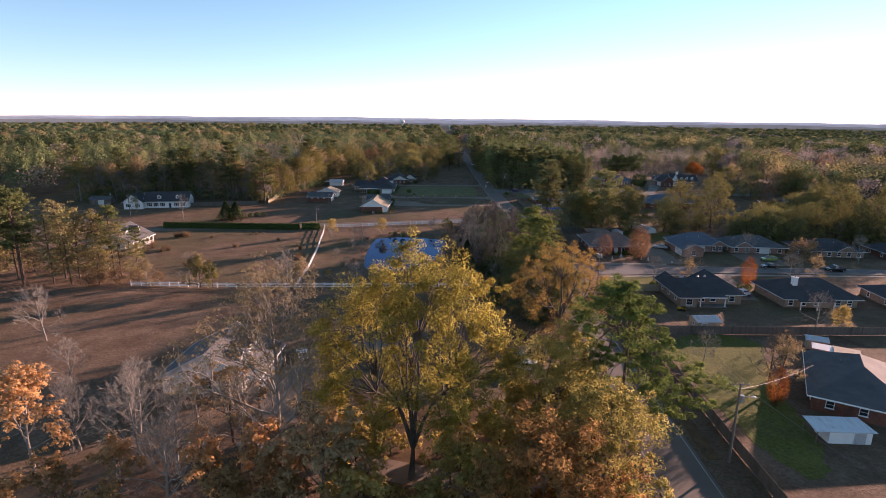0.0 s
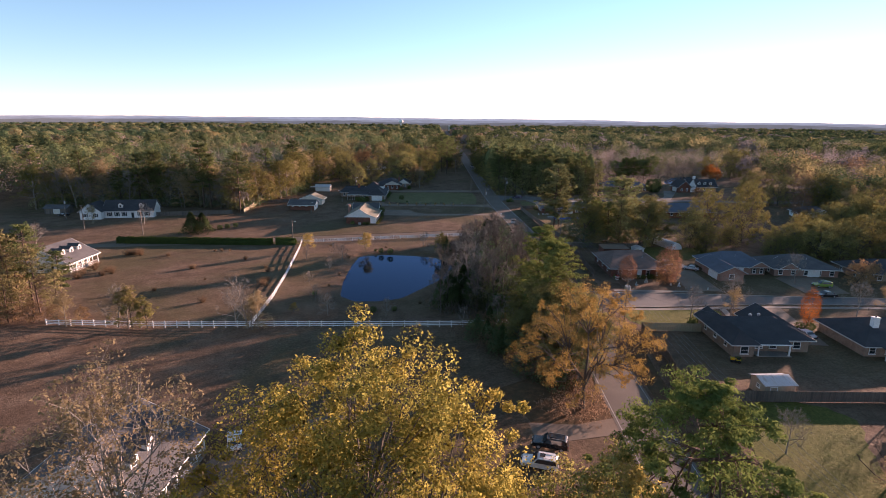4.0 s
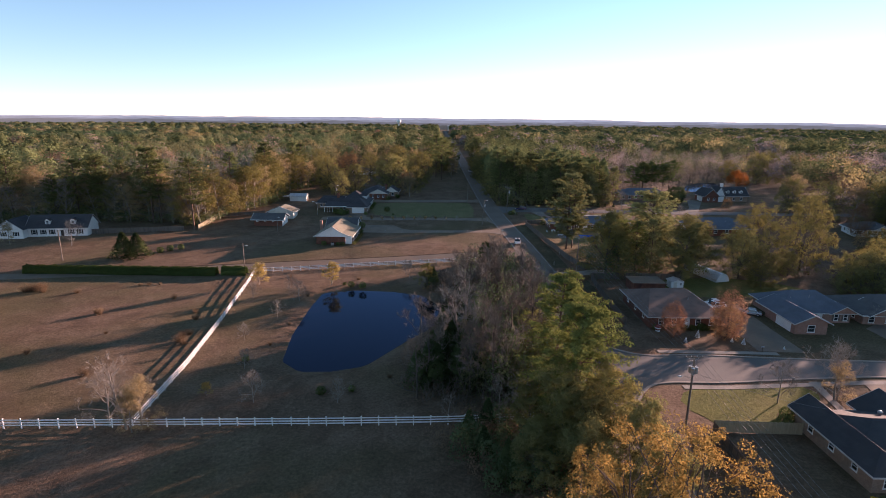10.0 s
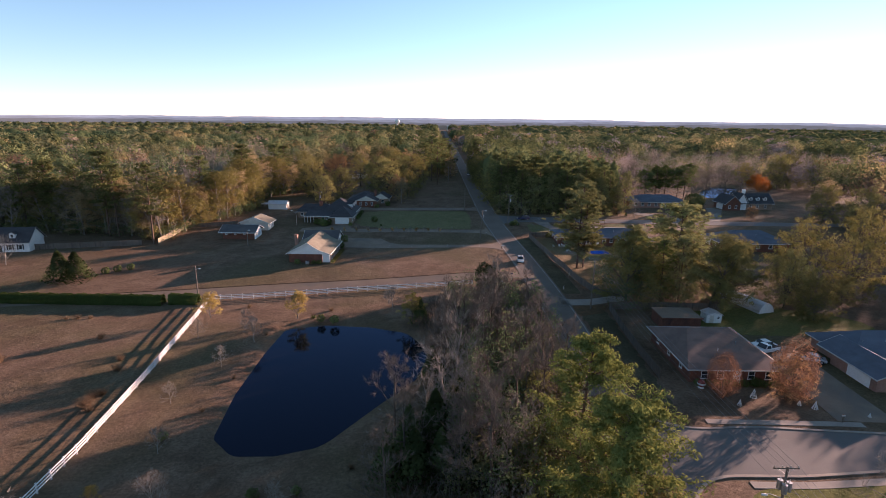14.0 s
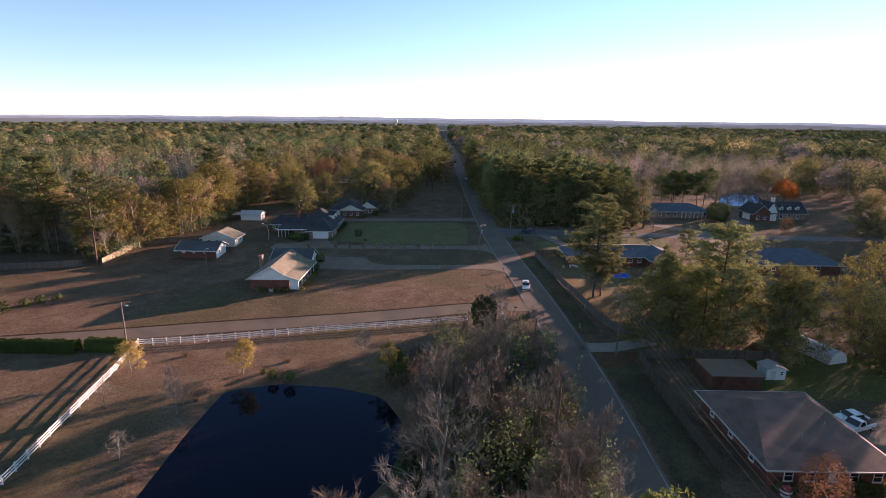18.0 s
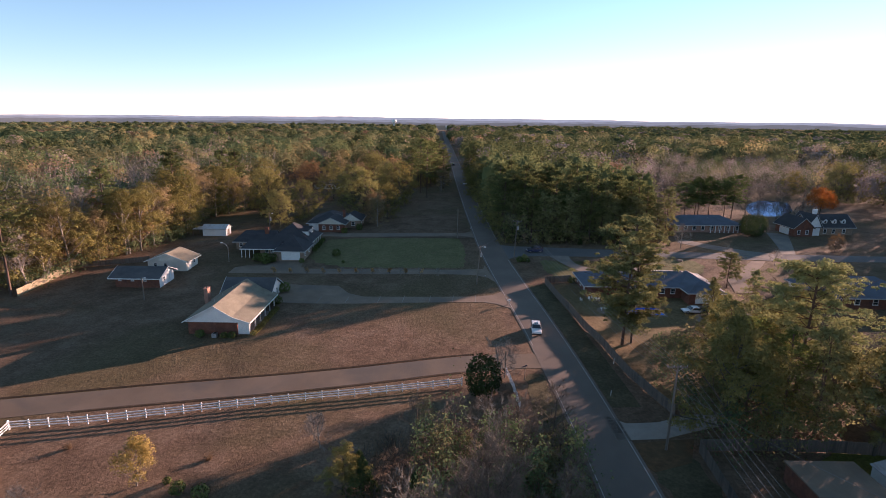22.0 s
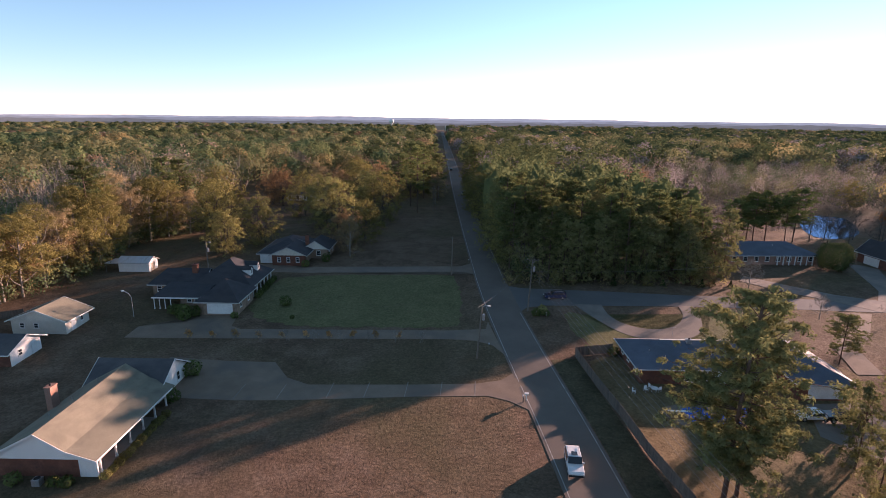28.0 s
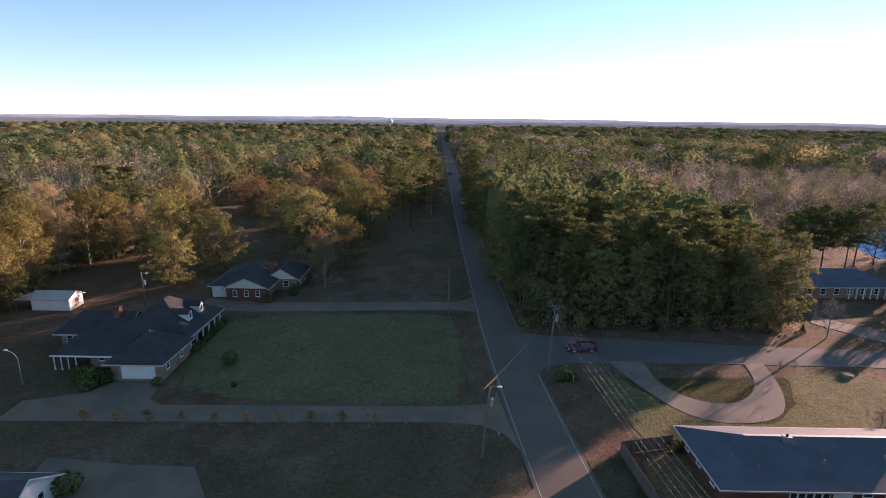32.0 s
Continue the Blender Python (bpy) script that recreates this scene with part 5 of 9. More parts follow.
west_facing_house()
plain_house("brick estate house with brown-grey roof and white garage", 102, 176, -0.4, -4, 17, 12, BRICK_PINK, SHINGLE_GREY, 2.8, -5, 2)
plain_house("brick estate house with dark roof and front gables", 124, 172, -0.5, -4, 18, 12, BRICK_TAN, SHINGLE_DARK, 2.8, 3)
plain_house("brick estate house with dark roof", 148, 168, -0.5, -6, 18, 12, BRICK_RED, SHINGLE_DARK, 2.8, -4)
plain_house("tan brick estate house with charcoal roof", 112, 122, -0.5, -4, 17, 12, BRICK_TAN, SHINGLE_DARK, 2.8)
plain_house("small white house among bare trees", 160, 258, gz(258), -10, 13, 9, WHITE, SHINGLE_GREY, 2.4, 2)
plain_house("pale house glimpsed between autumn trees", -52, 420, gz(420), -8, 14, 9, WHITE, SHINGLE_GREY, 2.4)
b = thing("boat_shelter", "long pale blue-white arched shelter under trees", "shelter", pose(76.2, 206.2, 0, 0, 0, 17))
g = Geo()
arch = [(2.1 * math.cos(math.pi * k / 10), 2.3 * math.sin(math.pi * k / 10)) for k in range(11)]
for (xa, za), (xb, zb) in zip(arch, arch[1:]):
    g.add([(xa, -6.6, za), (xb, -6.6, zb), (xb, 6.6, zb), (xa, 6.6, za)], [(0, 1, 2, 3)])
part("cover", g, METAL, b)
part("end_wall", Geo().wedge([(x, -6.5, max(z, 0)) for x, z in arch], (0, 0.08, 0)), WHITE, b)

# ---- trees ----
def tubes(segs, sides):
    """Tapered tubes for an array of limbs: each row start, end, start radius, end radius."""
    s = np.array(segs, dtype=float)
    p, q, r0, r1 = s[:, 0:3], s[:, 3:6], s[:, 6], s[:, 7]
    d = q - p
    d /= np.linalg.norm(d, axis=1)[:, None] + 1e-9
    a = np.cross(d, np.where(np.abs(d[:, 2:3]) > 0.9, [[1.0, 0, 0]], [[0, 0, 1.0]]))
    a /= np.linalg.norm(a, axis=1)[:, None] + 1e-9
    b = np.cross(d, a)
    v = []
    for k in range(sides):
        c = a * math.cos(2 * math.pi * k / sides) + b * math.sin(2 * math.pi * k / sides)
        v += [p + c * r0[:, None], q + c * r1[:, None]]
    v = np.stack(v, 1).reshape(-1, 3)
    base = np.arange(len(s))[:, None] * 2 * sides
    f = [base + np.array([[2 * k, 2 * ((k + 1) % sides), 2 * ((k + 1) % sides) + 1, 2 * k + 1]]) for k in range(sides)]
    return v, np.concatenate(f)


def joined(pieces):
    v, f, n = [], [], 0
    for a, b in pieces:
        v.append(a)
        f.append(b + n)
        n += len(a)
    return np.concatenate(v), np.concatenate(f)


def leaves(rng, at, out, size, aspect=0.6, loose=0.9):
    """Small four-cornered leaves at places, facing mostly outwards."""
    n = len(at)
    out = out / (np.linalg.norm(out, axis=1)[:, None] + 1e-9)
    nrm = out + rng.normal(0, loose, (n, 3))
    nrm /= np.linalg.norm(nrm, axis=1)[:, None] + 1e-9
    t = np.cross(nrm, rng.normal(0, 1, (n, 3)))
    t /= np.linalg.norm(t, axis=1)[:, None] + 1e-9
    b = np.cross(nrm, t)
    s = (size * rng.uniform(0.6, 1.4, n))[:, None]
    v = np.stack([at + t * s, at + b * s * aspect, at - t * s, at - b * s * aspect], 1).reshape(-1, 3)
    nrm = np.where(np.sum(nrm * out, 1)[:, None] < 0, -nrm, nrm)
    shade = out * 0.78 + nrm * 0.32
    shade /= np.linalg.norm(shade, axis=1)[:, None] + 1e-9
    return v, np.arange(4 * n).reshape(n, 4), np.repeat(shade, 4, 0)


def slivers(rng, at, way, length, width):
    """Thin bare twigs."""
    n = len(at)
    d = way + rng.normal(0, 0.45, (n, 3))
    d /= np.linalg.norm(d, axis=1)[:, None] + 1e-9
    side = np.cross(d, rng.normal(0, 1, (n, 3)))
    side /= np.linalg.norm(side, axis=1)[:, None] + 1e-9
    ln = (length * rng.uniform(0.5, 1.3, n))[:, None]
    v = np.stack([at - side * width, at + side * width, at + d * ln + side * width * 0.3, at + d * ln - side * width * 0.3], 1).reshape(-1, 3)
    return v, np.arange(4 * n).reshape(n, 4)


def limb(rng, segs, p, d, length, r, n, wob, lift):
    pts = [p]
    for k in range(n):
        d = d + rng.normal(0, wob, 3) + np.array([0, 0, lift])
        d = d / np.linalg.norm(d)
        q = p + d * length / n
        r1 = r * (1 - 0.75 / n)
        segs.append((*p, *q, r, r1))
        p, r = q, r1
        pts.append(p)
    return pts, d, r


def broadleaf(seed, height, spread, fork=0.25, limbs=10, subs=5, twigs=4, lean=0.0, stout=0.017):
    """The limbs of a spreading tree and the places and ways of its twig ends."""
    rng = np.random.default_rng(seed)
    big, mid, thin, tips, ways = [], [], [], [], []
    r0 = height * stout
    top = height * 0.8
    pts, _, _ = limb(rng, big, np.zeros(3), np.array([lean, 0, 1.0]), top, r0, 8, 0.05, 0.03)
    for i in range(limbs):
        u = (i + rng.uniform(0, 0.8)) / limbs
        z = fork + (0.97 - fork) * u ** 0.8
        k = min(7, int(z * 8))
        p = pts[k] + (pts[k + 1] - pts[k]) * (z * 8 - k)
        az = i * 2.4 + rng.uniform(-0.4, 0.4)
        el = radians(18 + 50 * u + rng.uniform(-10, 10))
        d = np.array([math.cos(az) * math.cos(el), math.sin(az) * math.cos(el), math.sin(el)])
        length = spread * (1.0 - 0.66 * u ** 1.2) * rng.uniform(0.8, 1.15)
        lp, ld, lr = limb(rng, big, p, d, length, r0 * (0.5 - 0.28 * u), 5, 0.16, 0.07)
        for j in range(subs):
            w = 0.3 + 0.7 * (j + rng.uniform(0, 0.9)) / subs
            m = min(4, int(w * 5))
            sp = lp[m] + (lp[m + 1] - lp[m]) * (w * 5 - m)
            sd = (lp[m + 1] - lp[m])
            sd = sd / np.linalg.norm(sd) + rng.normal(0, 0.62, 3)
            sd[2] += 0.15
            sd /= np.linalg.norm(sd)
            tp, td, tr = limb(rng, mid, sp, sd, spread * rng.uniform(0.22, 0.42), r0 * 0.16 * (1.2 - u), 3, 0.2, 0.05)
            for q in range(twigs):
                m2 = rng.integers(1, 4)
                wd = td + rng.normal(0, 0.7, 3)
                wd /= np.linalg.norm(wd)
                ln = spread * rng.uniform(0.1, 0.2)
                thin.append((*tp[m2], *(tp[m2] + wd * ln), r0 * 0.05, r0 * 0.015))
                tips.append(tp[m2] + wd * ln)
                ways.append(wd)
            tips.append(tp[-1])
            ways.append(td)
    return rng, big, mid, thin, np.array(tips), np.array(ways)


def wood_mesh(name, big, mid, thin, material, extra=None, fine=True):
    pieces = [tubes(big, 6 if fine else 5)]
    if fine or not len(thin):
        pieces.append(tubes(mid, 4 if fine else 3))
    if len(thin) and fine:
        pieces.append(tubes(thin, 3))
    if extra is not None:
        pieces.append(extra)
    v, f = joined(pieces)
    return mesh_np(name, v, f, material, False)


def domed(mesh, top, radius, mid, foot=0.0):
    """Draws the limbs and leaves of a crown in under a rounded outline."""
    n = len(mesh.vertices)
    v = np.empty(3 * n, dtype=np.float32)
    mesh.vertices.foreach_get("co", v)
    v = v.reshape(-1, 3)
    r = np.hypot(v[:, 0], v[:, 1])
    dz = v[:, 2] - mid
    e = (r / radius) ** 2 + (np.maximum(dz, 0) / (top - mid)) ** 2 + (np.minimum(dz, 0) / (mid - foot + 1e-3)) ** 2 * 0.25
    k = np.where(e > 1, 1 / np.sqrt(np.maximum(e, 1e-6)), 1.0)
    v[:, :2] *= k[:, None]
    v[:, 2] = np.where(dz > 0, mid + dz * k, v[:, 2])
    mesh.vertices.foreach_set("co", v.ravel())
    mesh.update()


def leafy_tree(name, label, seed, height, spread, leaf, bark, per_tip=14, size=0.22, clump=0.9, keep=1.0, category="tree", fine=True, dome=None, loose=0.45, **shape):
    """A tree with trunk and crown; the leaves sit in rounded clumps at the twig ends, keep thins them out."""
    rng, big, mid, thin, tips, ways = broadleaf(seed, height, spread, **shape)
    t = thing(name, label, category)
    wood = wood_mesh("trunk", big, mid, thin, bark, fine=fine)
    part("trunk", wood, None, t)
    use = tips[rng.random(len(tips)) < keep]
    if dome:
        far = (np.hypot(use[:, 0], use[:, 1]) / dome[1]) ** 2 + (np.maximum(use[:, 2] - dome[2], 0) / (dome[0] - dome[2])) ** 2
        use = use[far < rng.uniform(0.75, 1.12, len(use))]
    n = len(use) * per_tip
    way = rng.normal(0, 1, (n, 3))
    way /= np.linalg.norm(way, axis=1)[:, None] + 1e-9
    way[:, 2] = np.where(way[:, 2] < -0.3, -way[:, 2], way[:, 2])
    reach = np.repeat(rng.uniform(0.55, 1.3, len(use)), per_tip) * rng.uniform(0.35, 1.0, n) ** 0.5
    off = way * reach[:, None] * [clump, clump, clump * 0.72]
    at = np.repeat(use, per_tip, 0) + off
    out = at - np.array([0, 0, height * 0.5])
    out /= np.linalg.norm(out, axis=1)[:, None] + 1e-9
    out = out * 0.35 + way * 0.8 + [0, 0, 0.15]
    v, f, nv = leaves(rng, at, out, size, 0.6, loose)
    crown = mesh_np("crown", v, f, leaf, normals=nv)
    part("crown", crown, None, t)
    if dome:
        domed(wood, *dome)
    return t


def round_tree(name, label, seed, height, wide, leaf, bark, lobes=44, per=290, size=0.155):
    """A full-crowned tree: a limbed trunk under a heap of leafy lobes with dips and gaps between them."""
    r, big, mid, thin, _, _ = broadleaf(seed, height * 0.92, wide, fork=0.14, limbs=10, subs=3, twigs=1)
    t = thing(name, label, "tree")
    wood = wood_mesh("trunk", big, mid, thin, bark, fine=False)
    part("trunk", wood, None, t)
    domed(wood, height * 0.92, wide * 0.85, height * 0.5)
    way = r.normal(0, 1, (lobes, 3))
    way /= np.linalg.norm(way, axis=1)[:, None]
    way[:, 2] = np.where(way[:, 2] < -0.45, -way[:, 2], way[:, 2])
    lr = r.uniform(0.18, 0.46, lobes)
    half = np.array([wide, wide, height * 0.47])
    lobe = way * (1.02 - lr * r.uniform(0.5, 1.5, lobes))[:, None]
    lobe[:, 2] -= 0.1 * (lobe[:, 0] > 0)
    e = r.normal(0, 1, (lobes, per, 3))
    e /= np.linalg.norm(e, axis=2)[:, :, None]
    e = np.where((np.sum(e * way[:, None, :], 2) < -0.2)[:, :, None], -e, e)
    rough = r.uniform(0.5, 1.12, (lobes, per)) ** 0.8 + 0.06 * np.sin(e[..., 0] * 7 + 1) * np.cos(e[..., 1] * 6 + e[..., 2] * 5)
    at = (lobe[:, None, :] + e * (lr[:, None] * rough)[:, :, None]).reshape(-1, 3)
    out = (e * 0.6 + way[:, None, :] * 0.62).reshape(-1, 3)
    deep = r.normal(0, 1, (2600, 3))
    deep /= np.linalg.norm(deep, axis=1)[:, None]
    at = np.vstack([at, deep * r.uniform(0.25, 0.72, (2600, 1))]) * half + [0, 0, height * 0.52]
    v, f, nv = leaves(r, at, np.vstack([out, deep]), size, 0.65, 0.5)
    part("crown", mesh_np("crown", v, f, leaf, normals=nv), None, t)
    return t


def lobed_tree(name, label, seed, height, wide, leaf, bark, base=0.35, lobes=60, per=800, size=0.13, lobe=(1.5, 2.8), flat=0.72, shift=(0.0, 0.0), fork=4.0, stems=5, cone=0.0, arms=(), aspect=0.6, loose=0.7, stout=0.02, category="tree"):
    """A forked tree whose leaves hang in separate ragged lobes at the limb ends, with sky and limbs between them."""
    r = np.random.default_rng(seed)
    k = np.arange(lobes)
    ang = k * 2.39996 + r.normal(0, 0.4, lobes)
    h = (k + 0.5) / lobes
    dome = np.sqrt(np.clip(1 - (np.maximum(h - 0.3, 0) / 0.72) ** 2, 0.03, 1)) * (0.72 + 0.28 * np.minimum(1, h / 0.3))
    prof = (1 - cone) * dome + cone * (1.04 - h)
    rad = r.uniform(*lobe, lobes)
    reach = np.maximum(wide * prof * r.uniform(0.5, 1.08, lobes) - rad * 0.5, 0.3)
    cen = np.column_stack([np.cos(ang) * reach + shift[0] * h, np.sin(ang) * reach + shift[1] * h, height * (base + (1 - base) * h) - rad * flat * 0.8 + r.normal(0, 0.5, lobes)])
    for x, y, z, q in arms:
        cen, rad = np.vstack([cen, [[x, y, z]]]), np.append(rad, q)
    m = len(cen)
    big, mid, thin = [], [], []
    r0 = height * stout
    top = np.array([shift[0] * 0.15, shift[1] * 0.15, fork])
    limb(r, big, np.zeros(3), top / fork, fork, r0, 3, 0.02, 0.0)
    top = np.array(big[-1][3:6])
    side = (np.arctan2(cen[:, 1], cen[:, 0]) / (2 * math.pi) * stems).astype(int) % stems
    side[cen[:, 2] > height * 0.86] = stems
    subs = 7
    hub = cen[:, None, :] + r.normal(0, 1, (m, subs, 3)) * (rad * 0.55)[:, None, None] * [1, 1, flat]
    for s in range(stems + 1):
        mine = np.nonzero(side == s)[0]
        if not len(mine):
            continue
        end = cen[mine].mean(0) * [0.62, 0.62, 0.0] + [0, 0, fork + 0.62 * (cen[mine, 2].mean() - fork)]
        bow = (top + end) / 2 + r.normal(0, 0.35, 3) + [0, 0, 0.08 * height]
        line = [top, (top + bow) / 2 + [0, 0, 0.3], bow, end]
        for j in range(3):
            big.append((*line[j], *line[j + 1], r0 * (0.52 - 0.1 * j), r0 * (0.42 - 0.1 * j)))
        for i in mine:
            low = np.clip((cen[i, 2] - fork) / (end[2] - fork + 0.1), 0.2, 1.0)
            p = line[2] + (end - line[2]) * low if low > 0.55 else line[1] + (line[2] - line[1]) * low
            knee = (p + cen[i]) / 2 + r.normal(0, 0.5, 3) + [0, 0, 0.4]
            mid += [(*p, *knee, r0 * 0.2, r0 * 0.12), (*knee, *cen[i], r0 * 0.12, r0 * 0.06)]
            thin += [(*cen[i], *q, r0 * 0.05, r0 * 0.015) for q in hub[i]]
            thin += [(*knee, *q, r0 * 0.05, r0 * 0.015) for q in hub[i, :2]]
    pick = r.integers(0, subs, (m, per))
    e = r.normal(0, 1, (m, per, 3))
    e /= np.linalg.norm(e, axis=2)[:, :, None] + 1e-9
    sr = r.uniform(0.28, 0.62, (m, subs)) * rad[:, None]
    one = np.arange(m)[:, None]
    at = hub[one, pick] + e * (sr[one, pick] * r.uniform(0.3, 1.1, (m, per)) ** 0.6)[:, :, None] * [1, 1, flat]
    away = cen - [0, 0, height * 0.5]
    away /= np.linalg.norm(away, axis=1)[:, None] + 1e-9
    out = e * 0.7 + away[:, None, :] * 0.35 + [0, 0, 0.2]
    v, f, nv = leaves(r, at.reshape(-1, 3), out.reshape(-1, 3), size, aspect, loose)
    t = thing(name, label, category)
    part("trunk", wood_mesh("trunk", big, mid, thin, bark), None, t)
    part("crown", mesh_np("crown", v, f, leaf, normals=nv), None, t)
    return t


def bare_tree(name, label, seed, height, spread, bark, per_tip=7, length=1.0, width=0.018, **shape):
    rng, big, mid, thin, tips, ways = broadleaf(seed, height, spread, **shape)
    t = thing(name, label, "bare tree")
    part("trunk", wood_mesh("trunk", big, mid, thin, bark), None, t)
    at = np.repeat(tips, per_tip, 0) + rng.normal(0, 0.1, (len(tips) * per_tip, 3))
    v, f = slivers(rng, at, np.repeat(ways, per_tip, 0) + [0, 0, 0.3], length, width)
    part("crown", mesh_np("crown", v, f, TWIG if bark is BARK else bark), None, t)
    return t


def pine_tree(name, label, seed, height, spread, clear=0.45, whorls=15, tufts=5, per=12, cone=0.0, leaf=None, size=0.34, tuft=0.0):
    """A pine: a straight pole of a trunk, and needle tufts on spreading arms."""
    rng = np.random.default_rng(seed)
    leaf = leaf or NEEDLES
    big, mid, at = [], [], []
    pts, _, _ = limb(rng, big, np.zeros(3), np.array([0.0, 0, 1]), height, height * 0.013, 8, 0.018, 0.02)
    for w in range(whorls):
        u = (w + rng.uniform(0, 0.7)) / whorls
        z = (clear + (1 - clear) * u) * 0.985
        k = min(7, int(z * 8))
        p = pts[k] + (pts[k + 1] - pts[k]) * (z * 8 - k)
        round_ = math.sqrt(max(0.06, 1 - (1.6 * u - 0.62) ** 2))
        reach = spread * ((1 - cone) * round_ + cone * (1.05 - u))
        for b in range(rng.integers(3, 6)):
            az = rng.uniform(0, 2 * math.pi)
            ln = reach * rng.uniform(0.55 + 0.3 * cone, 1.12)
            d = np.array([math.cos(az), math.sin(az), rng.uniform(-0.12, 0.25) + 0.5 * u * u])
            bp, bd, _ = limb(rng, mid, p, d / np.linalg.norm(d), ln, height * 0.0032, 3, 0.1, 0.04)
            for j in range(tufts):
                f = 0.32 + 0.68 * (j + rng.random()) / tufts
                m = min(2, int(f * 3))
                c = bp[m] + (bp[m + 1] - bp[m]) * (f * 3 - m) + rng.normal(0, 0.16 * ln * 0.5 + 0.12, 3) * [1, 1, 0.4]
                at.append(c)
    at.append(pts[-1])
    at = np.array(at)
    n = len(at) * per
    cen = np.repeat(at, per, 0)
    off = rng.normal(0, 1, (n, 3))
    off /= np.linalg.norm(off, axis=1)[:, None] + 1e-9
    off[:, 2] = np.where(off[:, 2] < -0.25, -off[:, 2], off[:, 2])
    reach = np.repeat(rng.uniform(0.6, 1.25, len(at)), per) * rng.uniform(0.45, 1.05, n)
    out = off * 0.8 + [0, 0, 0.25]
    off = off * reach[:, None] * [0.95, 0.95, 0.55] * (tuft or spread / 6 + 0.35)
    v, f, nv = leaves(rng, cen + off, out, size, 0.34, 0.5)
    t = thing(name, label, "pine tree")
    part("trunk", wood_mesh("trunk", big, mid, [], BARK_PINE, fine=False), None, t)
    part("crown", mesh_np("crown", v, f, leaf, normals=nv), None, t)
    return t


def bush(name, label, seed, rx, ry, h, leaf, n=900, size=0.16, cone=False, category="shrub"):
    """A dense shrub or young conifer with an uneven outline."""
    rng = np.random.default_rng(seed)
    d = rng.normal(0, 1, (n, 3))
    d /= np.linalg.norm(d, axis=1)[:, None]
    lump = 1 + 0.16 * np.sin(d[:, 0] * 5 + seed) * np.cos(d[:, 1] * 4) + rng.normal(0, 0.07, n)
    r = (rng.uniform(0.55, 1, n) ** 0.4 * lump)[:, None]
    at = d * r
    if cone:
        z = np.clip((at[:, 2] + 1) / 2, 0, 1)
        k = (1.05 - z) * 1.1
        flat = at[:, :2] / (np.linalg.norm(at[:, :2], axis=1)[:, None] + 1e-6) * (rng.uniform(0.35, 1, n) ** 0.5)[:, None]
        at = np.column_stack([flat * k[:, None] * lump[:, None], at[:, 2]])
    at = at * [rx, ry, h / 2] + [0, 0, h / 2 + 0.05]
    out = at - [0, 0, h * 0.35]
    out /= np.linalg.norm(out, axis=1)[:, None] + 1e-9
    v, f, nv = leaves(rng, at, out, size, 0.6, 0.6)
    t = thing(name, label, category)
    part("stem", Geo().tube((0, 0, -0.1), (0, 0, h * 0.7), 0.03 * h ** 0.5 + 0.02, 0.02, 6).tube((0.05, 0, 0), (rx * 0.4, ry * 0.2, h * 0.6), 0.03, 0.01, 5), BARK, t)
    part("crown", mesh_np("crown", v, f, leaf, normals=nv), None, t)
    return t


def weeds(name, label, seed, wide, high):
    """A spray of dry stalks leaning out from one root, with seed heads."""
    r = np.random.default_rng(seed)
    n = 260
    a, q = r.uniform(0, 2 * math.pi, n), r.uniform(0, 1, n) ** 0.6
    at = np.column_stack([np.cos(a) * q * wide * 0.4, np.sin(a) * q * wide * 0.4, np.zeros(n)])
    way = np.column_stack([np.cos(a) * q * 0.8, np.sin(a) * q * 0.8, np.full(n, 1.4)])
    v, f = slivers(r, at, way, high, 0.014)
    t = thing(name, label, "weeds")
    part("stalk_spray", mesh_np("stalk_spray", v, f, DRY_WEED), None, t)
    top = v.reshape(n, 4, 3)[:, 2]
    v, f, nv = leaves(r, np.repeat(top, 2, 0) + r.normal(0, 0.06, (2 * n, 3)), r.normal(0, 1, (2 * n, 3)), 0.06, 0.5, 0.5)
    tagged(part("seed_plume", mesh_np("seed_plume", v, f, DRY_WEED, normals=nv), None, t), kind="stuff")
    return t


def put(t, x, y, s=1.0, turn=0.0, z=None, tall=1.0):
    t.matrix_world = pose(x, y, gz(y) - 0.05 if z is None else z, 0, 0, turn) @ Matrix.Diagonal((s, s, s * tall, 1))
    return t


def more(t, x, y, s=1.0, turn=0.0, z=None, tall=1.0, group=""):
    c = copy_thing(t, pose(x, y, gz(y) - 0.05 if z is None else z, 0, 0, turn))
    c.scale = (s, s, s * tall)
    if group:
        c["group"] = group
    return c


# the great trees under the start of the flight
put(lobed_tree("golden_tree", "large golden-olive autumn tree forking low into stout limbs", 11, 27.6, 12.0, LEAF_GOLD, BARK, 0.4, 78, 1150, 0.105, (1.4, 2.9), 0.75, (1.2, 1.8), 4.2, 6, arms=((9, 2, 17, 2.3), (11, 3.5, 15.5, 2.4), (12, 1, 13.4, 2.2), (7.5, 5, 19, 2.3), (10, -2, 14.5, 2.2), (12.5, 4.5, 13, 2.0), (-9, -2, 20, 2.2), (-10, 1, 17, 2.2), (-8.5, -4, 13, 2.0))), -4.0, 55.4, 1.0, 0)
put(lobed_tree("russet_tree", "low russet-brown autumn tree with thinning leaves", 12, 15.0, 8.6, LEAF_RUSSET, BARK, 0.3, 44, 900, 0.12, (1.3, 2.4), 0.7, (0, 0), 2.4), 9.5, 43.0, 1.0, 10)
put(lobed_tree("olive_tree", "drooping olive-green tree turning yellow for autumn", 13, 18.0, 8.6, LEAF_MIXED, BARK, 0.3, 50, 560, 0.12, (1.3, 2.3), 0.8, (0, 0), 2.6), 13.6, 60, 1.0, 70)
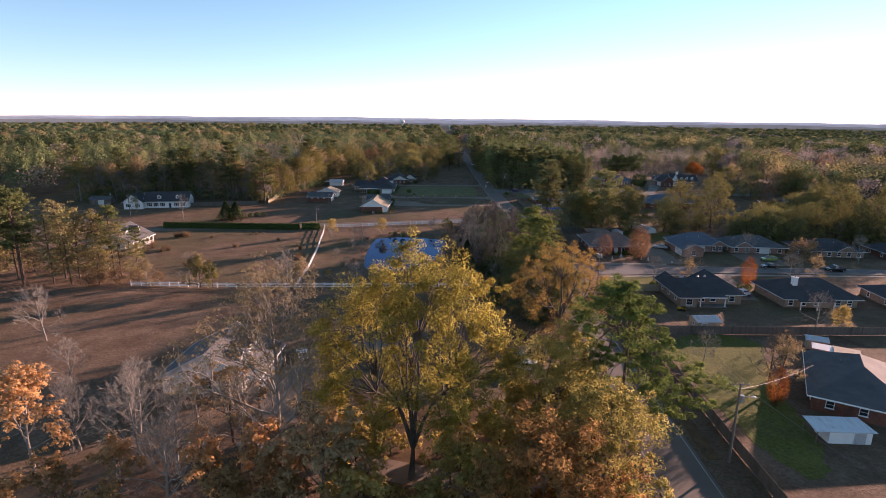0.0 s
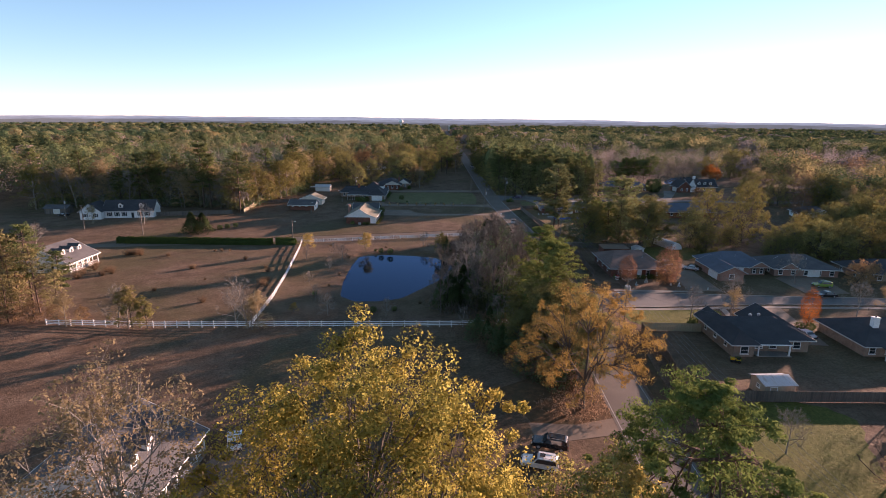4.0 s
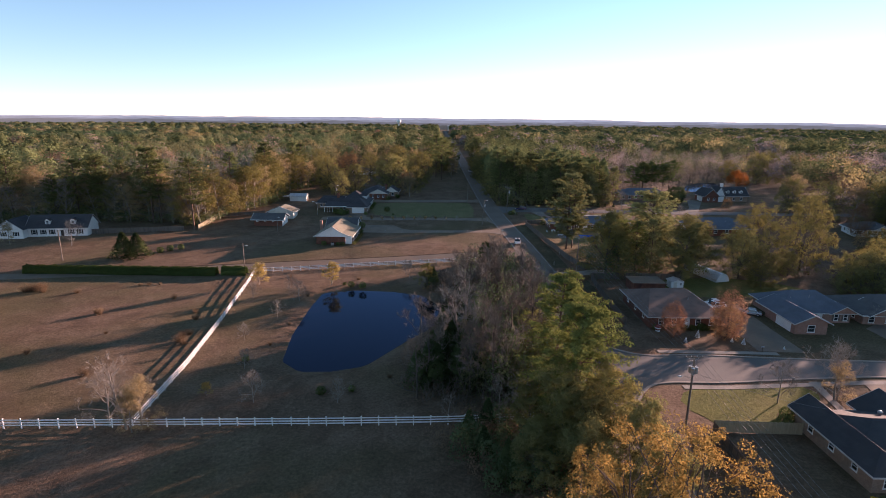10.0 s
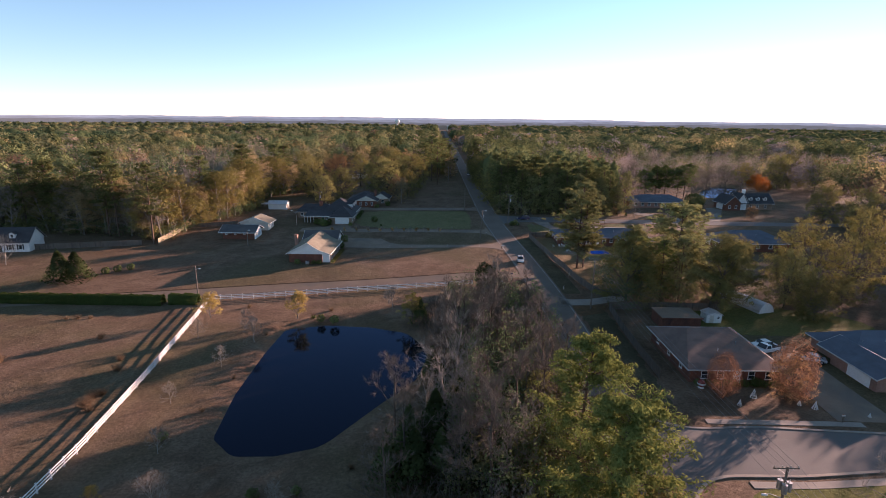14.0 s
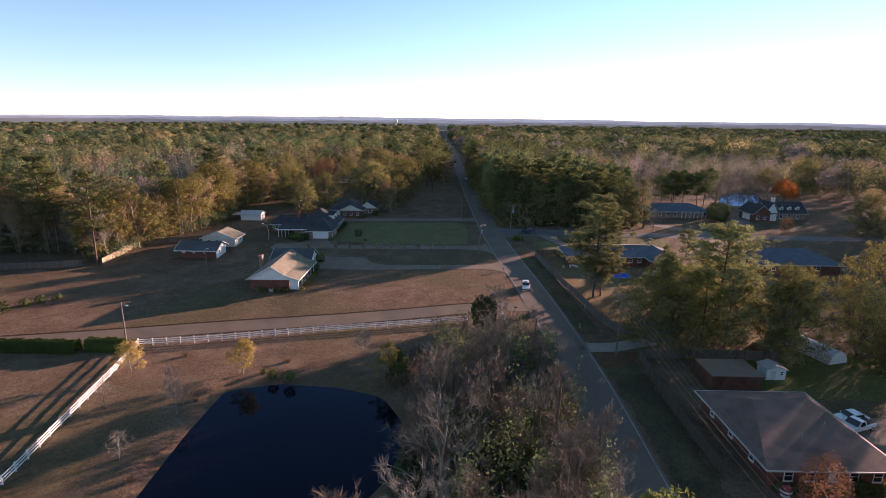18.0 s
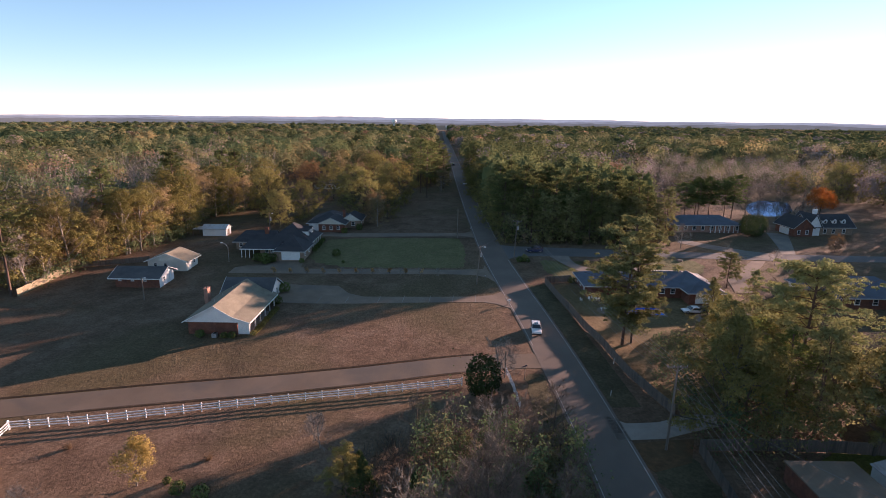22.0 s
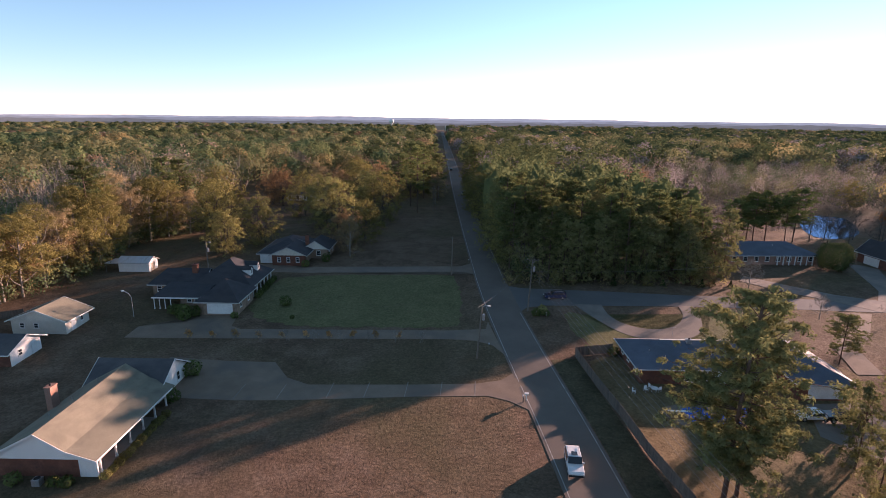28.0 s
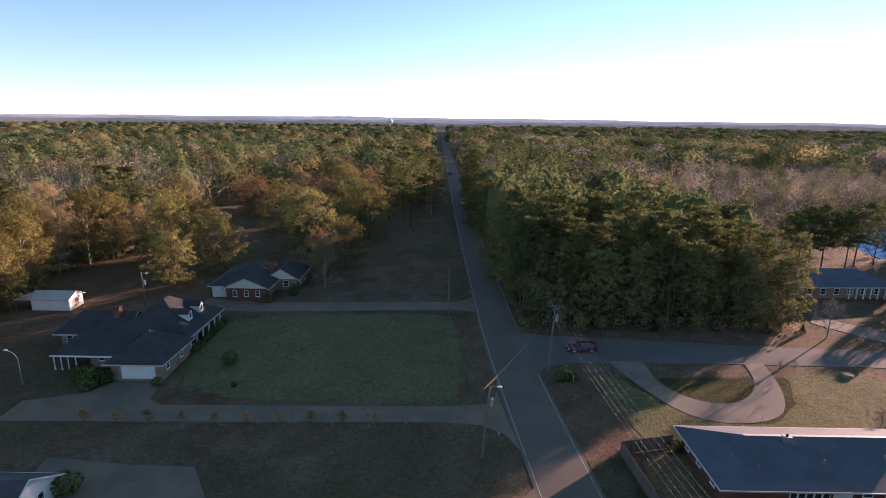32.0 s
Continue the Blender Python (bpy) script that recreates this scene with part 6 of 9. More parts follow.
put(lobed_tree("olive_tree", "olive and tan tree with a ragged crown", 14, 16.0, 8.8, LEAF_MIXED, BARK, 0.3, 48, 540, 0.12, (1.2, 2.2), 0.8, (0, 0), 2.4), 16.6, 50, 1.0, 200)
put(lobed_tree("rust_oak", "broad orange-gold oak with dark open limbs", 15, 19.2, 10.8, LEAF_AMBER, BARK, 0.3, 74, 520, 0.085, (0.9, 1.9), 0.8, (0, 0), 3.6, 6, stout=0.024), 22.1, 98.6, 1.0, 130)
put(leafy_tree("sparse_tree", "tall bare pale tree with a few remaining tan leaves", 16, 24, 12, LEAF_TAN, BARK_PALE, 24, 0.11, 0.75, 0.6, fork=0.16, limbs=18, subs=7, twigs=7, stout=0.014), -19.6, 55.5, 1.0, 20)
put(leafy_tree("sparse_tree", "half-bare tree with russet leaves", 17, 13, 7, LEAF_RUST, BARK, 26, 0.18, 0.7, 0.6, fork=0.2, limbs=12, subs=5, twigs=4), -13, 47, 1.0, 90)
put(leafy_tree("faded_orange_tree", "small rounded tree with pale orange leaves", 18, 12.5, 6.2, LEAF_BRONZE, BARK_PALE, 26, 0.17, 0.65, 0.8, fork=0.2, limbs=12, subs=5, twigs=4), -50, 56, 1.0, 10)
put(leafy_tree("sparse_tree", "slim tree with sparse russet leaves", 19, 12, 6, LEAF_RUST, BARK, 20, 0.17, 0.6, 0.5, fork=0.3, limbs=10, subs=5, twigs=4), -27, 60, 1.0, 130)
gold_small = put(leafy_tree("gold_sapling", "low golden-orange tree in the undergrowth", 20, 8.5, 4.6, LEAF_MELLOW, BARK, 24, 0.22, 0.75, 0.9, fork=0.08, limbs=10, subs=4, twigs=3), -9.5, 50.5, 1.0, 0)
for x, y, s, a in ((-12, 55, 1.0, 120), (-8.5, 46, 0.9, 15), (0.5, 53, 0.8, 250), (-14.5, 60, 0.8, 200), (6, 46.5, 1.0, 300), (2, 60.5, 0.9, 60), (9.5, 64, 0.95, 45), (15, 66, 1.0, 190), (19, 70, 0.9, 330), (3.5, 50, 0.95, 70), (-1.5, 46.5, 0.7, 200), (6.5, 56, 0.9, 310), (-7, 60, 0.8, 20), (24, 64, 0.75, 100)):
    more(gold_small, x, y, s, a)
rust_small = put(leafy_tree("russet_sapling", "low russet and tan tree in the undergrowth", 22, 7.5, 4.2, LEAF_BRONZE, BARK, 22, 0.2, 0.7, 0.75, fork=0.08, limbs=10, subs=4, twigs=3), -16, 45.5, 1.0, 0)
for x, y, s, a in ((-18.5, 50, 1.0, 160), (-22.5, 55, 0.9, 210), (-29, 55.5, 0.8, 120), (-37, 52, 0.8, 330), (-45, 45, 0.8, 250), (-52, 47, 0.8, 110), (5.5, 41.5, 1.0, 190), (-22, 47, 0.9, 70), (-26, 51, 0.8, 30), (-34, 46, 0.7, 60), (2, 42.5, 0.9, 110), (12, 41.5, 1.1, 220), (17, 42.5, 1.0, 300), (-9, 43, 0.9, 20), (-42, 49, 0.8, 5)):
    more(rust_small, x, y, s, a)
bare_a = put(bare_tree("bare_tree", "bare pale-grey tree with fine twigs", 21, 9.6, 4.9, BARK_PALE, 6, 0.8, 0.018, fork=0.18, limbs=10, subs=5, twigs=4), -41.6, 64.1, 1.0, 0)
more(bare_a, -60.5, 77.7, 0.72, 100)
more(bare_a, -76.7, 94, 1.05, 200)
more(bare_a, -33.5, 58, 1.05, 300)
more(bare_a, -10, 66, 0.8, 80)
more(bare_a, -24, 67, 0.9, 150)
more(bare_a, -45, 70, 0.8, 250)
more(bare_a, -30, 49, 1.1, 40)
more(bare_a, -38, 58, 1.1, 200)
more(bare_a, -25, 57, 1.2, 310)
more(bare_a, -16, 62, 1.0, 20)
more(bare_a, -34, 65, 0.9, 95)
more(bare_a, -47, 60, 0.85, 160)
more(bare_a, -52, 66, 0.7, 140)
put(lobed_tree("spreading_pine", "spreading green pine with layered boughs", 31, 22.4, 9.4, NEEDLES_LIT, BARK_PINE, 0.2, 70, 760, 0.17, (1.2, 2.3), 0.42, (-1.2, 0), 15.0, 5, 0.35, ((8.5, -1.0, 9.6, 1.8), (11.2, -0.5, 8.6, 1.9), (10.2, 3.0, 9.4, 1.7), (9.0, -4.5, 8.2, 1.8)), 0.34, 0.5, 0.014, "pine tree"), 23.4, 64.4, 1.0, 0)
put(pine_tree("dense_pine", "tall dense yellow-green pine beside a white fence", 32, 18.4, 8.2, 0.03, 27, 8, 54, 0.22, leaf=NEEDLES_GOLD, size=0.17, tuft=0.85), 21.4, 127.2, 1.0, 0)
dense_pine = put(pine_tree("dense_pine", "dense yellow-green pine in the pondside thicket", 33, 19.4, 7.2, 0.05, 24, 7, 44, 0.3, leaf=NEEDLES_GOLD, size=0.18, tuft=0.85), 21.8, 139.8, 1.0, 0)

# pines and hardwoods kept as types, used all over
pine_a = put(pine_tree("pine", "tall green pine with a bare lower trunk", 34, 22, 5.2, 0.42, 16, 6, 12, size=0.3, tuft=0.9), -104.5, 262, 1.1, 0)
pine_b = put(pine_tree("pine", "tall pine with an open crown", 35, 20, 6.2, 0.4, 14, 6, 14, leaf=NEEDLES, size=0.28, tuft=0.9), 56.6, 222, 0.62, 0)
pine_c = put(lobed_tree("pine", "slender rounded plantation pine with a dull green crown", 36, 19, 4.7, NEEDLES_PLAIN, BARK_PINE, 0.12, 54, 170, 0.2, (0.9, 1.7), 0.62, (0, 0), 12.0, 4, 0.25, aspect=0.36, loose=0.5, stout=0.012, category="pine tree"), 60, 204, 0.9, 0)
dull_pine = put(pine_tree("pine", "tall thin pine with dull tan-green needles", 38, 21, 5.2, 0.14, 19, 5, 10, leaf=NEEDLES_TAN, size=0.26, tuft=0.8), -93.4, 134.6, 0.88, 0)
pool_pine = put(pine_tree("open_pine", "tall open-crowned pine with a forked bare trunk", 37, 23.6, 8.6, 0.2, 20, 9, 62, leaf=NEEDLES_PLAIN, size=0.19, tuft=0.85), 43.4, 232.6, 1.0, 0)
more(pool_pine, 45.4, 233.6, 0.8, 130)
dome_pine = put(pine_tree("dome_pine", "broad dome-crowned pine with spreading dark boughs", 66, 20.5, 8.4, 0.28, 18, 8, 60, leaf=NEEDLES_PLAIN, size=0.19, tuft=0.85), 62.2, 212, 1.05, 0)
flat_pine = put(pine_tree("flat_pine", "flat-topped dark pine with a bare lower trunk", 67, 15.5, 6.4, 0.42, 10, 8, 30, leaf=NEEDLES_DEEP, size=0.22, tuft=0.85), 106.5, 343, 1.0, 0)
put(bush("round_juniper", "very large rounded dark evergreen beside a house", 68, 4.4, 4.0, 7.4, CEDAR, 7000, 0.17, False, "juniper"), 113.4, 317, 1.0, 0)
grove_pine = put(pine_tree("grove_pine", "broad-crowned pine with layered dull green boughs", 39, 19.5, 6.8, 0.22, 15, 6, 14, leaf=NEEDLES_GOLD, size=0.25, tuft=0.85), 56.4, 205.4, 0.74, 0)
more(grove_pine, 54, 213, 0.72, 140)
oak_gold = put(lobed_tree("gold_tree", "full golden-green autumn tree in leaf", 41, 15.5, 7.6, LEAF_HONEY, BARK, 0.14, 58, 230, 0.145, (1.2, 2.4), 0.8, (0, 0), 2.4, 5), 105.6, 211.4, 1.08, 0, tall=1.3)
oak_olive = put(lobed_tree("olive_tree", "rounded olive-green tree with dense crown", 42, 15.5, 7.2, LEAF_OLIVE, BARK, 0.14, 56, 230, 0.145, (1.2, 2.4), 0.8, (0, 0), 2.4, 5), 150, 214, 1.1, 0)
oak_green = put(lobed_tree("green_tree", "rounded dark green broadleaf tree", 43, 14.5, 7.0, LEAF_GREEN, BARK, 0.14, 56, 230, 0.145, (1.2, 2.4), 0.8, (0, 0), 2.2, 5), 66, 226, 0.8, 0)
fine_olive = put(leafy_tree("olive_tree", "olive-brown tree with a fine open crown", 54, 16.5, 7.2, LEAF_HONEY, BARK, 100, 0.11, 1.1, 0.8, loose=0.8, fork=0.1, limbs=14, subs=5, twigs=3), 47.9, 203.6, 1.05, 200)
fine_green = put(leafy_tree("green_tree", "dull green tree with a fine dense crown", 55, 14.5, 6.8, LEAF_GREEN, BARK, 100, 0.11, 1.1, 0.85, loose=0.8, fork=0.08, limbs=14, subs=5, twigs=3), 65.6, 200.8, 1.2, 0)
oak_rust = put(lobed_tree("russet_tree", "rounded russet-brown autumn tree", 44, 14, 6.4, LEAF_RUST, BARK, 0.2, 50, 260, 0.12, (1.1, 2.1), 0.8, (0, 0), 2.4, 5), -16.7, 332, 0.86, 0)
oak_tan = put(leafy_tree("faded_tree", "half-bare tree with faded tan leaves", 45, 15, 5.4, LEAF_TAN, BARK_PALE, 40, 0.13, 1.2, 0.85, loose=0.6, fork=0.1, limbs=14, subs=4, twigs=2, fine=False), -84, 279, 1.0, 0)
tall_tan = put(leafy_tree("faded_tree", "tall upright tree with fine faded tan leaves", 63, 19, 6.4, LEAF_TAN, BARK_PALE, 60, 0.1, 1.2, 0.8, loose=0.8, fork=0.12, limbs=16, subs=5, twigs=2, fine=False), -90, 268, 1.0, 0)
tall_olive = put(leafy_tree("olive_tree", "tall fan-shaped tree with fine olive-tan leaves", 64, 18.5, 6.8, LEAF_HONEY, BARK_PALE, 76, 0.1, 1.25, 0.85, loose=0.8, fork=0.1, limbs=16, subs=5, twigs=2, fine=False), -80.6, 287, 1.0, 0)
tall_bare = put(bare_tree("bare_tree", "tall bare tree with a fan of pale twigs", 65, 17.5, 5.4, BARK_PALE, 14, 0.9, 0.016, fork=0.12, limbs=15, subs=5, twigs=3), -97, 266, 1.0, 0)
bare_b = put(bare_tree("bare_tree", "bare grey-brown tree with a haze of twigs", 46, 12, 4.6, BARK, 15, 0.7, 0.015, fork=0.12, limbs=10, subs=4, twigs=2), 12, 172, 1.0, 0)
bare_c = put(bare_tree("bare_tree", "bare pale multi-stemmed thicket tree", 47, 11, 5.0, BARK_PALE, 8, 0.75, 0.02, fork=0.06, limbs=10, subs=4, twigs=2), 9, 180, 1.0, 0)
cedar = put(bush("cedar", "dense dark green pointed cedar", 48, 2.7, 2.7, 7.7, CEDAR, 2400, 0.2, True, "cedar"), 11, 150, 1.1, 0)
put(bush("juniper", "dense dark green rounded juniper beside a lane", 53, 2.7, 2.7, 6.6, CEDAR, 2600, 0.2, False, "juniper"), 16.2, 213.9, 1.0, 0)
shrub_a = put(bush("shrub", "small rounded evergreen shrub", 49, 1.0, 1.0, 1.6, SHRUB, 420, 0.13), -16.5, 190.8, 1.0, 0)
tuft = put(weeds("weed_clump", "rust-brown clump of dry weeds", 50, 0.9, 1.3), -70.6, 170.6, 0.7, 0)
red_a = put(bush("red_tree", "dense red-brown ornamental tree", 51, 2.4, 2.4, 8, LEAF_RED, 5000, 0.095, False, "tree"), 49.3, 162, 0.95, 0)
orange_a = put(bush("orange_tree", "bright orange columnar street tree", 52, 1.75, 1.75, 8.2, LEAF_ORANGE, 4000, 0.095, False, "tree"), 78.1, 133.1, 1.0, 0)

def scatter(seed, n, x0, x1, y0, y1, keep, gap):
    """Random places at least about gap apart, in the part of a rectangle that keep() allows."""
    r = np.random.default_rng(seed)
    nx, ny = max(1, int((x1 - x0) / gap)), max(1, int((y1 - y0) / gap))
    gx, gy = np.meshgrid(np.arange(nx), np.arange(ny))
    p = np.column_stack([x0 + (gx.ravel() + 0.5 * (gy.ravel() % 2) + r.uniform(0.1, 0.7, nx * ny)) * gap, y0 + (gy.ravel() + r.uniform(0.1, 0.8, nx * ny)) * gap])
    p = p[keep(p[:, 0], p[:, 1])]
    r.shuffle(p)
    return p[:n]


rng = random.Random(5)


def turn():
    return rng.uniform(0, 360)


# thicket on the bank between pond and road
for k in range(70):
    y = 136 + 66 * (k + rng.random()) / 70
    lo = -0.5 if y < 152 else (5.0 if y < 186 else 6)
    hi = 25.5 if y > 150 else 16
    x = rng.uniform(lo, hi)
    more(rng.choice((bare_b, bare_b, bare_b, bare_c)), x, y, rng.uniform(0.8, 1.25) * (1 if y < 182 else 0.72), turn(), group="bare thicket beside the pond")
for x, y, s in ((4.6, 166, 0.75), (6.5, 160, 0.7), (14, 146, 1.05), (9, 154, 0.85), (12.5, 158, 0.8), (7.5, 189, 0.6), (10.5, 128.5, 0.6), (8, 128, 0.45), (15.5, 152, 0.9), (17, 160, 0.7), (0.2, 141.5, 0.8), (3.4, 140.5, 0.9), (6.4, 142, 0.8), (2.4, 145.5, 0.9), (5.6, 148, 1.0), (9.6, 141.5, 0.85), (13, 139.5, 0.9), (7, 153, 0.8)):
    more(cedar, x, y, s * 1.1, turn(), group="dark cedars in the thicket")
for t, x, y, s in ((fine_green, 20, 112, .72), (fine_green, 23.4, 118, .8), (fine_olive, 18.6, 119, .6), (fine_green, 24.6, 109, .75), (fine_olive, 25, 124, .75), (fine_green, 15.4, 116, .55), (fine_green, 26, 114, .8), (fine_green, 21, 123, .8), (cedar, 12.2, 118.6, .7), (cedar, 9.6, 122.6, .6), (cedar, 21.4, 106, .8), (fine_green, 16.6, 124.6, .6)):
    more(t, x, y, s, turn(), group="dark growth beside the white fence")
more(oak_olive, 19.5, 152, 0.6, 20)
more(oak_olive, 21, 164, 0.4, 80)
more(fine_olive, -0.3, 191, 0.4, 80)
more(cedar, 1.2, 191.8, 0.75, 80)
more(oak_tan, 8, 203, 0.4, 10)
more(bare_c, 19.2, 216.8, 0.75, 30)
more(bare_a, 20.2, 219.5, 0.6, 30)
for x, y, s in ((12.5, 133, .5), (14, 131.5, .45), (16, 131.8, .6), (5, 131, .35)):
    more(bare_c, x, y, s, turn())

# trees along the front fence and the small ones in the pond field
more(oak_tan, -62.7, 126.9, 0.62, 40)
more(bare_c, -64.8, 127.2, 0.8, 140)
more(fine_olive, -58.6, 126.4, 0.36, 140)
more(bare_c, -38.8, 127.7, 0.95, 0)
more(oak_tan, -36.6, 127.6, 0.55, 60)
more(oak_tan, -37.6, 126.9, 0.42, 10)
more(fine_olive, -61.8, 126.6, 0.5, 210)
more(bare_a, -41.5, 128.4, 0.8, 60)
more(oak_tan, -75.5, 127, 0.5, 60)
for x, y, s in ((-24, 135, 0.5), (-29.5, 146, 0.35), (-34, 158, 0.32), (-31.5, 170, 0.4), (-29.6, 180.5, 0.5), (-33.6, 186.5, 0.42), (-41, 182, .4), (-11.5, 135.5, .4), (-5.4, 200.4, .5), (-6.4, 202, .35)):
    more(bare_a, x, y, s, turn(), group="saplings in the pond field")
yellow = put(leafy_tree("yellow_sapling", "small golden-orange tree beside the fence corner", 61, 5.2, 2.9, LEAF_MELLOW, BARK_PALE, 26, 0.075, 0.55, 0.9, loose=0.9, fork=0.04, limbs=16, subs=4, twigs=3), -43.2, 192.6, 1.0, 0)
more(yellow, -24.7, 192.6, 1.05, 90)
more(yellow, -32, 137, 0.4, 10)
for x, y, s in ((-19.5, 191.6, 0.9), (-21.5, 193.2, 0.5), (-14.6, 138, 0.8), (-10, 139, 0.6), (-30.4, 149, .7)):
    more(shrub_a, x, y, s, turn())
for x, y, s in ((-59.3, 181.2, .8), (-70.3, 150.6, .7), (-54.7, 142.7, 1.0), (-70.1, 170.6, 1.0), (-45.6, 156.6, 1.2), (-46.4, 159, .9), (-68, 191.4, .5), (-70.5, 191.2, .6), (-72.6, 190.6, .5), (-76, 148, .9), (-89.8, 165.2, 1.3), (-92, 166.5, 1.1), (-91, 163, 1.0), (-94.7, 185.2, 1.3), (-97, 184.6, 1.2), (-92.6, 184.4, 1.0), (-62, 160, .4), (-84, 184, .8), (-94.3, 186.7, 1.2), (-96, 185.4, 1.0), (-98.4, 172, 1.2), (-96.4, 168, 1.1), (-95.6, 160, 1.3), (-97, 164, 1.0), (-28.5, 184, .5), (-27.8, 166, .5), (-28.4, 156, .5), (-37.4, 199.4, .6), (-18.6, 197.6, .6), (-4.5, 143.6, .5), (-48, 168, .9), (-50, 172, .7), (-45.5, 160, .9), (-44.5, 155.5, .7)):
    more(tuft, x, y, s, turn(), group="dry weed clumps in the fields")
more(cedar, -91.8, 216.2, 1.45, 10, tall=0.7)
more(cedar, -87.9, 216.6, 1.4, 130, tall=0.7)
more(shrub_a, -84, 222, 1.1, 0)
more(shrub_a, -82, 224, 1.1, 0)
more(shrub_a, -79.6, 226, 1.0, 0)
more(oak_tan, -137, 229.5, 0.5, 0)
more(bare_a, -116.5, 229, 0.8, 0)
more(bare_a, -134, 196, 0.7, 0)

for x, s in ((-34, .22), (-29.8, .2), (-25.6, .24), (-21.4, .2), (-17.2, .18), (-12.9, .21), (-8.7, .2), (-4.4, .22), (-0.2, .2), (4, .18)):
    more(rust_small, x, 271.3 + 0.03 * (x + 34), s, turn(), group="saplings along the drive")

# pines west of the fields
for x, y, s in ((-97.3, 134, .9), (-100.5, 129, .85), (-106.5, 126.7, 1.08), (-112, 132, 1.0), (-118, 126, 1.05), (-126, 133, 1.1), (-94, 138.5, .8), (-91, 133, .6), (-122, 141, .95), (-133, 126, 1.0), (-104, 139, .8), (-88.5, 128.5, .5), (-142, 134, 1.1), (-150, 126, 1.0), (-86, 134, .72), (-83, 137, .6), (-80.5, 132, .5), (-90.5, 138, .85), (-101, 134, 1.0), (-109, 130, 1.1), (-115, 128, 1.0), (-96, 129, .8)):
    more(rng.choice((dull_pine, dull_pine, pine_a)), x, y, s, turn(), group="pines beside the cream farmhouse")
for x, y, s in ((-79.6, 130, .3), (-84, 129.4, .35), (-88, 129, .32), (-74, 130, .26), (-98, 143, .5), (-108, 143, .55), (-114, 140, .5), (-128, 145, .6), (-90, 126.6, .4)):
    more(oak_rust, x, y, s, turn())

# estate trees
more(red_a, 59.8, 161.7, 1.25, 40)
more(oak_rust, 59.6, 161.9, 0.55, 40)
more(bare_a, 55.3, 137.2, 0.68, 10)
more(bare_a, 64.7, 138.4, 0.92, 60)
more(oak_tan, 64.9, 138.2, 0.45, 10)
more(orange_a, 50.2, 73.7, 0.78, 0)
more(bare_b, 54.6, 79.6, 0.85, 20)
more(oak_tan, 54.9, 80, 0.62, 200)
more(bare_b, 53.8, 81.4, 0.7, 110)
more(yellow, 81.1, 104.1, 0.95, 0)
more(bare_a, 76.5, 104, 0.8, 0)
more(bare_a, 92, 138, 0.8, 10)
more(oak_tan, 100, 140, 0.5, 10)
more(oak_gold, 118, 133, 0.55, 10)
more(oak_rust, 108, 160, 0.55, 10)
more(bare_a, 94, 163, 0.8, 90)
more(oak_rust, 113, 162, 0.5, 90)
more(bare_a, 127, 160, 0.8, 90)
more(bare_a, 46, 88, 0.6, 0)
more(cedar, 57.4, 134.6, 0.35, 0)
for x, y in ((53, 131.5), (54, 133), (66.4, 134), (75, 131), (77, 130.6)):
    more(shrub_a, x, y, 1.0, turn())

# the grove behind the carport and round the pool
for t, x, y, s in ((fine_olive, 52.4, 207, .8), (fine_green, 73, 208, .8), (fine_green, 71, 203, 1.0), (fine_olive, 63, 221, .7), (pine_c, 54, 217, .85), (fine_olive, 58, 226, .7), (pine_c, 62, 238.4, .62), (pine_c, 66.4, 246, .42), (pine_c, 60.6, 233, .5),
                   (fine_olive, 72, 229, .75), (oak_green, 86, 196, .7), (fine_green, 66, 198.6, .55), (bare_b, 80.5, 247, .6), (bare_b, 84.4, 249, .55), (pine_c, 77.8, 252, .5)):
    more(t, x, y, s, turn(), group="grove by the carport")
more(oak_gold, 93.4, 213.4, 1.14, 140, tall=1.05)
for t, x, y, s in ((oak_green, 84, 203.5, .95), (oak_olive, 108.4, 197.6, .6), (oak_gold, 117.6, 199, .82), (oak_olive, 126, 201, .8), (oak_green, 99, 206, .5), (oak_gold, 136, 198, .75), (oak_olive, 146, 205, .8), (oak_green, 155, 200, .8), (oak_rust, 139, 232, .5), (oak_olive, 158, 222, .9),
                   # From (132, 209) to (154, 182): added at or beyond the view's edge for shade.
                   (oak_rust, 166, 232, 1.0), (oak_tan, 170, 250, 1.0), (oak_rust, 178, 206, 1.0), (oak_olive, 170, 186, 1.0), (oak_green, 186, 222, 1.1), (oak_green, 147, 187, .7), (red_a, 151, 251, 1.55), (oak_green, 132, 209, .72), (oak_olive, 140, 213, .9), (oak_green, 137, 223, .7), (oak_gold, 150, 215, .95), (oak_green, 148, 227, .85), (oak_olive, 161, 213, 1.0), (oak_tan, 155, 233, .8), (oak_green, 165, 240, .95), (oak_green, 124, 208, .6), (oak_green, 104, 189, .6), (oak_green, 110, 190, .8), (oak_olive, 116, 188, .85), (oak_green, 123, 187, .9), (oak_olive, 130, 189, .95), (oak_gold, 138, 186, .9), (oak_green, 121, 194, .8), (oak_green, 145, 184, .9), (oak_olive, 154, 182, .9), (oak_tan, 128, 236, .45)):
    more(t, x, y, s, turn(), group="golden trees of the estate")
for t, x, y, s in ((oak_olive, 190, 386, 1.25), (oak_green, 201, 395, 1.3), (oak_olive, 209, 383, 1.1), (oak_gold, 186, 412, .8), (oak_green, 217, 372, 1.1), (oak_green, 160, 282, 1.1), (oak_tan, 168, 276, 1.15), (oak_olive, 152, 292, 1.0), (oak_green, 176, 270, 1.2), (oak_tan, 158, 300, 1.1)):
    more(t, x, y, s, turn(), group="trees beyond the estate")
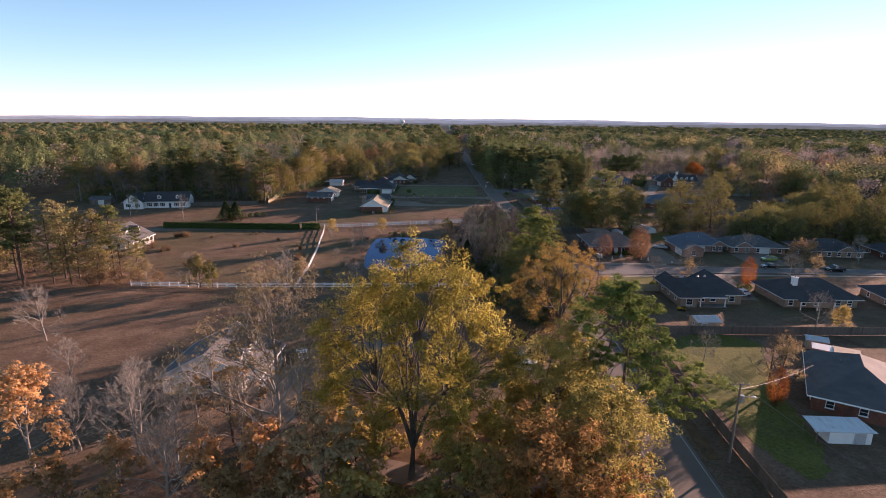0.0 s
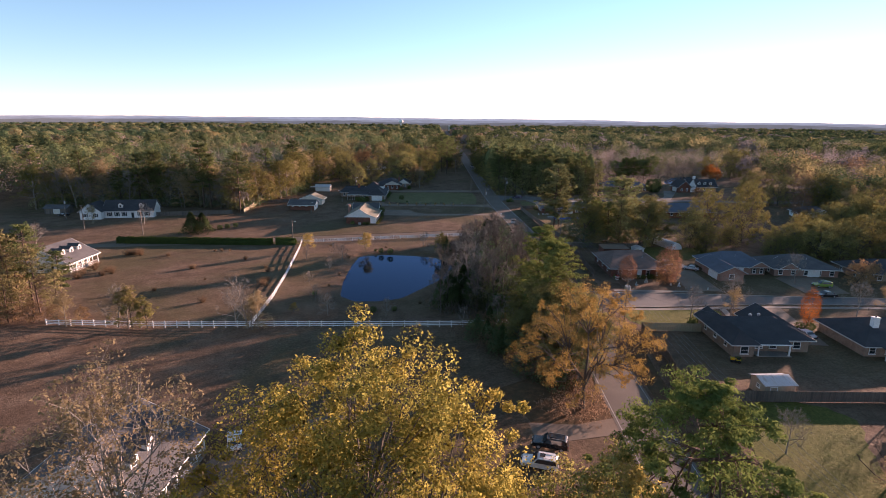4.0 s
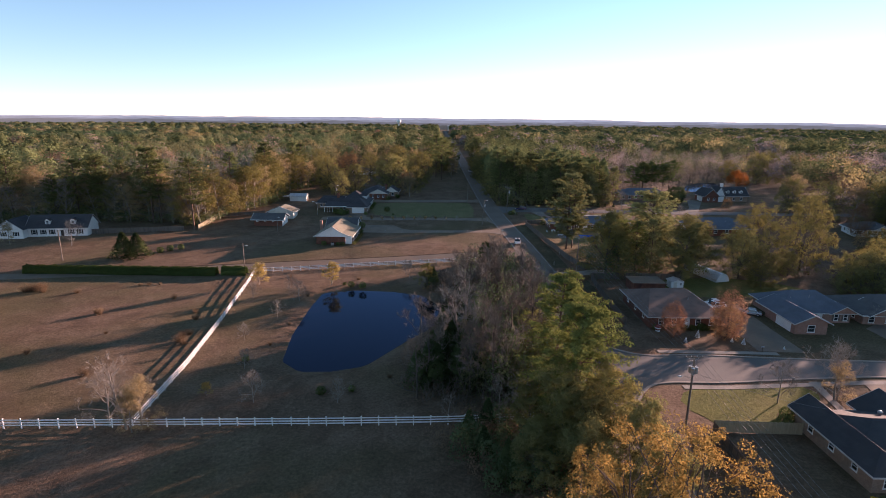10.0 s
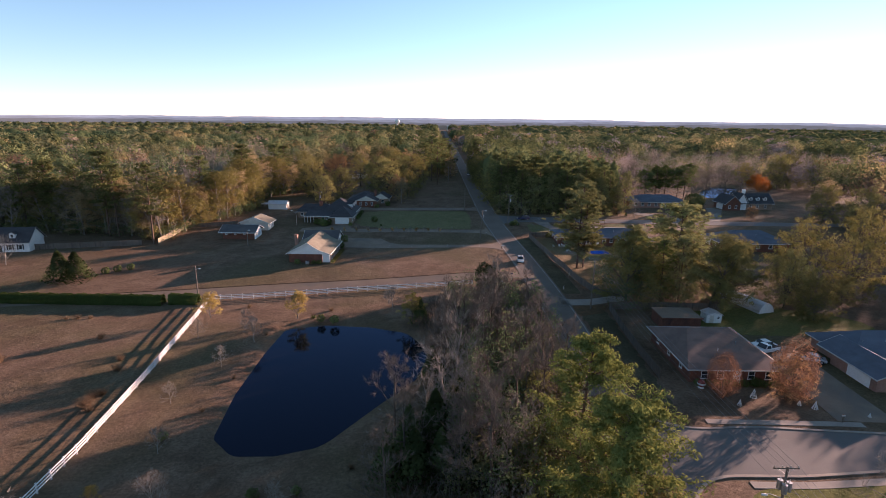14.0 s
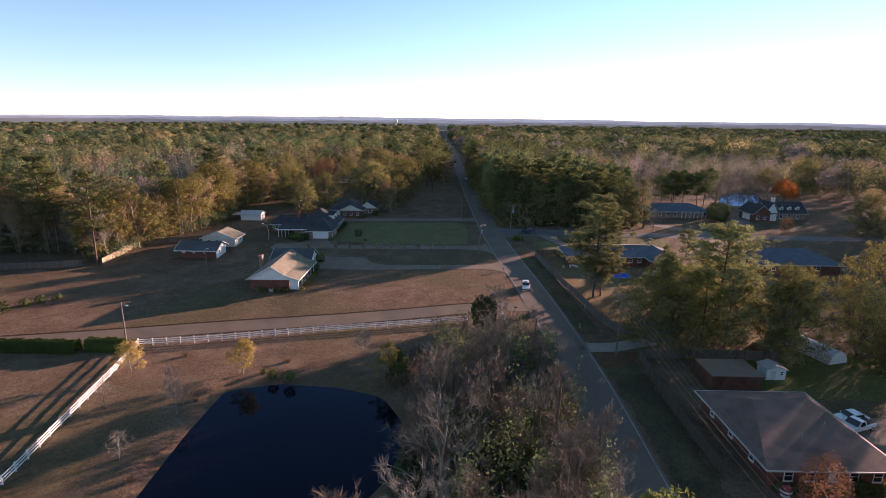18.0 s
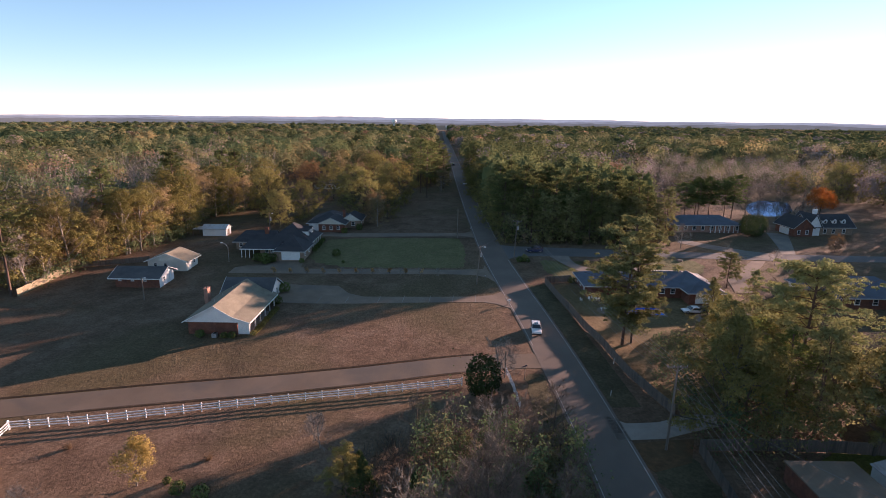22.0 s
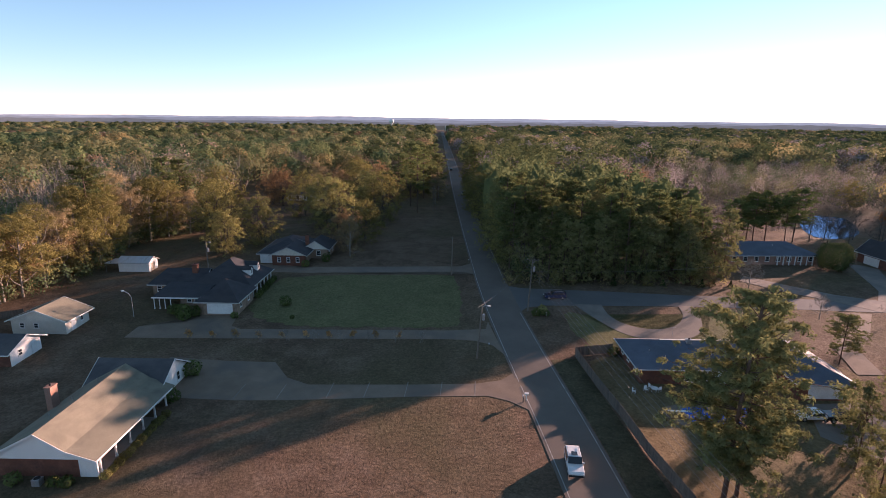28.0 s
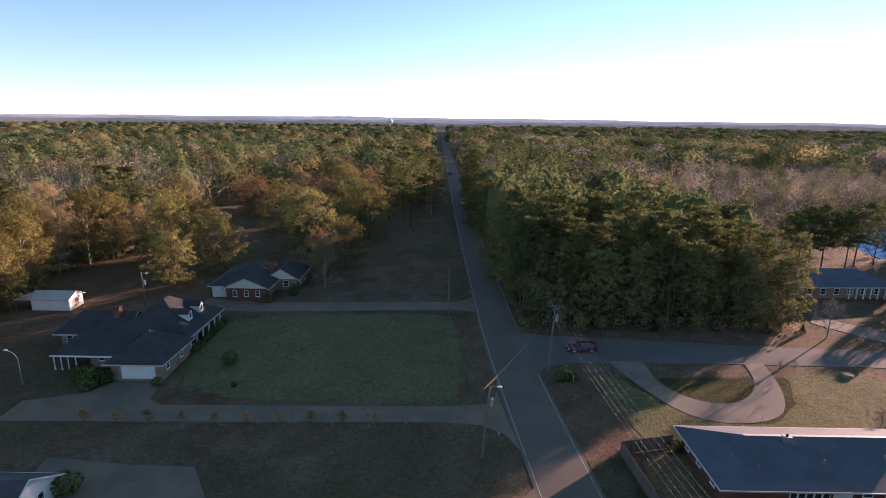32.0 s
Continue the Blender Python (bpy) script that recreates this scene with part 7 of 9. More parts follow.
for t, x, y, s in ((oak_gold, 31, 428, 1.1), (oak_gold, 37, 440, 1.2), (oak_rust, 46, 436, 1.1), (oak_gold, 58, 430, 1.1), (oak_rust, 92, 424, 1.0), (oak_rust, 101, 430, 1.1), (oak_tan, 84, 430, 1.1)):
    more(t, x, y, s, turn(), group="trees behind the pine plantation")
TAKEN = ((92, 204), (112, 202), (95.5, 262), (102, 176), (124, 172), (148, 168), (160, 258), (72, 242), (57, 263), (84, 192), (78, 246))
for x, y in scatter(31, 16, 150, 215, 186, 285, lambda x, y: np.minimum.reduce([np.hypot(x - a, y - b) for a, b in TAKEN]) > 15, 13.5):
    more(rng.choice((bare_b, oak_olive, oak_green, oak_green, oak_tan, oak_gold)), float(x), float(y), rng.uniform(0.9, 1.25), turn(), group="golden trees of the estate")
put(round_tree("orange_tree", "round bright orange maple beside the far pond", 69, 11.5, 5.8, LEAF_ORANGE, BARK, 44, 170, 0.15), 164.4, 359.4, 1.0, 0)
more(oak_rust, 127.8, 297.8, .42, 0)
more(dome_pine, 79.2, 265.6, 0.42, 0)
more(shrub_a, 94, 324.6, 1.3, 0)
for x, y, s in ((100.5, 341, .9), (112, 346, 1.0), (117.5, 345, .95), (122, 348, 1.05), (109, 351, .9)):
    more(flat_pine, x, y, s, turn(), group="flat-topped pines behind the long house")
for x, y, s in ((128, 349, .8), (134, 351, .9), (139, 347, .75), (144, 352, .85), (150, 349, .9), (131, 345, .6), (147, 344, .7)):
    more(bare_b, x, y, s, turn(), group="bare trees before the far pond")
for x, y, s in ((82.2, 300, .75), (70, 271.5, .35), (88, 284, .5), (101, 283, .5)):
    more(bare_a, x, y, s, turn())

# park trees west of the road at the far end
for t, x, y, s in ((oak_olive, -48.9, 324.8, .82), (oak_olive, -43.3, 336.7, .95), (oak_gold, -58, 342, 1.15), (oak_tan, -14.3, 324, .8), (oak_gold, -12.6, 340, .85), (oak_olive, -24, 354, 1.15), (oak_olive, -29.5, 363, 1.2), (oak_gold, -11.2, 371, 1.2), (oak_olive, -17, 378, 1.15), (pine_b, 0.4, 390, 1.25), (pine_a, -3.4, 405, 1.2), (pine_b, -8, 398, 1.1), (oak_rust, -56.5, 401.5, 1.2), (oak_rust, -62, 408, 1.05), (oak_gold, -42, 382, 1.1), (oak_gold, -70, 372, 1.25), (oak_olive, -66, 358, 1.1),
                   (oak_rust, -36, 414, 1.1), (oak_gold, -27, 424, 1.15), (oak_rust, -14, 420, 1.1), (oak_gold, -6, 432, 1.15), (oak_rust, -20, 440, 1.15), (pine_a, 1, 428, 1.1), (oak_tan, -48, 430, 1.1), (oak_rust, -5, 452, 1.15), (oak_gold, -33, 444, 1.15)):
    more(t, x, y, s, turn(), group="park trees beyond the lawns")

# the edge of the western woods
edge = [(-178, 255), (-150, 262), (-133, 264.6), (-120, 263), (-107, 263), (-96, 262), (-88, 258), (-86.5, 270), (-85, 281), (-78, 290), (-76, 302), (-77, 316), (-82, 326), (-78, 338), (-72, 350)]
EDGE = resample(edge, 4.2)
for k, (x, y) in enumerate(EDGE):
    t = rng.choice((pine_a, tall_tan, tall_bare, tall_olive, tall_bare, tall_tan, pine_a)) if x < -90 else rng.choice((tall_tan, tall_olive, tall_bare, tall_olive, tall_tan, oak_gold))
    more(t, x + rng.uniform(-2, 1), y + rng.uniform(0, 3), rng.uniform(0.8, 1.1), turn(), group="front trees of the western woods")
    t = rng.choice((pine_a, tall_tan, tall_olive, oak_gold, tall_bare, oak_olive, oak_rust))
    more(t, x - rng.uniform(4, 7), y + rng.uniform(4, 8), rng.uniform(0.95, 1.25), turn(), group="front trees of the western woods")
more(pine_b, -88.2, 253.6, 1.25, 0)
more(pine_a, -107.6, 262, 1.3, 0)

# the pine plantation east of the road
for k in range(85):
    x = 27 + 52 * (k % 17 + rng.random()) / 17
    row = k // 17
    y = 303.5 + row * 5.6 + rng.uniform(0, 4) + (3 if x < 32 else 0)
    more(rng.choice((pine_c, pine_c, pine_a)), x, y, rng.uniform(0.86, 1.0) * (0.93 + 0.035 * row) * (1.0 - 0.2 * max(0, (x - 52) / 28) ** 2), turn(), group="plantation pines at the junction")
for k in range(16):
    x = 28 + 52 * rng.random()
    more(rng.choice((oak_rust, oak_tan, cedar, oak_olive)), x, 302 + rng.uniform(0, 2), rng.uniform(0.16, 0.3), turn())
more(pine_c, 80.5, 308.5, 0.95, 0)
for k in range(22):
    y = 318 + 7.5 * k
    more(rng.choice((oak_olive, oak_tan, pine_a, pine_c, oak_gold)), 27.5 + rng.uniform(-1, 4) - max(0, (y - 330) * 0.03), y, rng.uniform(0.8, 1.1), turn(), group="trees along the far road")
for k in range(14):
    y = 412 + 9 * k
    more(rng.choice((oak_rust, oak_tan, pine_a, oak_gold)), 9 - (y - 400) * 0.03 - rng.uniform(0, 7), y, rng.uniform(0.85, 1.1), turn(), group="trees along the far road")


# ---- distant woods, as masses ----
def leafy_mass(name, v, quads, w, tris, material, normals):
    m = bpy.data.meshes.new(name)
    nq, nt = len(quads), len(tris)
    m.vertices.add(len(v) + len(w))
    m.vertices.foreach_set("co", np.concatenate([v, w]).astype(np.float32).ravel())
    m.loops.add(4 * nq + 3 * nt)
    m.loops.foreach_set("vertex_index", np.concatenate([quads.ravel(), (tris + len(v)).ravel()]).astype(np.int32))
    m.polygons.add(nq + nt)
    m.polygons.foreach_set("loop_start", np.concatenate([4 * np.arange(nq), 4 * nq + 3 * np.arange(nt)]).astype(np.int32))
    m.update(calc_edges=True)
    m.materials.append(material)
    rounded_shading(m, normals)
    return m


def woods(name, label, seed, spots, leaf, high, wide, cards, size, aspect=0.75, lobes=9, low=0.08, loose=0.25, core=False, lumpy=0.3):
    """Many crowns in one mesh: each a heap of rounded leafy lobes, with gaps and an uneven outline."""
    r = np.random.default_rng(seed)
    n = len(spots)
    base = np.column_stack([spots, np.interp(spots[:, 1], [0, 200, 235, 257, 280, 300, 320, 400, 700], [0, 0, .8, 1.3, 2.5, 3.4, 4, 5, 6])])
    hh = high * r.uniform(0.74, 1.2, n)
    ww = wide * r.uniform(0.75, 1.25, n)
    cz = hh * (0.5 + low / 2)
    rz = hh - cz
    half = np.column_stack([ww, ww * r.uniform(0.85, 1.15, n), rz])
    mid = base + np.column_stack([np.zeros(n), np.zeros(n), cz])
    # lumps on the crown: directions that swell or sink the outline
    d = r.normal(0, 1, (n, lobes, 3))
    d /= np.linalg.norm(d, axis=2)[:, :, None]
    swell = r.uniform(-0.4, 1.0, (n, lobes)) * lumpy
    sharp = 6.0 + 14.0 * lumpy

    def shape(e):
        near = np.exp(sharp * (np.einsum("nki,nli->nkl", e, d) - 1.0))
        return 0.86 + np.einsum("nkl,nl->nk", near, swell)

    e = r.normal(0, 1, (n, cards, 3))
    e /= np.linalg.norm(e, axis=2)[:, :, None]
    e[..., 2] = np.where(e[..., 2] < -0.45, -e[..., 2], e[..., 2])
    k = shape(e) * r.uniform(0.97 - 0.25 * lumpy, 1.0 + 0.2 * lumpy, (n, cards))
    if not core:
        k = k * r.uniform(0.35, 1.0, (n, cards)) ** 0.4
    at = mid[:, None, :] + e * k[:, :, None] * half[:, None, :]
    out = e / half[:, None, :] * half.mean(1)[:, None, None]
    near = np.exp(sharp * (np.einsum("nki,nli->nkl", e, d) - 1.0)) * swell[:, None, :]
    out = out + 1.6 * (e * near.sum(2)[:, :, None] - np.einsum("nkl,nli->nki", near, d)) * 2.0
    v, f, nv = leaves(r, at.reshape(-1, 3), out.reshape(-1, 3), size, aspect, loose)
    if core:
        # the shaded leafy mass inside every crown
        g = (1 + 5 ** 0.5) / 2
        ico = np.array([(-1, g, 0), (1, g, 0), (-1, -g, 0), (1, -g, 0), (0, -1, g), (0, 1, g), (0, -1, -g), (0, 1, -g), (g, 0, -1), (g, 0, 1), (-g, 0, -1), (-g, 0, 1)]) / math.hypot(1, g)
        tri = np.array([(0, 11, 5), (0, 5, 1), (0, 1, 7), (0, 7, 10), (0, 10, 11), (1, 5, 9), (5, 11, 4), (11, 10, 2), (10, 7, 6), (7, 1, 8), (3, 9, 4), (3, 4, 2), (3, 2, 6), (3, 6, 8), (3, 8, 9), (4, 9, 5), (2, 4, 11), (6, 2, 10), (8, 6, 7), (9, 8, 1)])
        pts, tris = list(map(tuple, ico)), []
        seen = {}
        for a, b, c in tri:
            m = []
            for p, q in ((a, b), (b, c), (c, a)):
                key = (min(p, q), max(p, q))
                if key not in seen:
                    w = ico[p] + ico[q]
                    seen[key] = len(pts)
                    pts.append(tuple(w / np.linalg.norm(w)))
                m.append(seen[key])
            tris += [(a, m[0], m[2]), (b, m[1], m[0]), (c, m[2], m[1]), tuple(m)]
        ball = np.repeat(np.array(pts)[None], n, 0)
        lump = mid[:, None, :] + ball * (shape(ball) * (0.9 - 0.2 * lumpy))[:, :, None] * half[:, None, :]
        round_out = ball / half[:, None, :]
        round_out /= np.linalg.norm(round_out, axis=2)[:, :, None]
        cf = (np.array(tris)[None] + len(pts) * np.arange(n)[:, None, None]).reshape(-1, 3)
        return tagged(new(name, leafy_mass(name, v, f, lump.reshape(-1, 3), cf, leaf, np.concatenate([nv, round_out.reshape(-1, 3)]))), label, "woodland", kind="stuff")
    return tagged(new(name, mesh_np(name, v, f, leaf, normals=nv)), label, "woodland", kind="stuff")


WEST_EDGE = [(-2500, 236), (-300, 238), (-178, 262), (-133, 272), (-107, 271), (-96, 270), (-94, 276), (-92, 290), (-86, 300), (-86, 322), (-78, 340), (-72, 356), (-80, 400), (-76, 440), (-44, 452), (-22, 470), (-4, 490), (-6, 560), (-8, 800), (-30, 1500), (-30, 2600), (-2500, 2600)]
PINE_BLOCK = [(28, 330), (78, 330), (84, 312), (86, 360), (70, 400), (34, 420), (26, 420)]
EAST_EDGE = [(30, 420), (70, 402), (92, 366), (104, 352), (130, 360), (136, 376), (160, 410), (180, 402), (184, 378), (186, 345), (186, 320), (172, 292), (180, 262), (192, 240), (190, 185), (224, 150), (2600, 100), (2600, 2600), (0, 2600), (14, 1000), (22, 600)]
BRUSH = [(88, 352), (132, 356), (134, 372), (150, 398), (178, 404), (230, 380), (320, 360), (360, 450), (300, 540), (190, 560), (110, 500), (90, 430)]


def within(poly):
    return lambda x, y: off_poly(x, y, poly) < 0


def clear_of_brush(poly):
    return lambda x, y: (off_poly(x, y, poly) < 0) & (off_poly(x, y, BRUSH) > 0)


def near_band(poly, lo, hi):
    return lambda x, y: (off_poly(x, y, poly) < 0) & (off_poly(x, y, BRUSH) > 0) & (np.hypot(x - 12, y - 200) >= lo) & (np.hypot(x - 12, y - 200) < hi)


SPECIES = ((WOODS_GREEN, "green"), (WOODS_GOLD, "golden"), (WOODS_OLIVE, "olive"), (WOODS_RUST, "russet"), (WOODS_TAN, "faded tan"), (WOODS_PINE, "pine"))
for side, poly, shares, far_shares in (("western", WEST_EDGE, (.22, .1, .27, .06, .12, .23), (.33, .04, .28, .04, .05, .26)), ("eastern", EAST_EDGE, (.16, .06, .21, .08, .29, .2), (.32, .02, .24, .03, .13, .26))):
    for band, (lo, hi, gap, cards, size) in enumerate(((60, 300, 12.5, 540, 0.44), (300, 650, 15, 260, 0.8), (650, 1600, 23, 52, 1.5))):
        spots = scatter(100 + band + (7 if side == "western" else 0), 100000, -1400, 1400, 90, 1700, near_band(poly, lo, hi), gap)
        spots = spots[np.abs(spots[:, 0]) < 0.87 * (spots[:, 1] + 25)]
        r = np.random.default_rng(3 + band)
        tint = np.sin(spots[:, 0] * 0.021 + band) + np.sin(spots[:, 1] * 0.017) + np.sin((spots[:, 0] + spots[:, 1]) * 0.009 + 2) + r.normal(0, 1.1, len(spots))
        order = np.argsort(tint)
        cut = np.cumsum((0,) + (shares if band == 0 else far_shares)) * len(spots)
        for k, (leaf, word) in enumerate(SPECIES):
            pick = spots[order[int(cut[k]):int(cut[k + 1])]]
            if len(pick) > 2:
                if k == 4 and side == "eastern":
                    leaf, word = WOODS_GREY, "leafless grey"
                woods("woodland", f"{word} trees of the {side} woods", 200 + k + 10 * band, pick, leaf, (18, 20, 19.5, 18, 18, 21)[k] * (1.0, 1.0, 0.92)[band], (7.6, 8.6, 8.4, 7.8, 7.4, 6.2)[k] * (1.12, 1.36, 1.85)[band], cards, size, 0.8, (16, 8, 5)[band], 0.08, (0.45, 0.25, 0.2)[band], band > 1, (0.42, 0.3, 0.25)[band])
woods("pine_plantation", "close-grown green pine plantation", 300, scatter(9, 900, 24, 88, 330, 422, within(PINE_BLOCK), 5.6), WOODS_PINE, 19.5, 3.9, 170, 0.5, 0.6, 8, 0.0, 0.4, True, 0.5)


def brushwood(name, label, seed, spots, high, wide, n, material):
    """A haze of bare twigs standing up from many small stems."""
    r = np.random.default_rng(seed)
    base = np.column_stack([spots, np.interp(spots[:, 1], [200, 235, 257, 280, 300, 320, 400, 700], [0, .8, 1.3, 2.5, 3.4, 4, 5, 6])])
    hh = high * r.uniform(0.6, 1.25, len(spots))
    at = np.repeat(base, n, 0) + np.column_stack([r.normal(0, wide * 0.5, (len(spots) * n, 2)), r.uniform(0.1, 0.75, len(spots) * n) * np.repeat(hh, n)])
    way = (at - np.repeat(base, n, 0)) * [0.25, 0.25, 0.06] + [0, 0, 0.8]
    v, f = slivers(r, at, way, high * 0.3, 0.05)
    return tagged(new(name, mesh_np(name, v, f, material)), label, "brushwood", kind="stuff")


brushwood("brushwood", "grey-brown bare brush round the far pond", 310, scatter(12, 2300, 80, 430, 340, 650, within(BRUSH), 5.6), 7.5, 4.0, 34, TWIG)
brush = scatter(18, 900, 80, 430, 340, 650, within(BRUSH), 10.0)
behind = brush[(brush[:, 0] > 190) | (brush[:, 1] > 415)]
low = brush[(brush[:, 0] <= 190) & (brush[:, 1] <= 415)]
for k, (leaf, high, wide, word) in enumerate(((WOODS_GREY, 13.5, 5.6, "leafless grey"), (WOODS_GREY, 11.0, 5.2, "thin grey-brown"), (WOODS_OLIVE, 14.0, 6.0, "olive"), (WOODS_GREY, 12.0, 5.2, "leafless grey"), (WOODS_GREEN, 15.0, 6.4, "dark green"))):
    woods("woodland", f"{word} trees behind the far pond", 327 + 5 * k, behind[k::5], leaf, high, wide, 330, 0.27, 0.6, 12, -0.3, 0.5, lumpy=0.5)
    woods("brushwood", f"{word} scrub round the far pond", 328 + 5 * k, low[k::5], leaf, high * 0.58, wide * 0.75, 170, 0.22, 0.6, 9, -0.3, 0.6, lumpy=0.75)
bare_west = scatter(13, 260, -150, -60, 262, 420, within(WEST_EDGE), 7.5)
brushwood("brushwood", "pale bare treetops among the western woods", 311, bare_west, 18, 4.2, 110, BARK_PALE)
bare_east = scatter(14, 500, 60, 420, 180, 700, clear_of_brush(EAST_EDGE), 14)
brushwood("brushwood", "grey bare treetops among the eastern woods", 312, bare_east, 15, 4.5, 60, TWIG)

brushwood("undergrowth", "dense dark undergrowth of briar and saplings beside the pond", 313, np.array([(max(x, 5.4 if 152 < y < 186 else x), y) for x, y in scatter(15, 500, 0, 26, 134, 203, lambda x, y: x < 27, 2.6)]), 3.6, 1.6, 60, BARK)


# low growth: the hem of the woods, the heart of the thicket, and the tangle beside the lane
hem = np.array([(x + q, y + 1.5 - abs(q) * 0.2) for x, y in EDGE for q in (-2.0, 1.6)])
woods("undergrowth", "tangled olive and tan undergrowth at the wood's edge", 320, hem[::2], WOODS_OLIVE, 5.0, 3.2, 300, 0.19, 0.7, 10, -0.4, 0.5, lumpy=0.75)
woods("undergrowth", "tangled olive and tan undergrowth at the wood's edge", 321, hem[1::2], WOODS_GREEN, 5.6, 3.2, 300, 0.19, 0.7, 10, -0.4, 0.5, lumpy=0.75)
heart = scatter(16, 190, 7, 26, 136, 200, lambda x, y: (x > 8.0) & (x < 26.0), 2.7)
woods("undergrowth", "dark evergreen growth inside the pondside thicket", 322, heart[::2], WOODS_GREEN, 9.4, 2.3, 620, 0.16, 0.6, 9, -0.5, 0.6, lumpy=0.75)
woods("undergrowth", "olive leafy growth inside the pondside thicket", 323, heart[1::2], WOODS_OLIVE, 7.6, 2.1, 480, 0.15, 0.6, 9, -0.5, 0.6, lumpy=0.75)
SCRUB = [(3.5, 127.6), (13, 111.5), (18, 103), (26, 102), (26, 131), (17, 131)]
lane_side = scatter(17, 200, 2, 28, 100, 132, lambda x, y: off_poly(x, y, SCRUB) < 0, 2.5)
woods("undergrowth", "dark tangle of scrub beside the white fence", 324, lane_side[::2], WOODS_GREEN, 4.6, 2.4, 760, 0.14, 0.6, 9, -0.5, 0.6, lumpy=0.75)
woods("undergrowth", "brown scrub and briar beside the white fence", 325, lane_side[1::2], WOODS_RUST, 3.8, 2.2, 560, 0.13, 0.6, 9, -0.5, 0.6, lumpy=0.75)
front = np.array([(28 + 3.6 * k, 302 + (k % 3) * 0.7) for k in range(15)] + [(26.8 - 0.05 * k, 304 + 5 * k) for k in range(14)])
woods("undergrowth", "russet and gold saplings at the foot of the pines", 326, front, WOODS_GOLD, 3.6, 1.7, 80, 0.22, 0.6, 6, -0.5, lumpy=0.75)
hems = np.array([(28.5 + 3.3 * k, 304.4 + (k % 4) * 0.8) for k in range(16)])
woods("undergrowth", "low green boughs along the front of the pine plantation", 329, hems, WOODS_PINE, 8.0, 2.4, 260, 0.22, 0.5, 9, -0.5, 0.5, lumpy=0.75)
oak_foot = np.array([(18.5, 95.5), (20.5, 97), (22, 94.5), (24.5, 96.5), (24, 100), (20, 100.5), (17.5, 98.5), (22.5, 102)])
woods("undergrowth", "russet undergrowth round the foot of the amber oak", 330, oak_foot, WOODS_RUST, 2.4, 2.3, 220, 0.12, 0.6, 8, -0.5, 0.7, lumpy=0.75)

grove_floor = scatter(19, 60, 45, 78, 197, 226, lambda x, y: (y > 198.5) & (x < 48 + (y - 190) * 1.1), 3.2)
woods("undergrowth", "dark olive undergrowth beneath the grove", 331, grove_floor[::2], WOODS_OLIVE, 7.0, 2.5, 420, 0.16, 0.6, 9, -0.4, 0.6, lumpy=0.75)
woods("undergrowth", "dark green undergrowth beneath the grove", 332, grove_floor[1::2], WOODS_GREEN, 8.2, 2.6, 420, 0.16, 0.6, 9, -0.4, 0.6, lumpy=0.75)

# ---- fences ----
def rail_fence(label, line, group):
    """White three-rail fence: posts about 2.44 m apart, three rails a bay."""
    f = thing("rail_fence", label, "fence", group=group)
    post = Geo().box(-.065, .065, -.065, .065, -.3, 1.32).box(-.09, .09, -.09, .09, 1.32, 1.36)
    post.add([(-.09, -.09, 1.36), (.09, -.09, 1.36), (.09, .09, 1.36), (-.09, .09, 1.36), (0, 0, 1.43)], [(0, 1, 4), (1, 2, 4), (2, 3, 4), (3, 0, 4)])
    post = post.mesh("post", VINYL)
    rail = Geo().box(0, 1, -.025, .025, -.075, .075).mesh("rail", VINYL)
    total = sum(math.dist(a, b) for a, b in zip(line, line[1:]))
    n = round(total / 2.44)
    dense, spots, run, k = resample(line, 0.2), [], 0.0, 0
    for a, b in zip(dense, dense[1:]):
        if run >= k * total / n - 1e-6:
            spots.append(a)
            k += 1
        run += math.dist(a, b)
    spots.append(dense[-1])
    jig = random.Random(len(line))
    for a in spots:
        o = part("post", post, None, f)
        o.matrix_local = pose(a[0], a[1], gz(a[1]) + jig.uniform(-.03, .03), jig.uniform(-1, 1), jig.uniform(-1, 1), math.degrees(math.atan2(line[-1][1] - line[0][1], line[-1][0] - line[0][0])))
    for a, b in zip(spots, spots[1:]):
        d = math.dist(a, b)
        if d < 0.4:
            continue
        za, zb = gz(a[1]), gz(b[1])
        for h in (0.38, 0.76, 1.14):
            o = part("rail", rail, None, f)
            o.matrix_local = Matrix.Translation((a[0], a[1], za + h + jig.uniform(-.015, .015))) @ Matrix.Rotation(math.atan2(b[1] - a[1], b[0] - a[0]), 4, "Z") @ Matrix.Rotation(-math.atan2(zb - za, d), 4, "Y") @ Matrix.Diagonal((d, 1, 1, 1))
    return f


rail_fence("white three-rail vinyl fence across the field", [(-80, 127.7), (-57, 127.5), (-34.2, 128.4), (-14, 129.2), (3.5, 130.1), (17.2, 131.3)], "white rail fences round the pond field")
rail_fence("white three-rail vinyl fence running up the field", [(-38.4, 128.5), (-39.6, 146.4), (-42.2, 166.9), (-43.8, 177), (-46.1, 192.5), (-48.1, 203.2)], "white rail fences round the pond field")
rail_fence("white three-rail vinyl fence along the farm lane", [(-48.1, 203.3), (-38.9, 204.8), (-29.2, 207.1), (-14.8, 210.7), (-0.4, 213.7), (13.2, 216.9)], "white rail fences round the pond field")
rail_fence("short stretch of white rail fence beside the road", [(20.6, 220.6), (21.2, 215.6), (21.5, 210)], "white rail fences round the pond field")


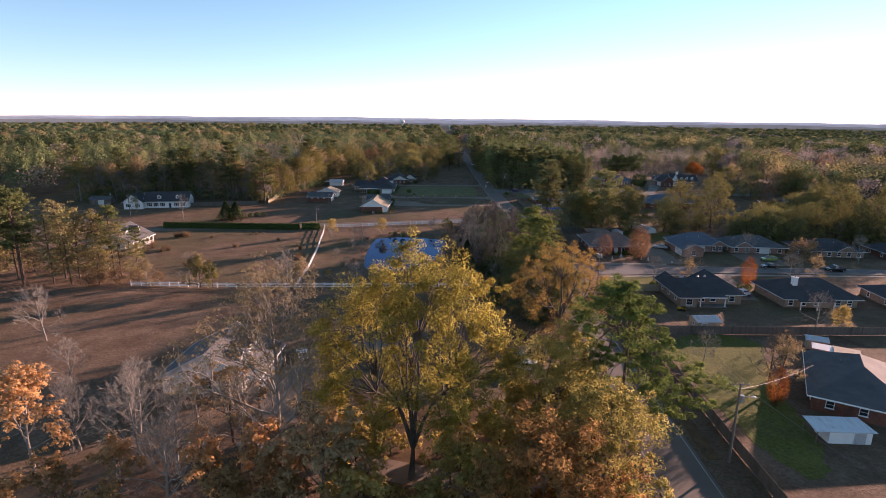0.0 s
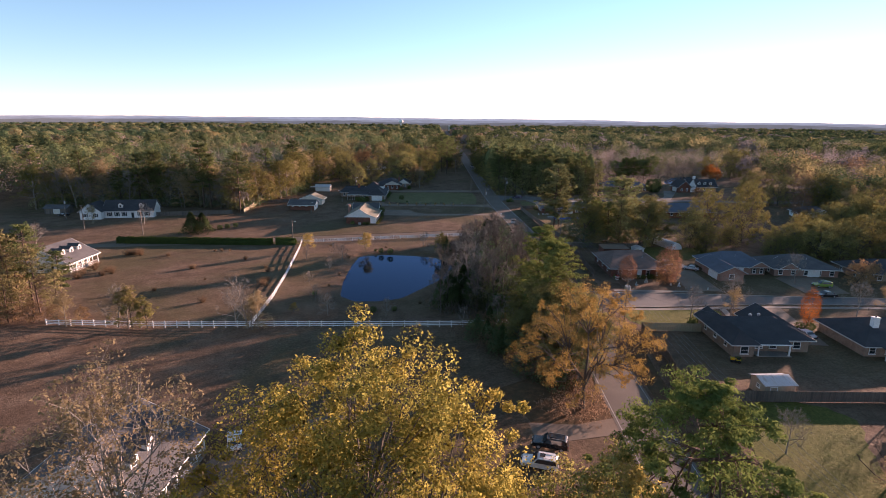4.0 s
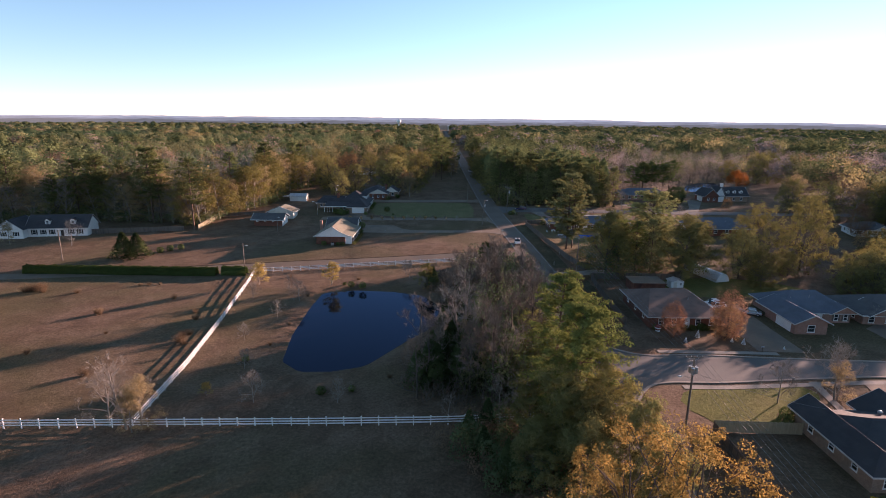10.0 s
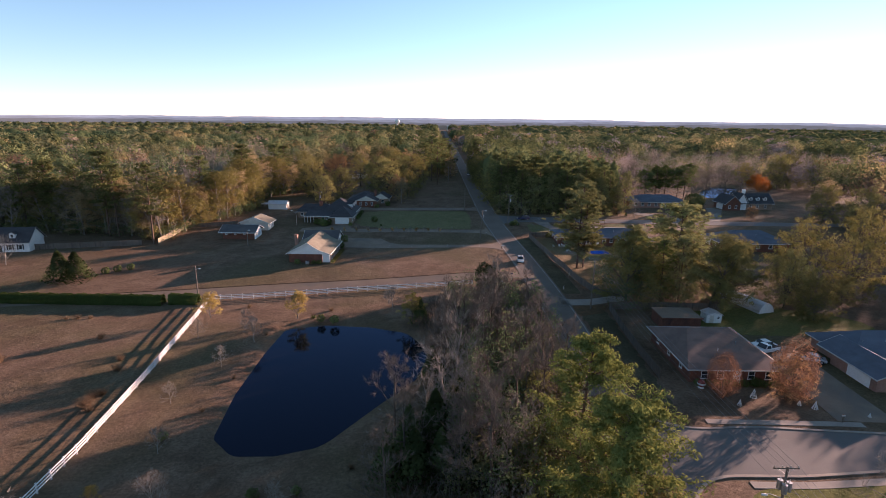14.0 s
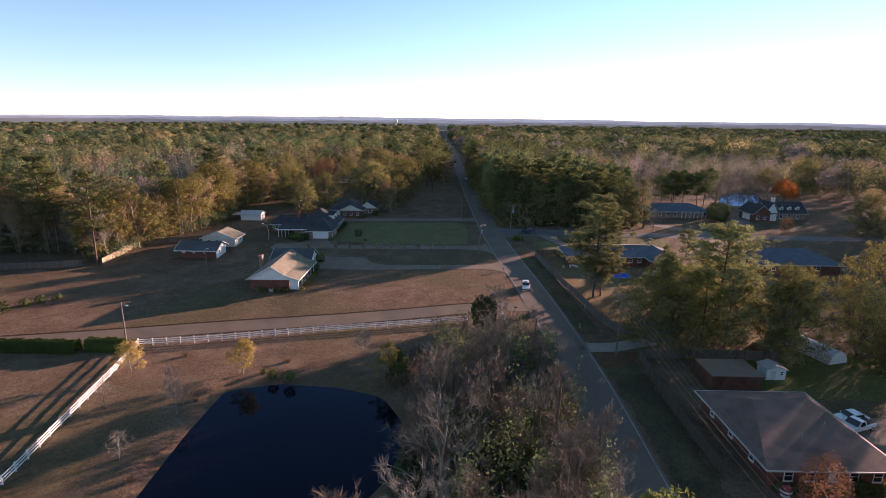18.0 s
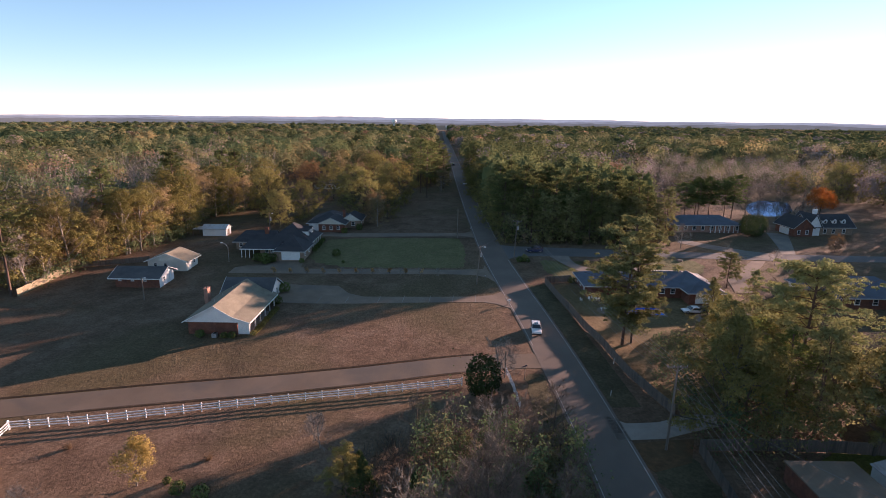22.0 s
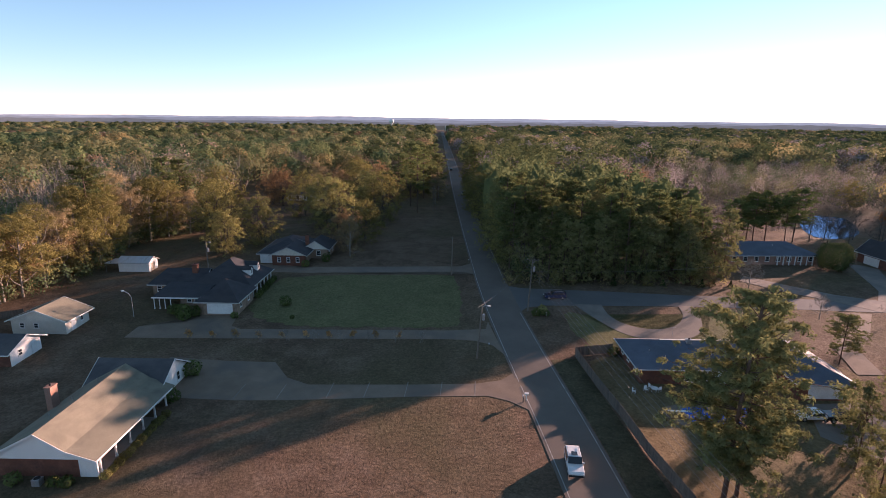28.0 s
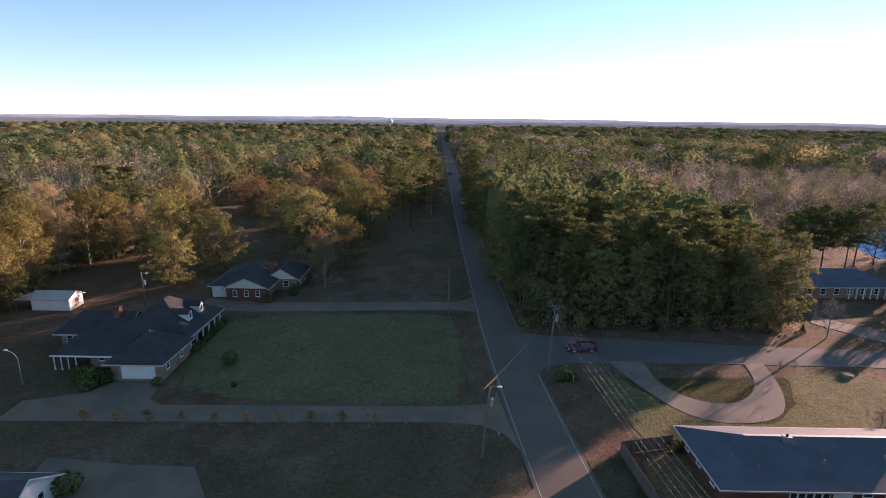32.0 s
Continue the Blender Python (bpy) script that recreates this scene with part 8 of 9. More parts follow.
def board_fence(label, line, material, high=1.8, group="board fences"):
    """A close-boarded fence: posts, two rails a bay, and narrow boards with uneven tops."""
    f = thing("board_fence", label, "fence", group=group)
    jig = random.Random(int(line[0][0] * 7))
    pts = resample(line, 2.4)
    post = Geo().box(-.05, .05, -.05, .05, -.3, high + .08).mesh("post", material)
    rail = Geo().box(0, 1, .014, .055, -.045, .045).mesh("rail", material)
    boards = Geo()
    for a, b in zip(pts, pts[1:]):
        d = math.dist(a, b)
        m = Matrix.Translation((a[0], a[1], gz(a[1]))) @ Matrix.Rotation(math.atan2(b[1] - a[1], b[0] - a[0]), 4, "Z")
        slope = m @ Matrix.Rotation(-math.atan2(gz(b[1]) - gz(a[1]), d), 4, "Y") @ Matrix.Diagonal((d, 1, 1, 1))
        part("post", post, None, f).matrix_local = m
        for h in (0.4, high - 0.4):
            part("rail", rail, None, f).matrix_local = slope @ Matrix.Translation((0, 0, h))
        g = Geo()
        for k in range(16):
            w = jig.uniform(-.006, .006)
            g.box(k / 16 + .003, (k + 1) / 16 - .003, -.012 + w, .012 + w * .3, .04, high + jig.uniform(-.05, .05))
        boards.add([slope @ Vector(q) for q in g.v], g.f)
    part("post", post, None, f).matrix_local = Matrix.Translation((pts[-1][0], pts[-1][1], gz(pts[-1][1])))
    part("boarding", boards, material, f)["kind"] = "stuff"
    return f


board_fence("weathered grey board fence along the roadside ditch", [(43.6, 209.2), (42.4, 213.4), (40.6, 221), (39.5, 232), (38, 240.4), (37.3, 248.3), (36, 257.4), (34.9, 266.6)], WOOD_GREY)
board_fence("weathered grey board fence round a back yard", [(34.9, 266.8), (41.6, 268.2)], WOOD_GREY)
board_fence("weathered grey board fence beside the road", [(37.8, 44), (37.9, 53), (38.2, 66), (38.8, 80), (39.2, 92), (39.6, 100), (40.2, 107), (41.4, 114.6), (41.5, 128.8)], WOOD_GREY)
board_fence("weathered grey board fence between gardens", [(41.2, 101.4), (52, 101.2), (64, 101.3), (78, 101.5), (96, 102)], WOOD_GREY)
board_fence("pale new board fence beside a corner house", [(41.7, 129.2), (53.6, 128.8)], WOOD_NEW)
board_fence("dark old board fence behind a carport", [(43.6, 201), (50, 201.3), (60, 201.2), (68, 200.6)], WOOD_GREY)
board_fence("dark old board fence beside a brick house", [(43.4, 200.8), (42.6, 190), (42.2, 178), (42.2, 168)], WOOD_GREY)
board_fence("pale board fence at the wood's edge", [(-86.6, 253.4), (-86.9, 263), (-87.1, 273)], WOOD_NEW)
board_fence("grey board fence along the edge of the woods", [(-120, 244.6), (-106, 248), (-91, 251.6)], WOOD_GREY)
board_fence("low grey board fence behind the outbuildings", [(-87, 274), (-78, 277), (-71, 280)], WOOD_GREY, 1.5)


def hedge(label, x0, x1, y, w, h):
    rs = np.random.default_rng(77)
    n = int((x1 - x0) * 620)
    t = rs.uniform(0, 1, n)
    a = rs.uniform(-0.15, math.pi + 0.15, n)

    def bulge(u, v):
        return 1 + 0.05 * np.sin(u * 1.7 + 1) + 0.04 * np.sin(u * 4.1 + v) + 0.03 * np.sin(u * 9.3 + 2 * v)

    lump = bulge(t * (x1 - x0), a) + rs.normal(0, 0.035, n)
    at = np.column_stack([x0 + t * (x1 - x0), y + np.cos(a) * w * lump, 0.1 + np.clip(np.sin(a) * 1.25, 0, 1) * h * lump * 0.95])
    out = np.column_stack([np.zeros(n), np.cos(a), np.abs(np.sin(a))])
    v, f, nv = leaves(rs, at, out, 0.135, 0.65, 0.5)
    u, q = np.meshgrid(np.linspace(0, x1 - x0, int((x1 - x0) * 2)), np.linspace(0, math.pi, 9))
    k = bulge(u, q) * 0.93
    inner = np.stack([x0 + u, y + np.cos(q) * w * k, np.clip(np.sin(q) * 1.25, 0, 1) * h * k * 0.95], 2).reshape(-1, 3)
    c = u.shape[1]
    i, j = np.meshgrid(np.arange(c - 1), np.arange(8))
    p = (j * c + i).ravel()
    inner_f = np.stack([p, p + 1, p + c + 1, p + c], 1)
    o = thing("hedge", label, "hedge")
    part("foliage", mesh_np("foliage", v, f, HEDGE, normals=nv), None, o)
    part("inner_growth", mesh_np("inner_growth", inner, inner_f, HEDGE, True), None, o)
    g = Geo()
    for k in range(int((x1 - x0) / 1.6)):
        x = x0 + 0.8 + 1.6 * k
        g.tube((x, y, -0.1), (x + 0.2, y, h * 0.75), 0.05, 0.02, 5, False)
    part("stems", g, BARK, o)


hedge("long clipped dark evergreen hedge along the lane", -109.5, -57.4, 200.6, 1.15, 1.95)
hedge("short clipped dark evergreen hedge at the fence corner", -56.2, -49.6, 201.4, 1.15, 2.05)


# ---- poles and wires ----
def utility_pole(label, x, y, h, arm=2.4, arms=1, cans=0, lamp=None, lean=0.0, turn=0.0):
    z = gz(y)
    p = thing("utility_pole", label, "utility pole", pose(x, y, z, 0, lean, turn), "utility poles along the road")
    part("shaft", Geo().tube((0, 0, -0.5), (0, 0, h), 0.17, 0.11, 10), POLE_WOOD, p)
    for k in range(arms):
        zz = h - 0.35 - 0.75 * k
        a = part("crossarm", Geo().box(-arm / 2, arm / 2, 0.1, 0.22, zz, zz + 0.13), POLE_WOOD, p)
        for q in (-0.46, -0.16, 0.16, 0.46):
            part("insulator", Geo().tube((q * arm, 0.16, zz + 0.13), (q * arm, 0.16, zz + 0.34), 0.05, 0.035, 7), STEEL, a)
        part("brace", Geo().tube((-arm * 0.3, 0.14, zz), (0, 0.12, zz - 0.55), 0.02, 0.02, 4).tube((arm * 0.3, 0.14, zz), (0, 0.12, zz - 0.55), 0.02, 0.02, 4), STEEL, p)
    for k in range(cans):
        a = 2.1 * k
        c = part("transformer", Geo().tube((0.42 * math.cos(a), 0.42 * math.sin(a), h - 2.6), (0.42 * math.cos(a), 0.42 * math.sin(a), h - 1.65), 0.24, 0.24, 12), STEEL, p)
        part("bushing", Geo().tube((0.42 * math.cos(a), 0.42 * math.sin(a), h - 1.65), (0.42 * math.cos(a), 0.42 * math.sin(a), h - 1.38), 0.05, 0.03, 6), WHITE, c)
    if lamp:
        g = Geo().tube((0, 0, h - lamp[1]), (lamp[0] * 0.6, 0, h - lamp[1] + 0.45), 0.035, 0.03, 6).tube((lamp[0] * 0.6, 0, h - lamp[1] + 0.45), (lamp[0], 0, h - lamp[1] + 0.42), 0.03, 0.03, 6)
        arm_ob = part("lamp_arm", g, STEEL, p)
        part("lamp_head", Geo().ball((lamp[0] + 0.2, 0, h - lamp[1] + 0.36), 0.34, 0.17, 0.12, 10, 6), WHITE, arm_ob, "pale street lamp head", True)
    return p


POLES = [(36, 59.5, 11.0), (38.4, 130.3, 10.8), (39.3, 201.2, 11.9), (29.4, 286.3, 11.2), (28, 346, 11), (25.6, 408, 11), (23.4, 470, 11)]
utility_pole("tall weathered timber power pole with crossarm and transformers", *POLES[0], 2.4, 1, 1, (1.6, 2.2))
utility_pole("timber power pole with crossarm and three transformers", *POLES[1], 2.4, 1, 3, (-1.9, 3.4))
utility_pole("dark timber power pole beside a short drive", *POLES[2], 2.6, 1, 0, None, 1.0)
utility_pole("timber power pole with two crossarms at a junction", *POLES[3], 2.4, 1, 1, None, 3.0)
for q in POLES[4:]:
    utility_pole("timber power pole beside the far road", *q)
utility_pole("leaning timber pole with transformer and lamp", 17.9, 265.7, 9.6, 1.2, 0, 1, (0.9, 0.4), 4.0)
utility_pole("slim timber pole beside a lawn", 13.7, 308.9, 9.6, 1.0, 0, 0, None, 0.5)
utility_pole("slim timber pole with a lamp behind a house", -47.8, 310.6, 7.2, 1.0, 0, 1, (0.8, 0.5))
utility_pole("timber pole with a yard lamp at the fence corner", -51.7, 205.4, 7.6, 1.0, 0, 0, (0.8, 1.0))
utility_pole("short pole with a yard lamp", -57.2, 252.4, 5.2, 1.0, 0, 0, (0.5, 0.4))
utility_pole("timber pole beside the lane", -107.8, 212.5, 9.0, 1.4, 1)
utility_pole("timber pole beside the lane", -134, 220, 9.0, 1.4, 1)
utility_pole("timber pole in a wooded yard", -152, 236, 9.0, 1.4, 0, 1)
utility_pole("timber pole beside the far road", 6.5, 395, 9.5, 1.4, 1)
utility_pole("timber pole beside the far road", 3.5, 460, 9.5, 1.4, 1)
s = thing("yard_lamp", "grey steel yard lamp on a curved mast", "street lamp", pose(-49.3, 280.3, gz(280)))
part("mast", Geo().tube((0, 0, -.2), (0, 0, 4.2), 0.06, 0.05, 8).tube((0, 0, 4.2), (-0.5, 0, 5.0), 0.05, 0.045, 8).tube((-0.5, 0, 5.0), (-1.3, 0, 5.4), 0.045, 0.04, 8), STEEL, s)
part("lamp_head", Geo().ball((-1.6, 0, 5.45), 0.38, 0.17, 0.12, 10, 6), WHITE, s, "", True)


def cable(a, b, sag, r=0.016, n=18):
    """One wire, hanging in a shallow curve."""
    d = (Vector(b) - Vector(a)).normalized()
    side = d.cross(Vector((0, 0, 1))).normalized() * r
    up = Vector((0, 0, r))
    v, f = [], []
    for k in range(n + 1):
        p = Vector(a).lerp(Vector(b), k / n) - Vector((0, 0, 4 * sag * (k / n) * (1 - k / n)))
        v += [p + side, p + up, p - side, p - up]
    for k in range(n):
        f += [(4 * k + j, 4 * k + (j + 1) % 4, 4 * k + 4 + (j + 1) % 4, 4 * k + 4 + j) for j in range(4)]
    solo("power_line", Geo().add(v, f), WIRE, "thin sagging overhead power line", "cable", group="overhead lines")


for (xa, ya, ha), (xb, yb, hb) in zip(POLES, POLES[1:]):
    for off, drop in ((-1.1, 0.1), (-0.35, 0.1), (0.38, 0.1), (1.1, 0.1), (0.15, 2.6)):
        cable((xa + off, ya, gz(ya) + ha - drop), (xb + off, yb, gz(yb) + hb - drop), 1.3)
cable((38.4, 44, 11), (36, 59.5, 10.9), 0.2)
cable((36, 59.5, 10.2), (57.5, 77, 5.2), 0.5)
cable((29.4, 286.3, gz(286) + 10.2), (17.9, 265.7, gz(265) + 9.2), 0.6)
cable((29.4, 286.3, gz(286) + 8.6), (82, 299, gz(299) + 7), 0.9)
cable((39.3, 201.2, 9), (58, 184, 4.4), 0.8)
cable((38.4, 130.3, 8.4), (56, 128, 4.4), 0.5)


# ---- vehicles ----
def paint(name, col, rough=0.25):
    m, n, l, b = shader(name)
    c = n.new("ShaderNodeTexCoord").outputs["Object"]
    k = ramp(n, l, noise_node(n, l, c, 3.0), [(0.3, tuple(0.85 * q for q in col)), (0.7, col)])
    l.new(k, b.inputs["Base Color"])
    b.inputs["Roughness"].default_value, b.inputs["Coat Weight"].default_value = rough, 0.6
    return m


PAINTS = {k: paint(k + "_car_paint", v) for k, v in (("white", (0.78, 0.78, 0.78)), ("dark_blue", (0.02, 0.035, 0.09)), ("black", (0.015, 0.015, 0.017)), ("green", (0.2, 0.32, 0.06)), ("silver", (0.42, 0.43, 0.45)), ("red", (0.3, 0.03, 0.02)), ("yellow", (0.6, 0.36, 0.02)))}


def vehicle(name, label, x, y, turn, colour, long=4.7, wide=1.85, high=1.7, kind="suv", z=None):
    """A car built from a shaped body, glazing, wheels, lamps and bumpers; it faces along its own +y."""
    v = thing(name, label, "car" if kind != "pickup" else "truck", pose(x, y, (gz(y) if z is None else z) + 0.05, 0, 0, turn))
    m = PAINTS[colour]
    hood, belt = high * 0.56, high * 0.6
    L, W = long / 2, wide / 2
    prof = {"suv": [(-L, .35), (-L, belt), (-L + .15, high - .12), (-L + .45, high), (.25, high), (.95, belt), (L - .12, hood - .04), (L, hood - .3), (L, .35)],
            "sedan": [(-L, .35), (-L, belt * .95), (-L + .6, belt), (-L + 1.3, high), (.15, high), (.95, belt), (L - .12, hood - .08), (L, hood - .32), (L, .35)],
            "pickup": [(-L, .45), (-L, belt), (-.55, belt), (-.5, high - .05), (-.3, high), (.5, high), (1.15, belt), (L - .1, hood), (L, hood - .3), (L, .45)]}[kind]
    g = Geo()
    n = len(prof)
    rings = []
    for s, k in ((-1, .93), (-1, 1), (1, 1), (1, .93)):
        ring = []
        for a, b in prof:
            t = max(0, (b - belt) / (high - belt + .01))
            ww = W * (1 - .14 * t)
            ring.append((s * (ww - (0.08 if k < 1 else 0)) if k == 1 else s * ww, a * (1 if k == 1 else .97), b if k == 1 else .4 + (b - .4) * .95))
        rings.append(ring)
    order = [rings[0], rings[3]]
    pts = [p for ring in order for p in ring]
    g.add(pts, [tuple(range(n - 1, -1, -1)), tuple(range(n, 2 * n))] + [(i, (i + 1) % n, n + (i + 1) % n, n + i) for i in range(n)])
    body = part("body", g, m, v)
    bev = body.modifiers.new("soft_edges", "BEVEL")
    bev.width, bev.segments = 0.06, 2
    cab0, cab1 = {"suv": (-L + .25, .75), "sedan": (-L + .95, .7), "pickup": (-.42, .95)}[kind]
    gl = Geo()
    for s in (-1, 1):
        a0, a1 = cab0 + .15, cab1 - .25
        gl.add([(s * (W + .004), a0 - .05, belt + .03), (s * (W + .004), a1 + .18, belt + .03), (s * (W * .9 + .004), a1 - .25, high - .14), (s * (W * .9 + .004), a0 + .1, high - .14)], [(0, 1, 2, 3)])
    part("side_glass", gl, GLASS, v)
    wz = [(-W * .86, .36, high - .06), (W * .86, .36, high - .06), (W * .9, .93, belt + .06), (-W * .9, .93, belt + .06)] if kind != "pickup" else [(-W * .84, .58, high - .06), (W * .84, .58, high - .06), (W * .9, 1.12, belt + .05), (-W * .9, 1.12, belt + .05)]
    part("windscreen", Geo().wedge(wz, (0, .03, .03)), GLASS, v)
    rb = -L + .02 if kind == "suv" else (-L + .95 if kind == "sedan" else -.52)
    part("rear_window", Geo().wedge([(-W * .8, rb - (.0 if kind == "suv" else .25), belt + .08), (W * .8, rb - (.0 if kind == "suv" else .25), belt + .08), (W * .74, rb + .12, high - .16), (-W * .74, rb + .12, high - .16)], (0, -.03, .01)), GLASS, v)
    for sx in (-1, 1):
        for yy in (-L + .85, L - .9):
            w = part("wheel", Geo().tube((sx * (W - .2), yy, .33), (sx * (W + .01), yy, .33), .34, .34, 16), RUBBER, v)
            part("rim", Geo().tube((sx * (W + .005), yy, .33), (sx * (W + .025), yy, .33), .2, .18, 12), STEEL, w)
        part("headlight", Geo().box(*sorted((sx * (W - .45), sx * (W - .08))), L - .06, L + .015, hood - .34, hood - .2), WHITE, v)
        part("tail_lamp", Geo().box(*sorted((sx * (W - .26), sx * (W - .06))), -L - .012, -L + .05, belt - .35, belt - .12), PAINTS["red"], v)
        part("wing_mirror", Geo().box(*sorted((sx * W, sx * (W + .18))), cab1 - .05, cab1 + .06, belt + .02, belt + .17), m, v)
    part("bumper", Geo().box(-W * .96, W * .96, L - .05, L + .05, .32, .52), DARK, v)
    part("bumper", Geo().box(-W * .96, W * .96, -L - .05, -L + .05, .32, .52), DARK, v)
    if kind == "pickup":
        part("cargo_bed", Geo().box(-W * .82, W * .82, -L + .12, -.7, belt - .02, belt + .012), DARK, v)
    if kind == "suv":
        for s in (-1, 1):
            part("roof_rail", Geo().box(s * W * .72 - .02, s * W * .72 + .02, -L + .7, .2, high, high + .05), STEEL, v)
        part("sunroof", Geo().box(-.35, .35, -.6, .05, high - .01, high + .012), GLASS, v)
    return v


vehicle("white_suv", "white sport utility car driving on the road", 28.2, 238.0, 175, "white")
vehicle("blue_suv", "dark blue sport utility car waiting on the side street", 36.4, 293.6, 92, "dark_blue", kind="suv")
vehicle("white_pickup", "white pickup truck on the far road", 19.8, 440, 178, "white", 5.4, 1.95, 1.85, "pickup")
vehicle("dark_car", "dark saloon car on the far road", 14.0, 560, 2, "black", kind="sedan")
vehicle("white_pickup", "white pickup truck parked behind a brick house", 65.8, 179, 110, "white", 5.4, 1.95, 1.85, "pickup")
vehicle("silver_car", "silver saloon car parked in a driveway", 72, 175.6, 65, "silver", kind="sedan", high=1.45)
vehicle("white_car", "white saloon car parked beside a house", 66.8, 181.4, 100, "white", kind="sedan", high=1.45)
vehicle("green_suv", "lime green car parked on a driveway", 99.6, 160.4, 85, "green", 4.4)
vehicle("dark_car", "dark saloon car parked at the kerb", 95.1, 152.4, 88, "black", kind="sedan", high=1.45)
vehicle("black_pickup", "black pickup truck parked in the street", 112.4, 149.6, 92, "black", 5.4, 1.95, 1.85, "pickup")
vehicle("white_car", "white car parked beside the dark-roofed house", 73.6, 127.4, 12, "silver", kind="sedan", high=1.45)
vehicle("white_car", "pale blue-white car parked behind a house", 63.8, 249.2, 90, "white", kind="sedan", high=1.45)
vehicle("black_pickup", "black pickup truck parked on a concrete apron", 68, 248.8, 86, "black", 5.4, 1.95, 1.85, "pickup")
vehicle("silver_car", "silver car parked under bare trees", -24.7, 60.2, 60, "silver", kind="suv")
vehicle("white_car", "white car parked beside the farmhouse porch", -25.9, 88.2, 20, "white", kind="sedan", high=1.45)
vehicle("dark_car", "dark car parked under trees near a farmhouse", 15.5, 88.6, 75, "black", kind="suv")
vehicle("white_car", "white car parked under trees", 13.5, 84.5, 75, "white", kind="suv")
vehicle("dark_car", "dark car parked before a small barn", -158, 243, 80, "black", kind="sedan", high=1.45)


def mower(x, y, turn):
    v = thing("lawn_tractor", "yellow ride-on lawn tractor on the back lawn", "lawn mower", pose(x, y, gz(y), 0, 0, turn))
    part("hood", Geo().box(-.3, .3, .2, 1.0, .4, .85, .05), PAINTS["yellow"], v)
    part("fender", Geo().box(-.5, .5, -.7, .1, .45, .6, .04), PAINTS["yellow"], v)
    part("seat", Geo().box(-.22, .22, -.55, -.1, .6, .72, .04).box(-.22, .22, -.6, -.5, .72, 1.05, .03), DARK, v)
    part("cutting_deck", Geo().box(-.6, .6, -.2, .5, .12, .28, .04), DARK, v)
    part("steering_wheel", Geo().tube((0, .2, .85), (0, .08, 1.0), .02, .02, 5).tube((0, .08, 1.0), (0, .06, 1.03), .18, .18, 10), DARK, v)
    for sx in (-1, 1):
        part("wheel", Geo().tube((sx * .35, -.45, .28), (sx * .58, -.45, .28), .28, .28, 12), RUBBER, v)
        part("wheel", Geo().tube((sx * .3, .75, .2), (sx * .46, .75, .2), .2, .2, 12), RUBBER, v)


mower(53.6, 115.0, 70)


def lawn_cone(x, y, s):
    """A small white wire cone on a stake."""
    c = thing("lawn_ornament", "small white wire cone standing on the front lawn", "lawn ornament", pose(x, y, gz(y)), "white ornaments on the front lawn")
    part("stake", Geo().tube((0, 0, -.1), (0, 0, 1.3 * s), .02, .02, 5), STEEL, c)
    for k in range(8):
        a = k * math.pi / 4
        part("wire", Geo().tube((.42 * s * math.cos(a), .42 * s * math.sin(a), .05), (0, 0, 1.3 * s), .03, .02, 4), WHITE, c)
    for h in (.1, .5, .9):
        r = .42 * s * (1 - h / 1.35)
        g = Geo()
        for k in range(8):
            a, b = k * math.pi / 4, (k + 1) * math.pi / 4
            g.tube((r * math.cos(a), r * math.sin(a), h * s), (r * math.cos(b), r * math.sin(b), h * s), .03, .03, 4, False)
        part("hoop", g, WHITE, c)


for x, y, q in ((51.1, 159.9, .8), (61.9, 159.2, 1.0), (54.5, 162.3, 1.2), (60.2, 160.2, .7), (68.4, 157.1, .5)):
    lawn_cone(x, y, q)
o = thing("lawn_globe", "round red and white globe ornament by the brick wall", "lawn ornament", pose(47.8, 165.4, 0))
part("globe", Geo().ball((0, 0, .75), .62, .62, .66, 14, 9), PAINTS["red"], o, "", True)
part("base", Geo().tube((0, 0, -.05), (0, 0, .16), .5, .42, 14), WHITE, o)
part("band", Geo().tube((0, 0, .62), (0, 0, .86), .635, .63, 18, False), WHITE, o)


# ---- pool and garden things ----
sheet("pool_deck", [(43.2, 249.8), (43.5, 248.6), (44.6, 247.4), (46.2, 246.7), (57.6, 246.7), (57.9, 249), (57.7, 252.3), (46.2, 252.3), (44.8, 251.8), (43.7, 251)], 0.06, PAVING, "grey concrete deck round a swimming pool", "pool deck")
z = gz(250) + 0.135
solo("pool_water", Geo().box(46.6, 57.0, 247.2, 251.6, z - .2, z), POOL_WATER, "bright blue water of a rectangular swimming pool", "swimming pool", "structure")
g = Geo().box(46.4, 57.2, 251.6, 251.8, z - .2, z + .05).box(46.4, 57.2, 247.0, 247.2, z - .2, z + .05).box(46.4, 46.6, 247.2, 251.6, z - .2, z + .05).box(57, 57.2, 247.2, 251.6, z - .2, z + .05)
solo("pool_coping", g, CONCRETE, "pale coping round the swimming pool", "pool coping", "structure")
d = thing("diving_board", "white diving board over the pool's end", "diving board", pose(44, 249.6, z))
part("board", Geo().box(0, 3.6, -.24, .24, .5, .56, .01), WHITE, d)
part("stand", Geo().box(.2, .35, -.2, .2, 0, .5).box(1.3, 1.45, -.2, .2, 0, .5), STEEL, d)


def garden_chair(x, y, turn):
    c = thing("garden_chair", "white plastic garden chair by the house wall", "chair", pose(x, y, gz(y), 0, 0, turn), "garden chairs on the patio")
    part("seat", Geo().box(-.25, .25, -.25, .25, .4, .44, .01), WHITE, c)
    part("backrest", Geo().box(-.25, .25, .22, .27, .44, .95, .01), WHITE, c)
    for a in (-.22, .22):
        for b in (-.22, .22):
            part("leg", Geo().tube((a, b, 0), (a, b, .4), .025, .025, 6), WHITE, c)
        part("armrest", Geo().box(a - .03, a + .03, -.22, .24, .62, .66), WHITE, c)


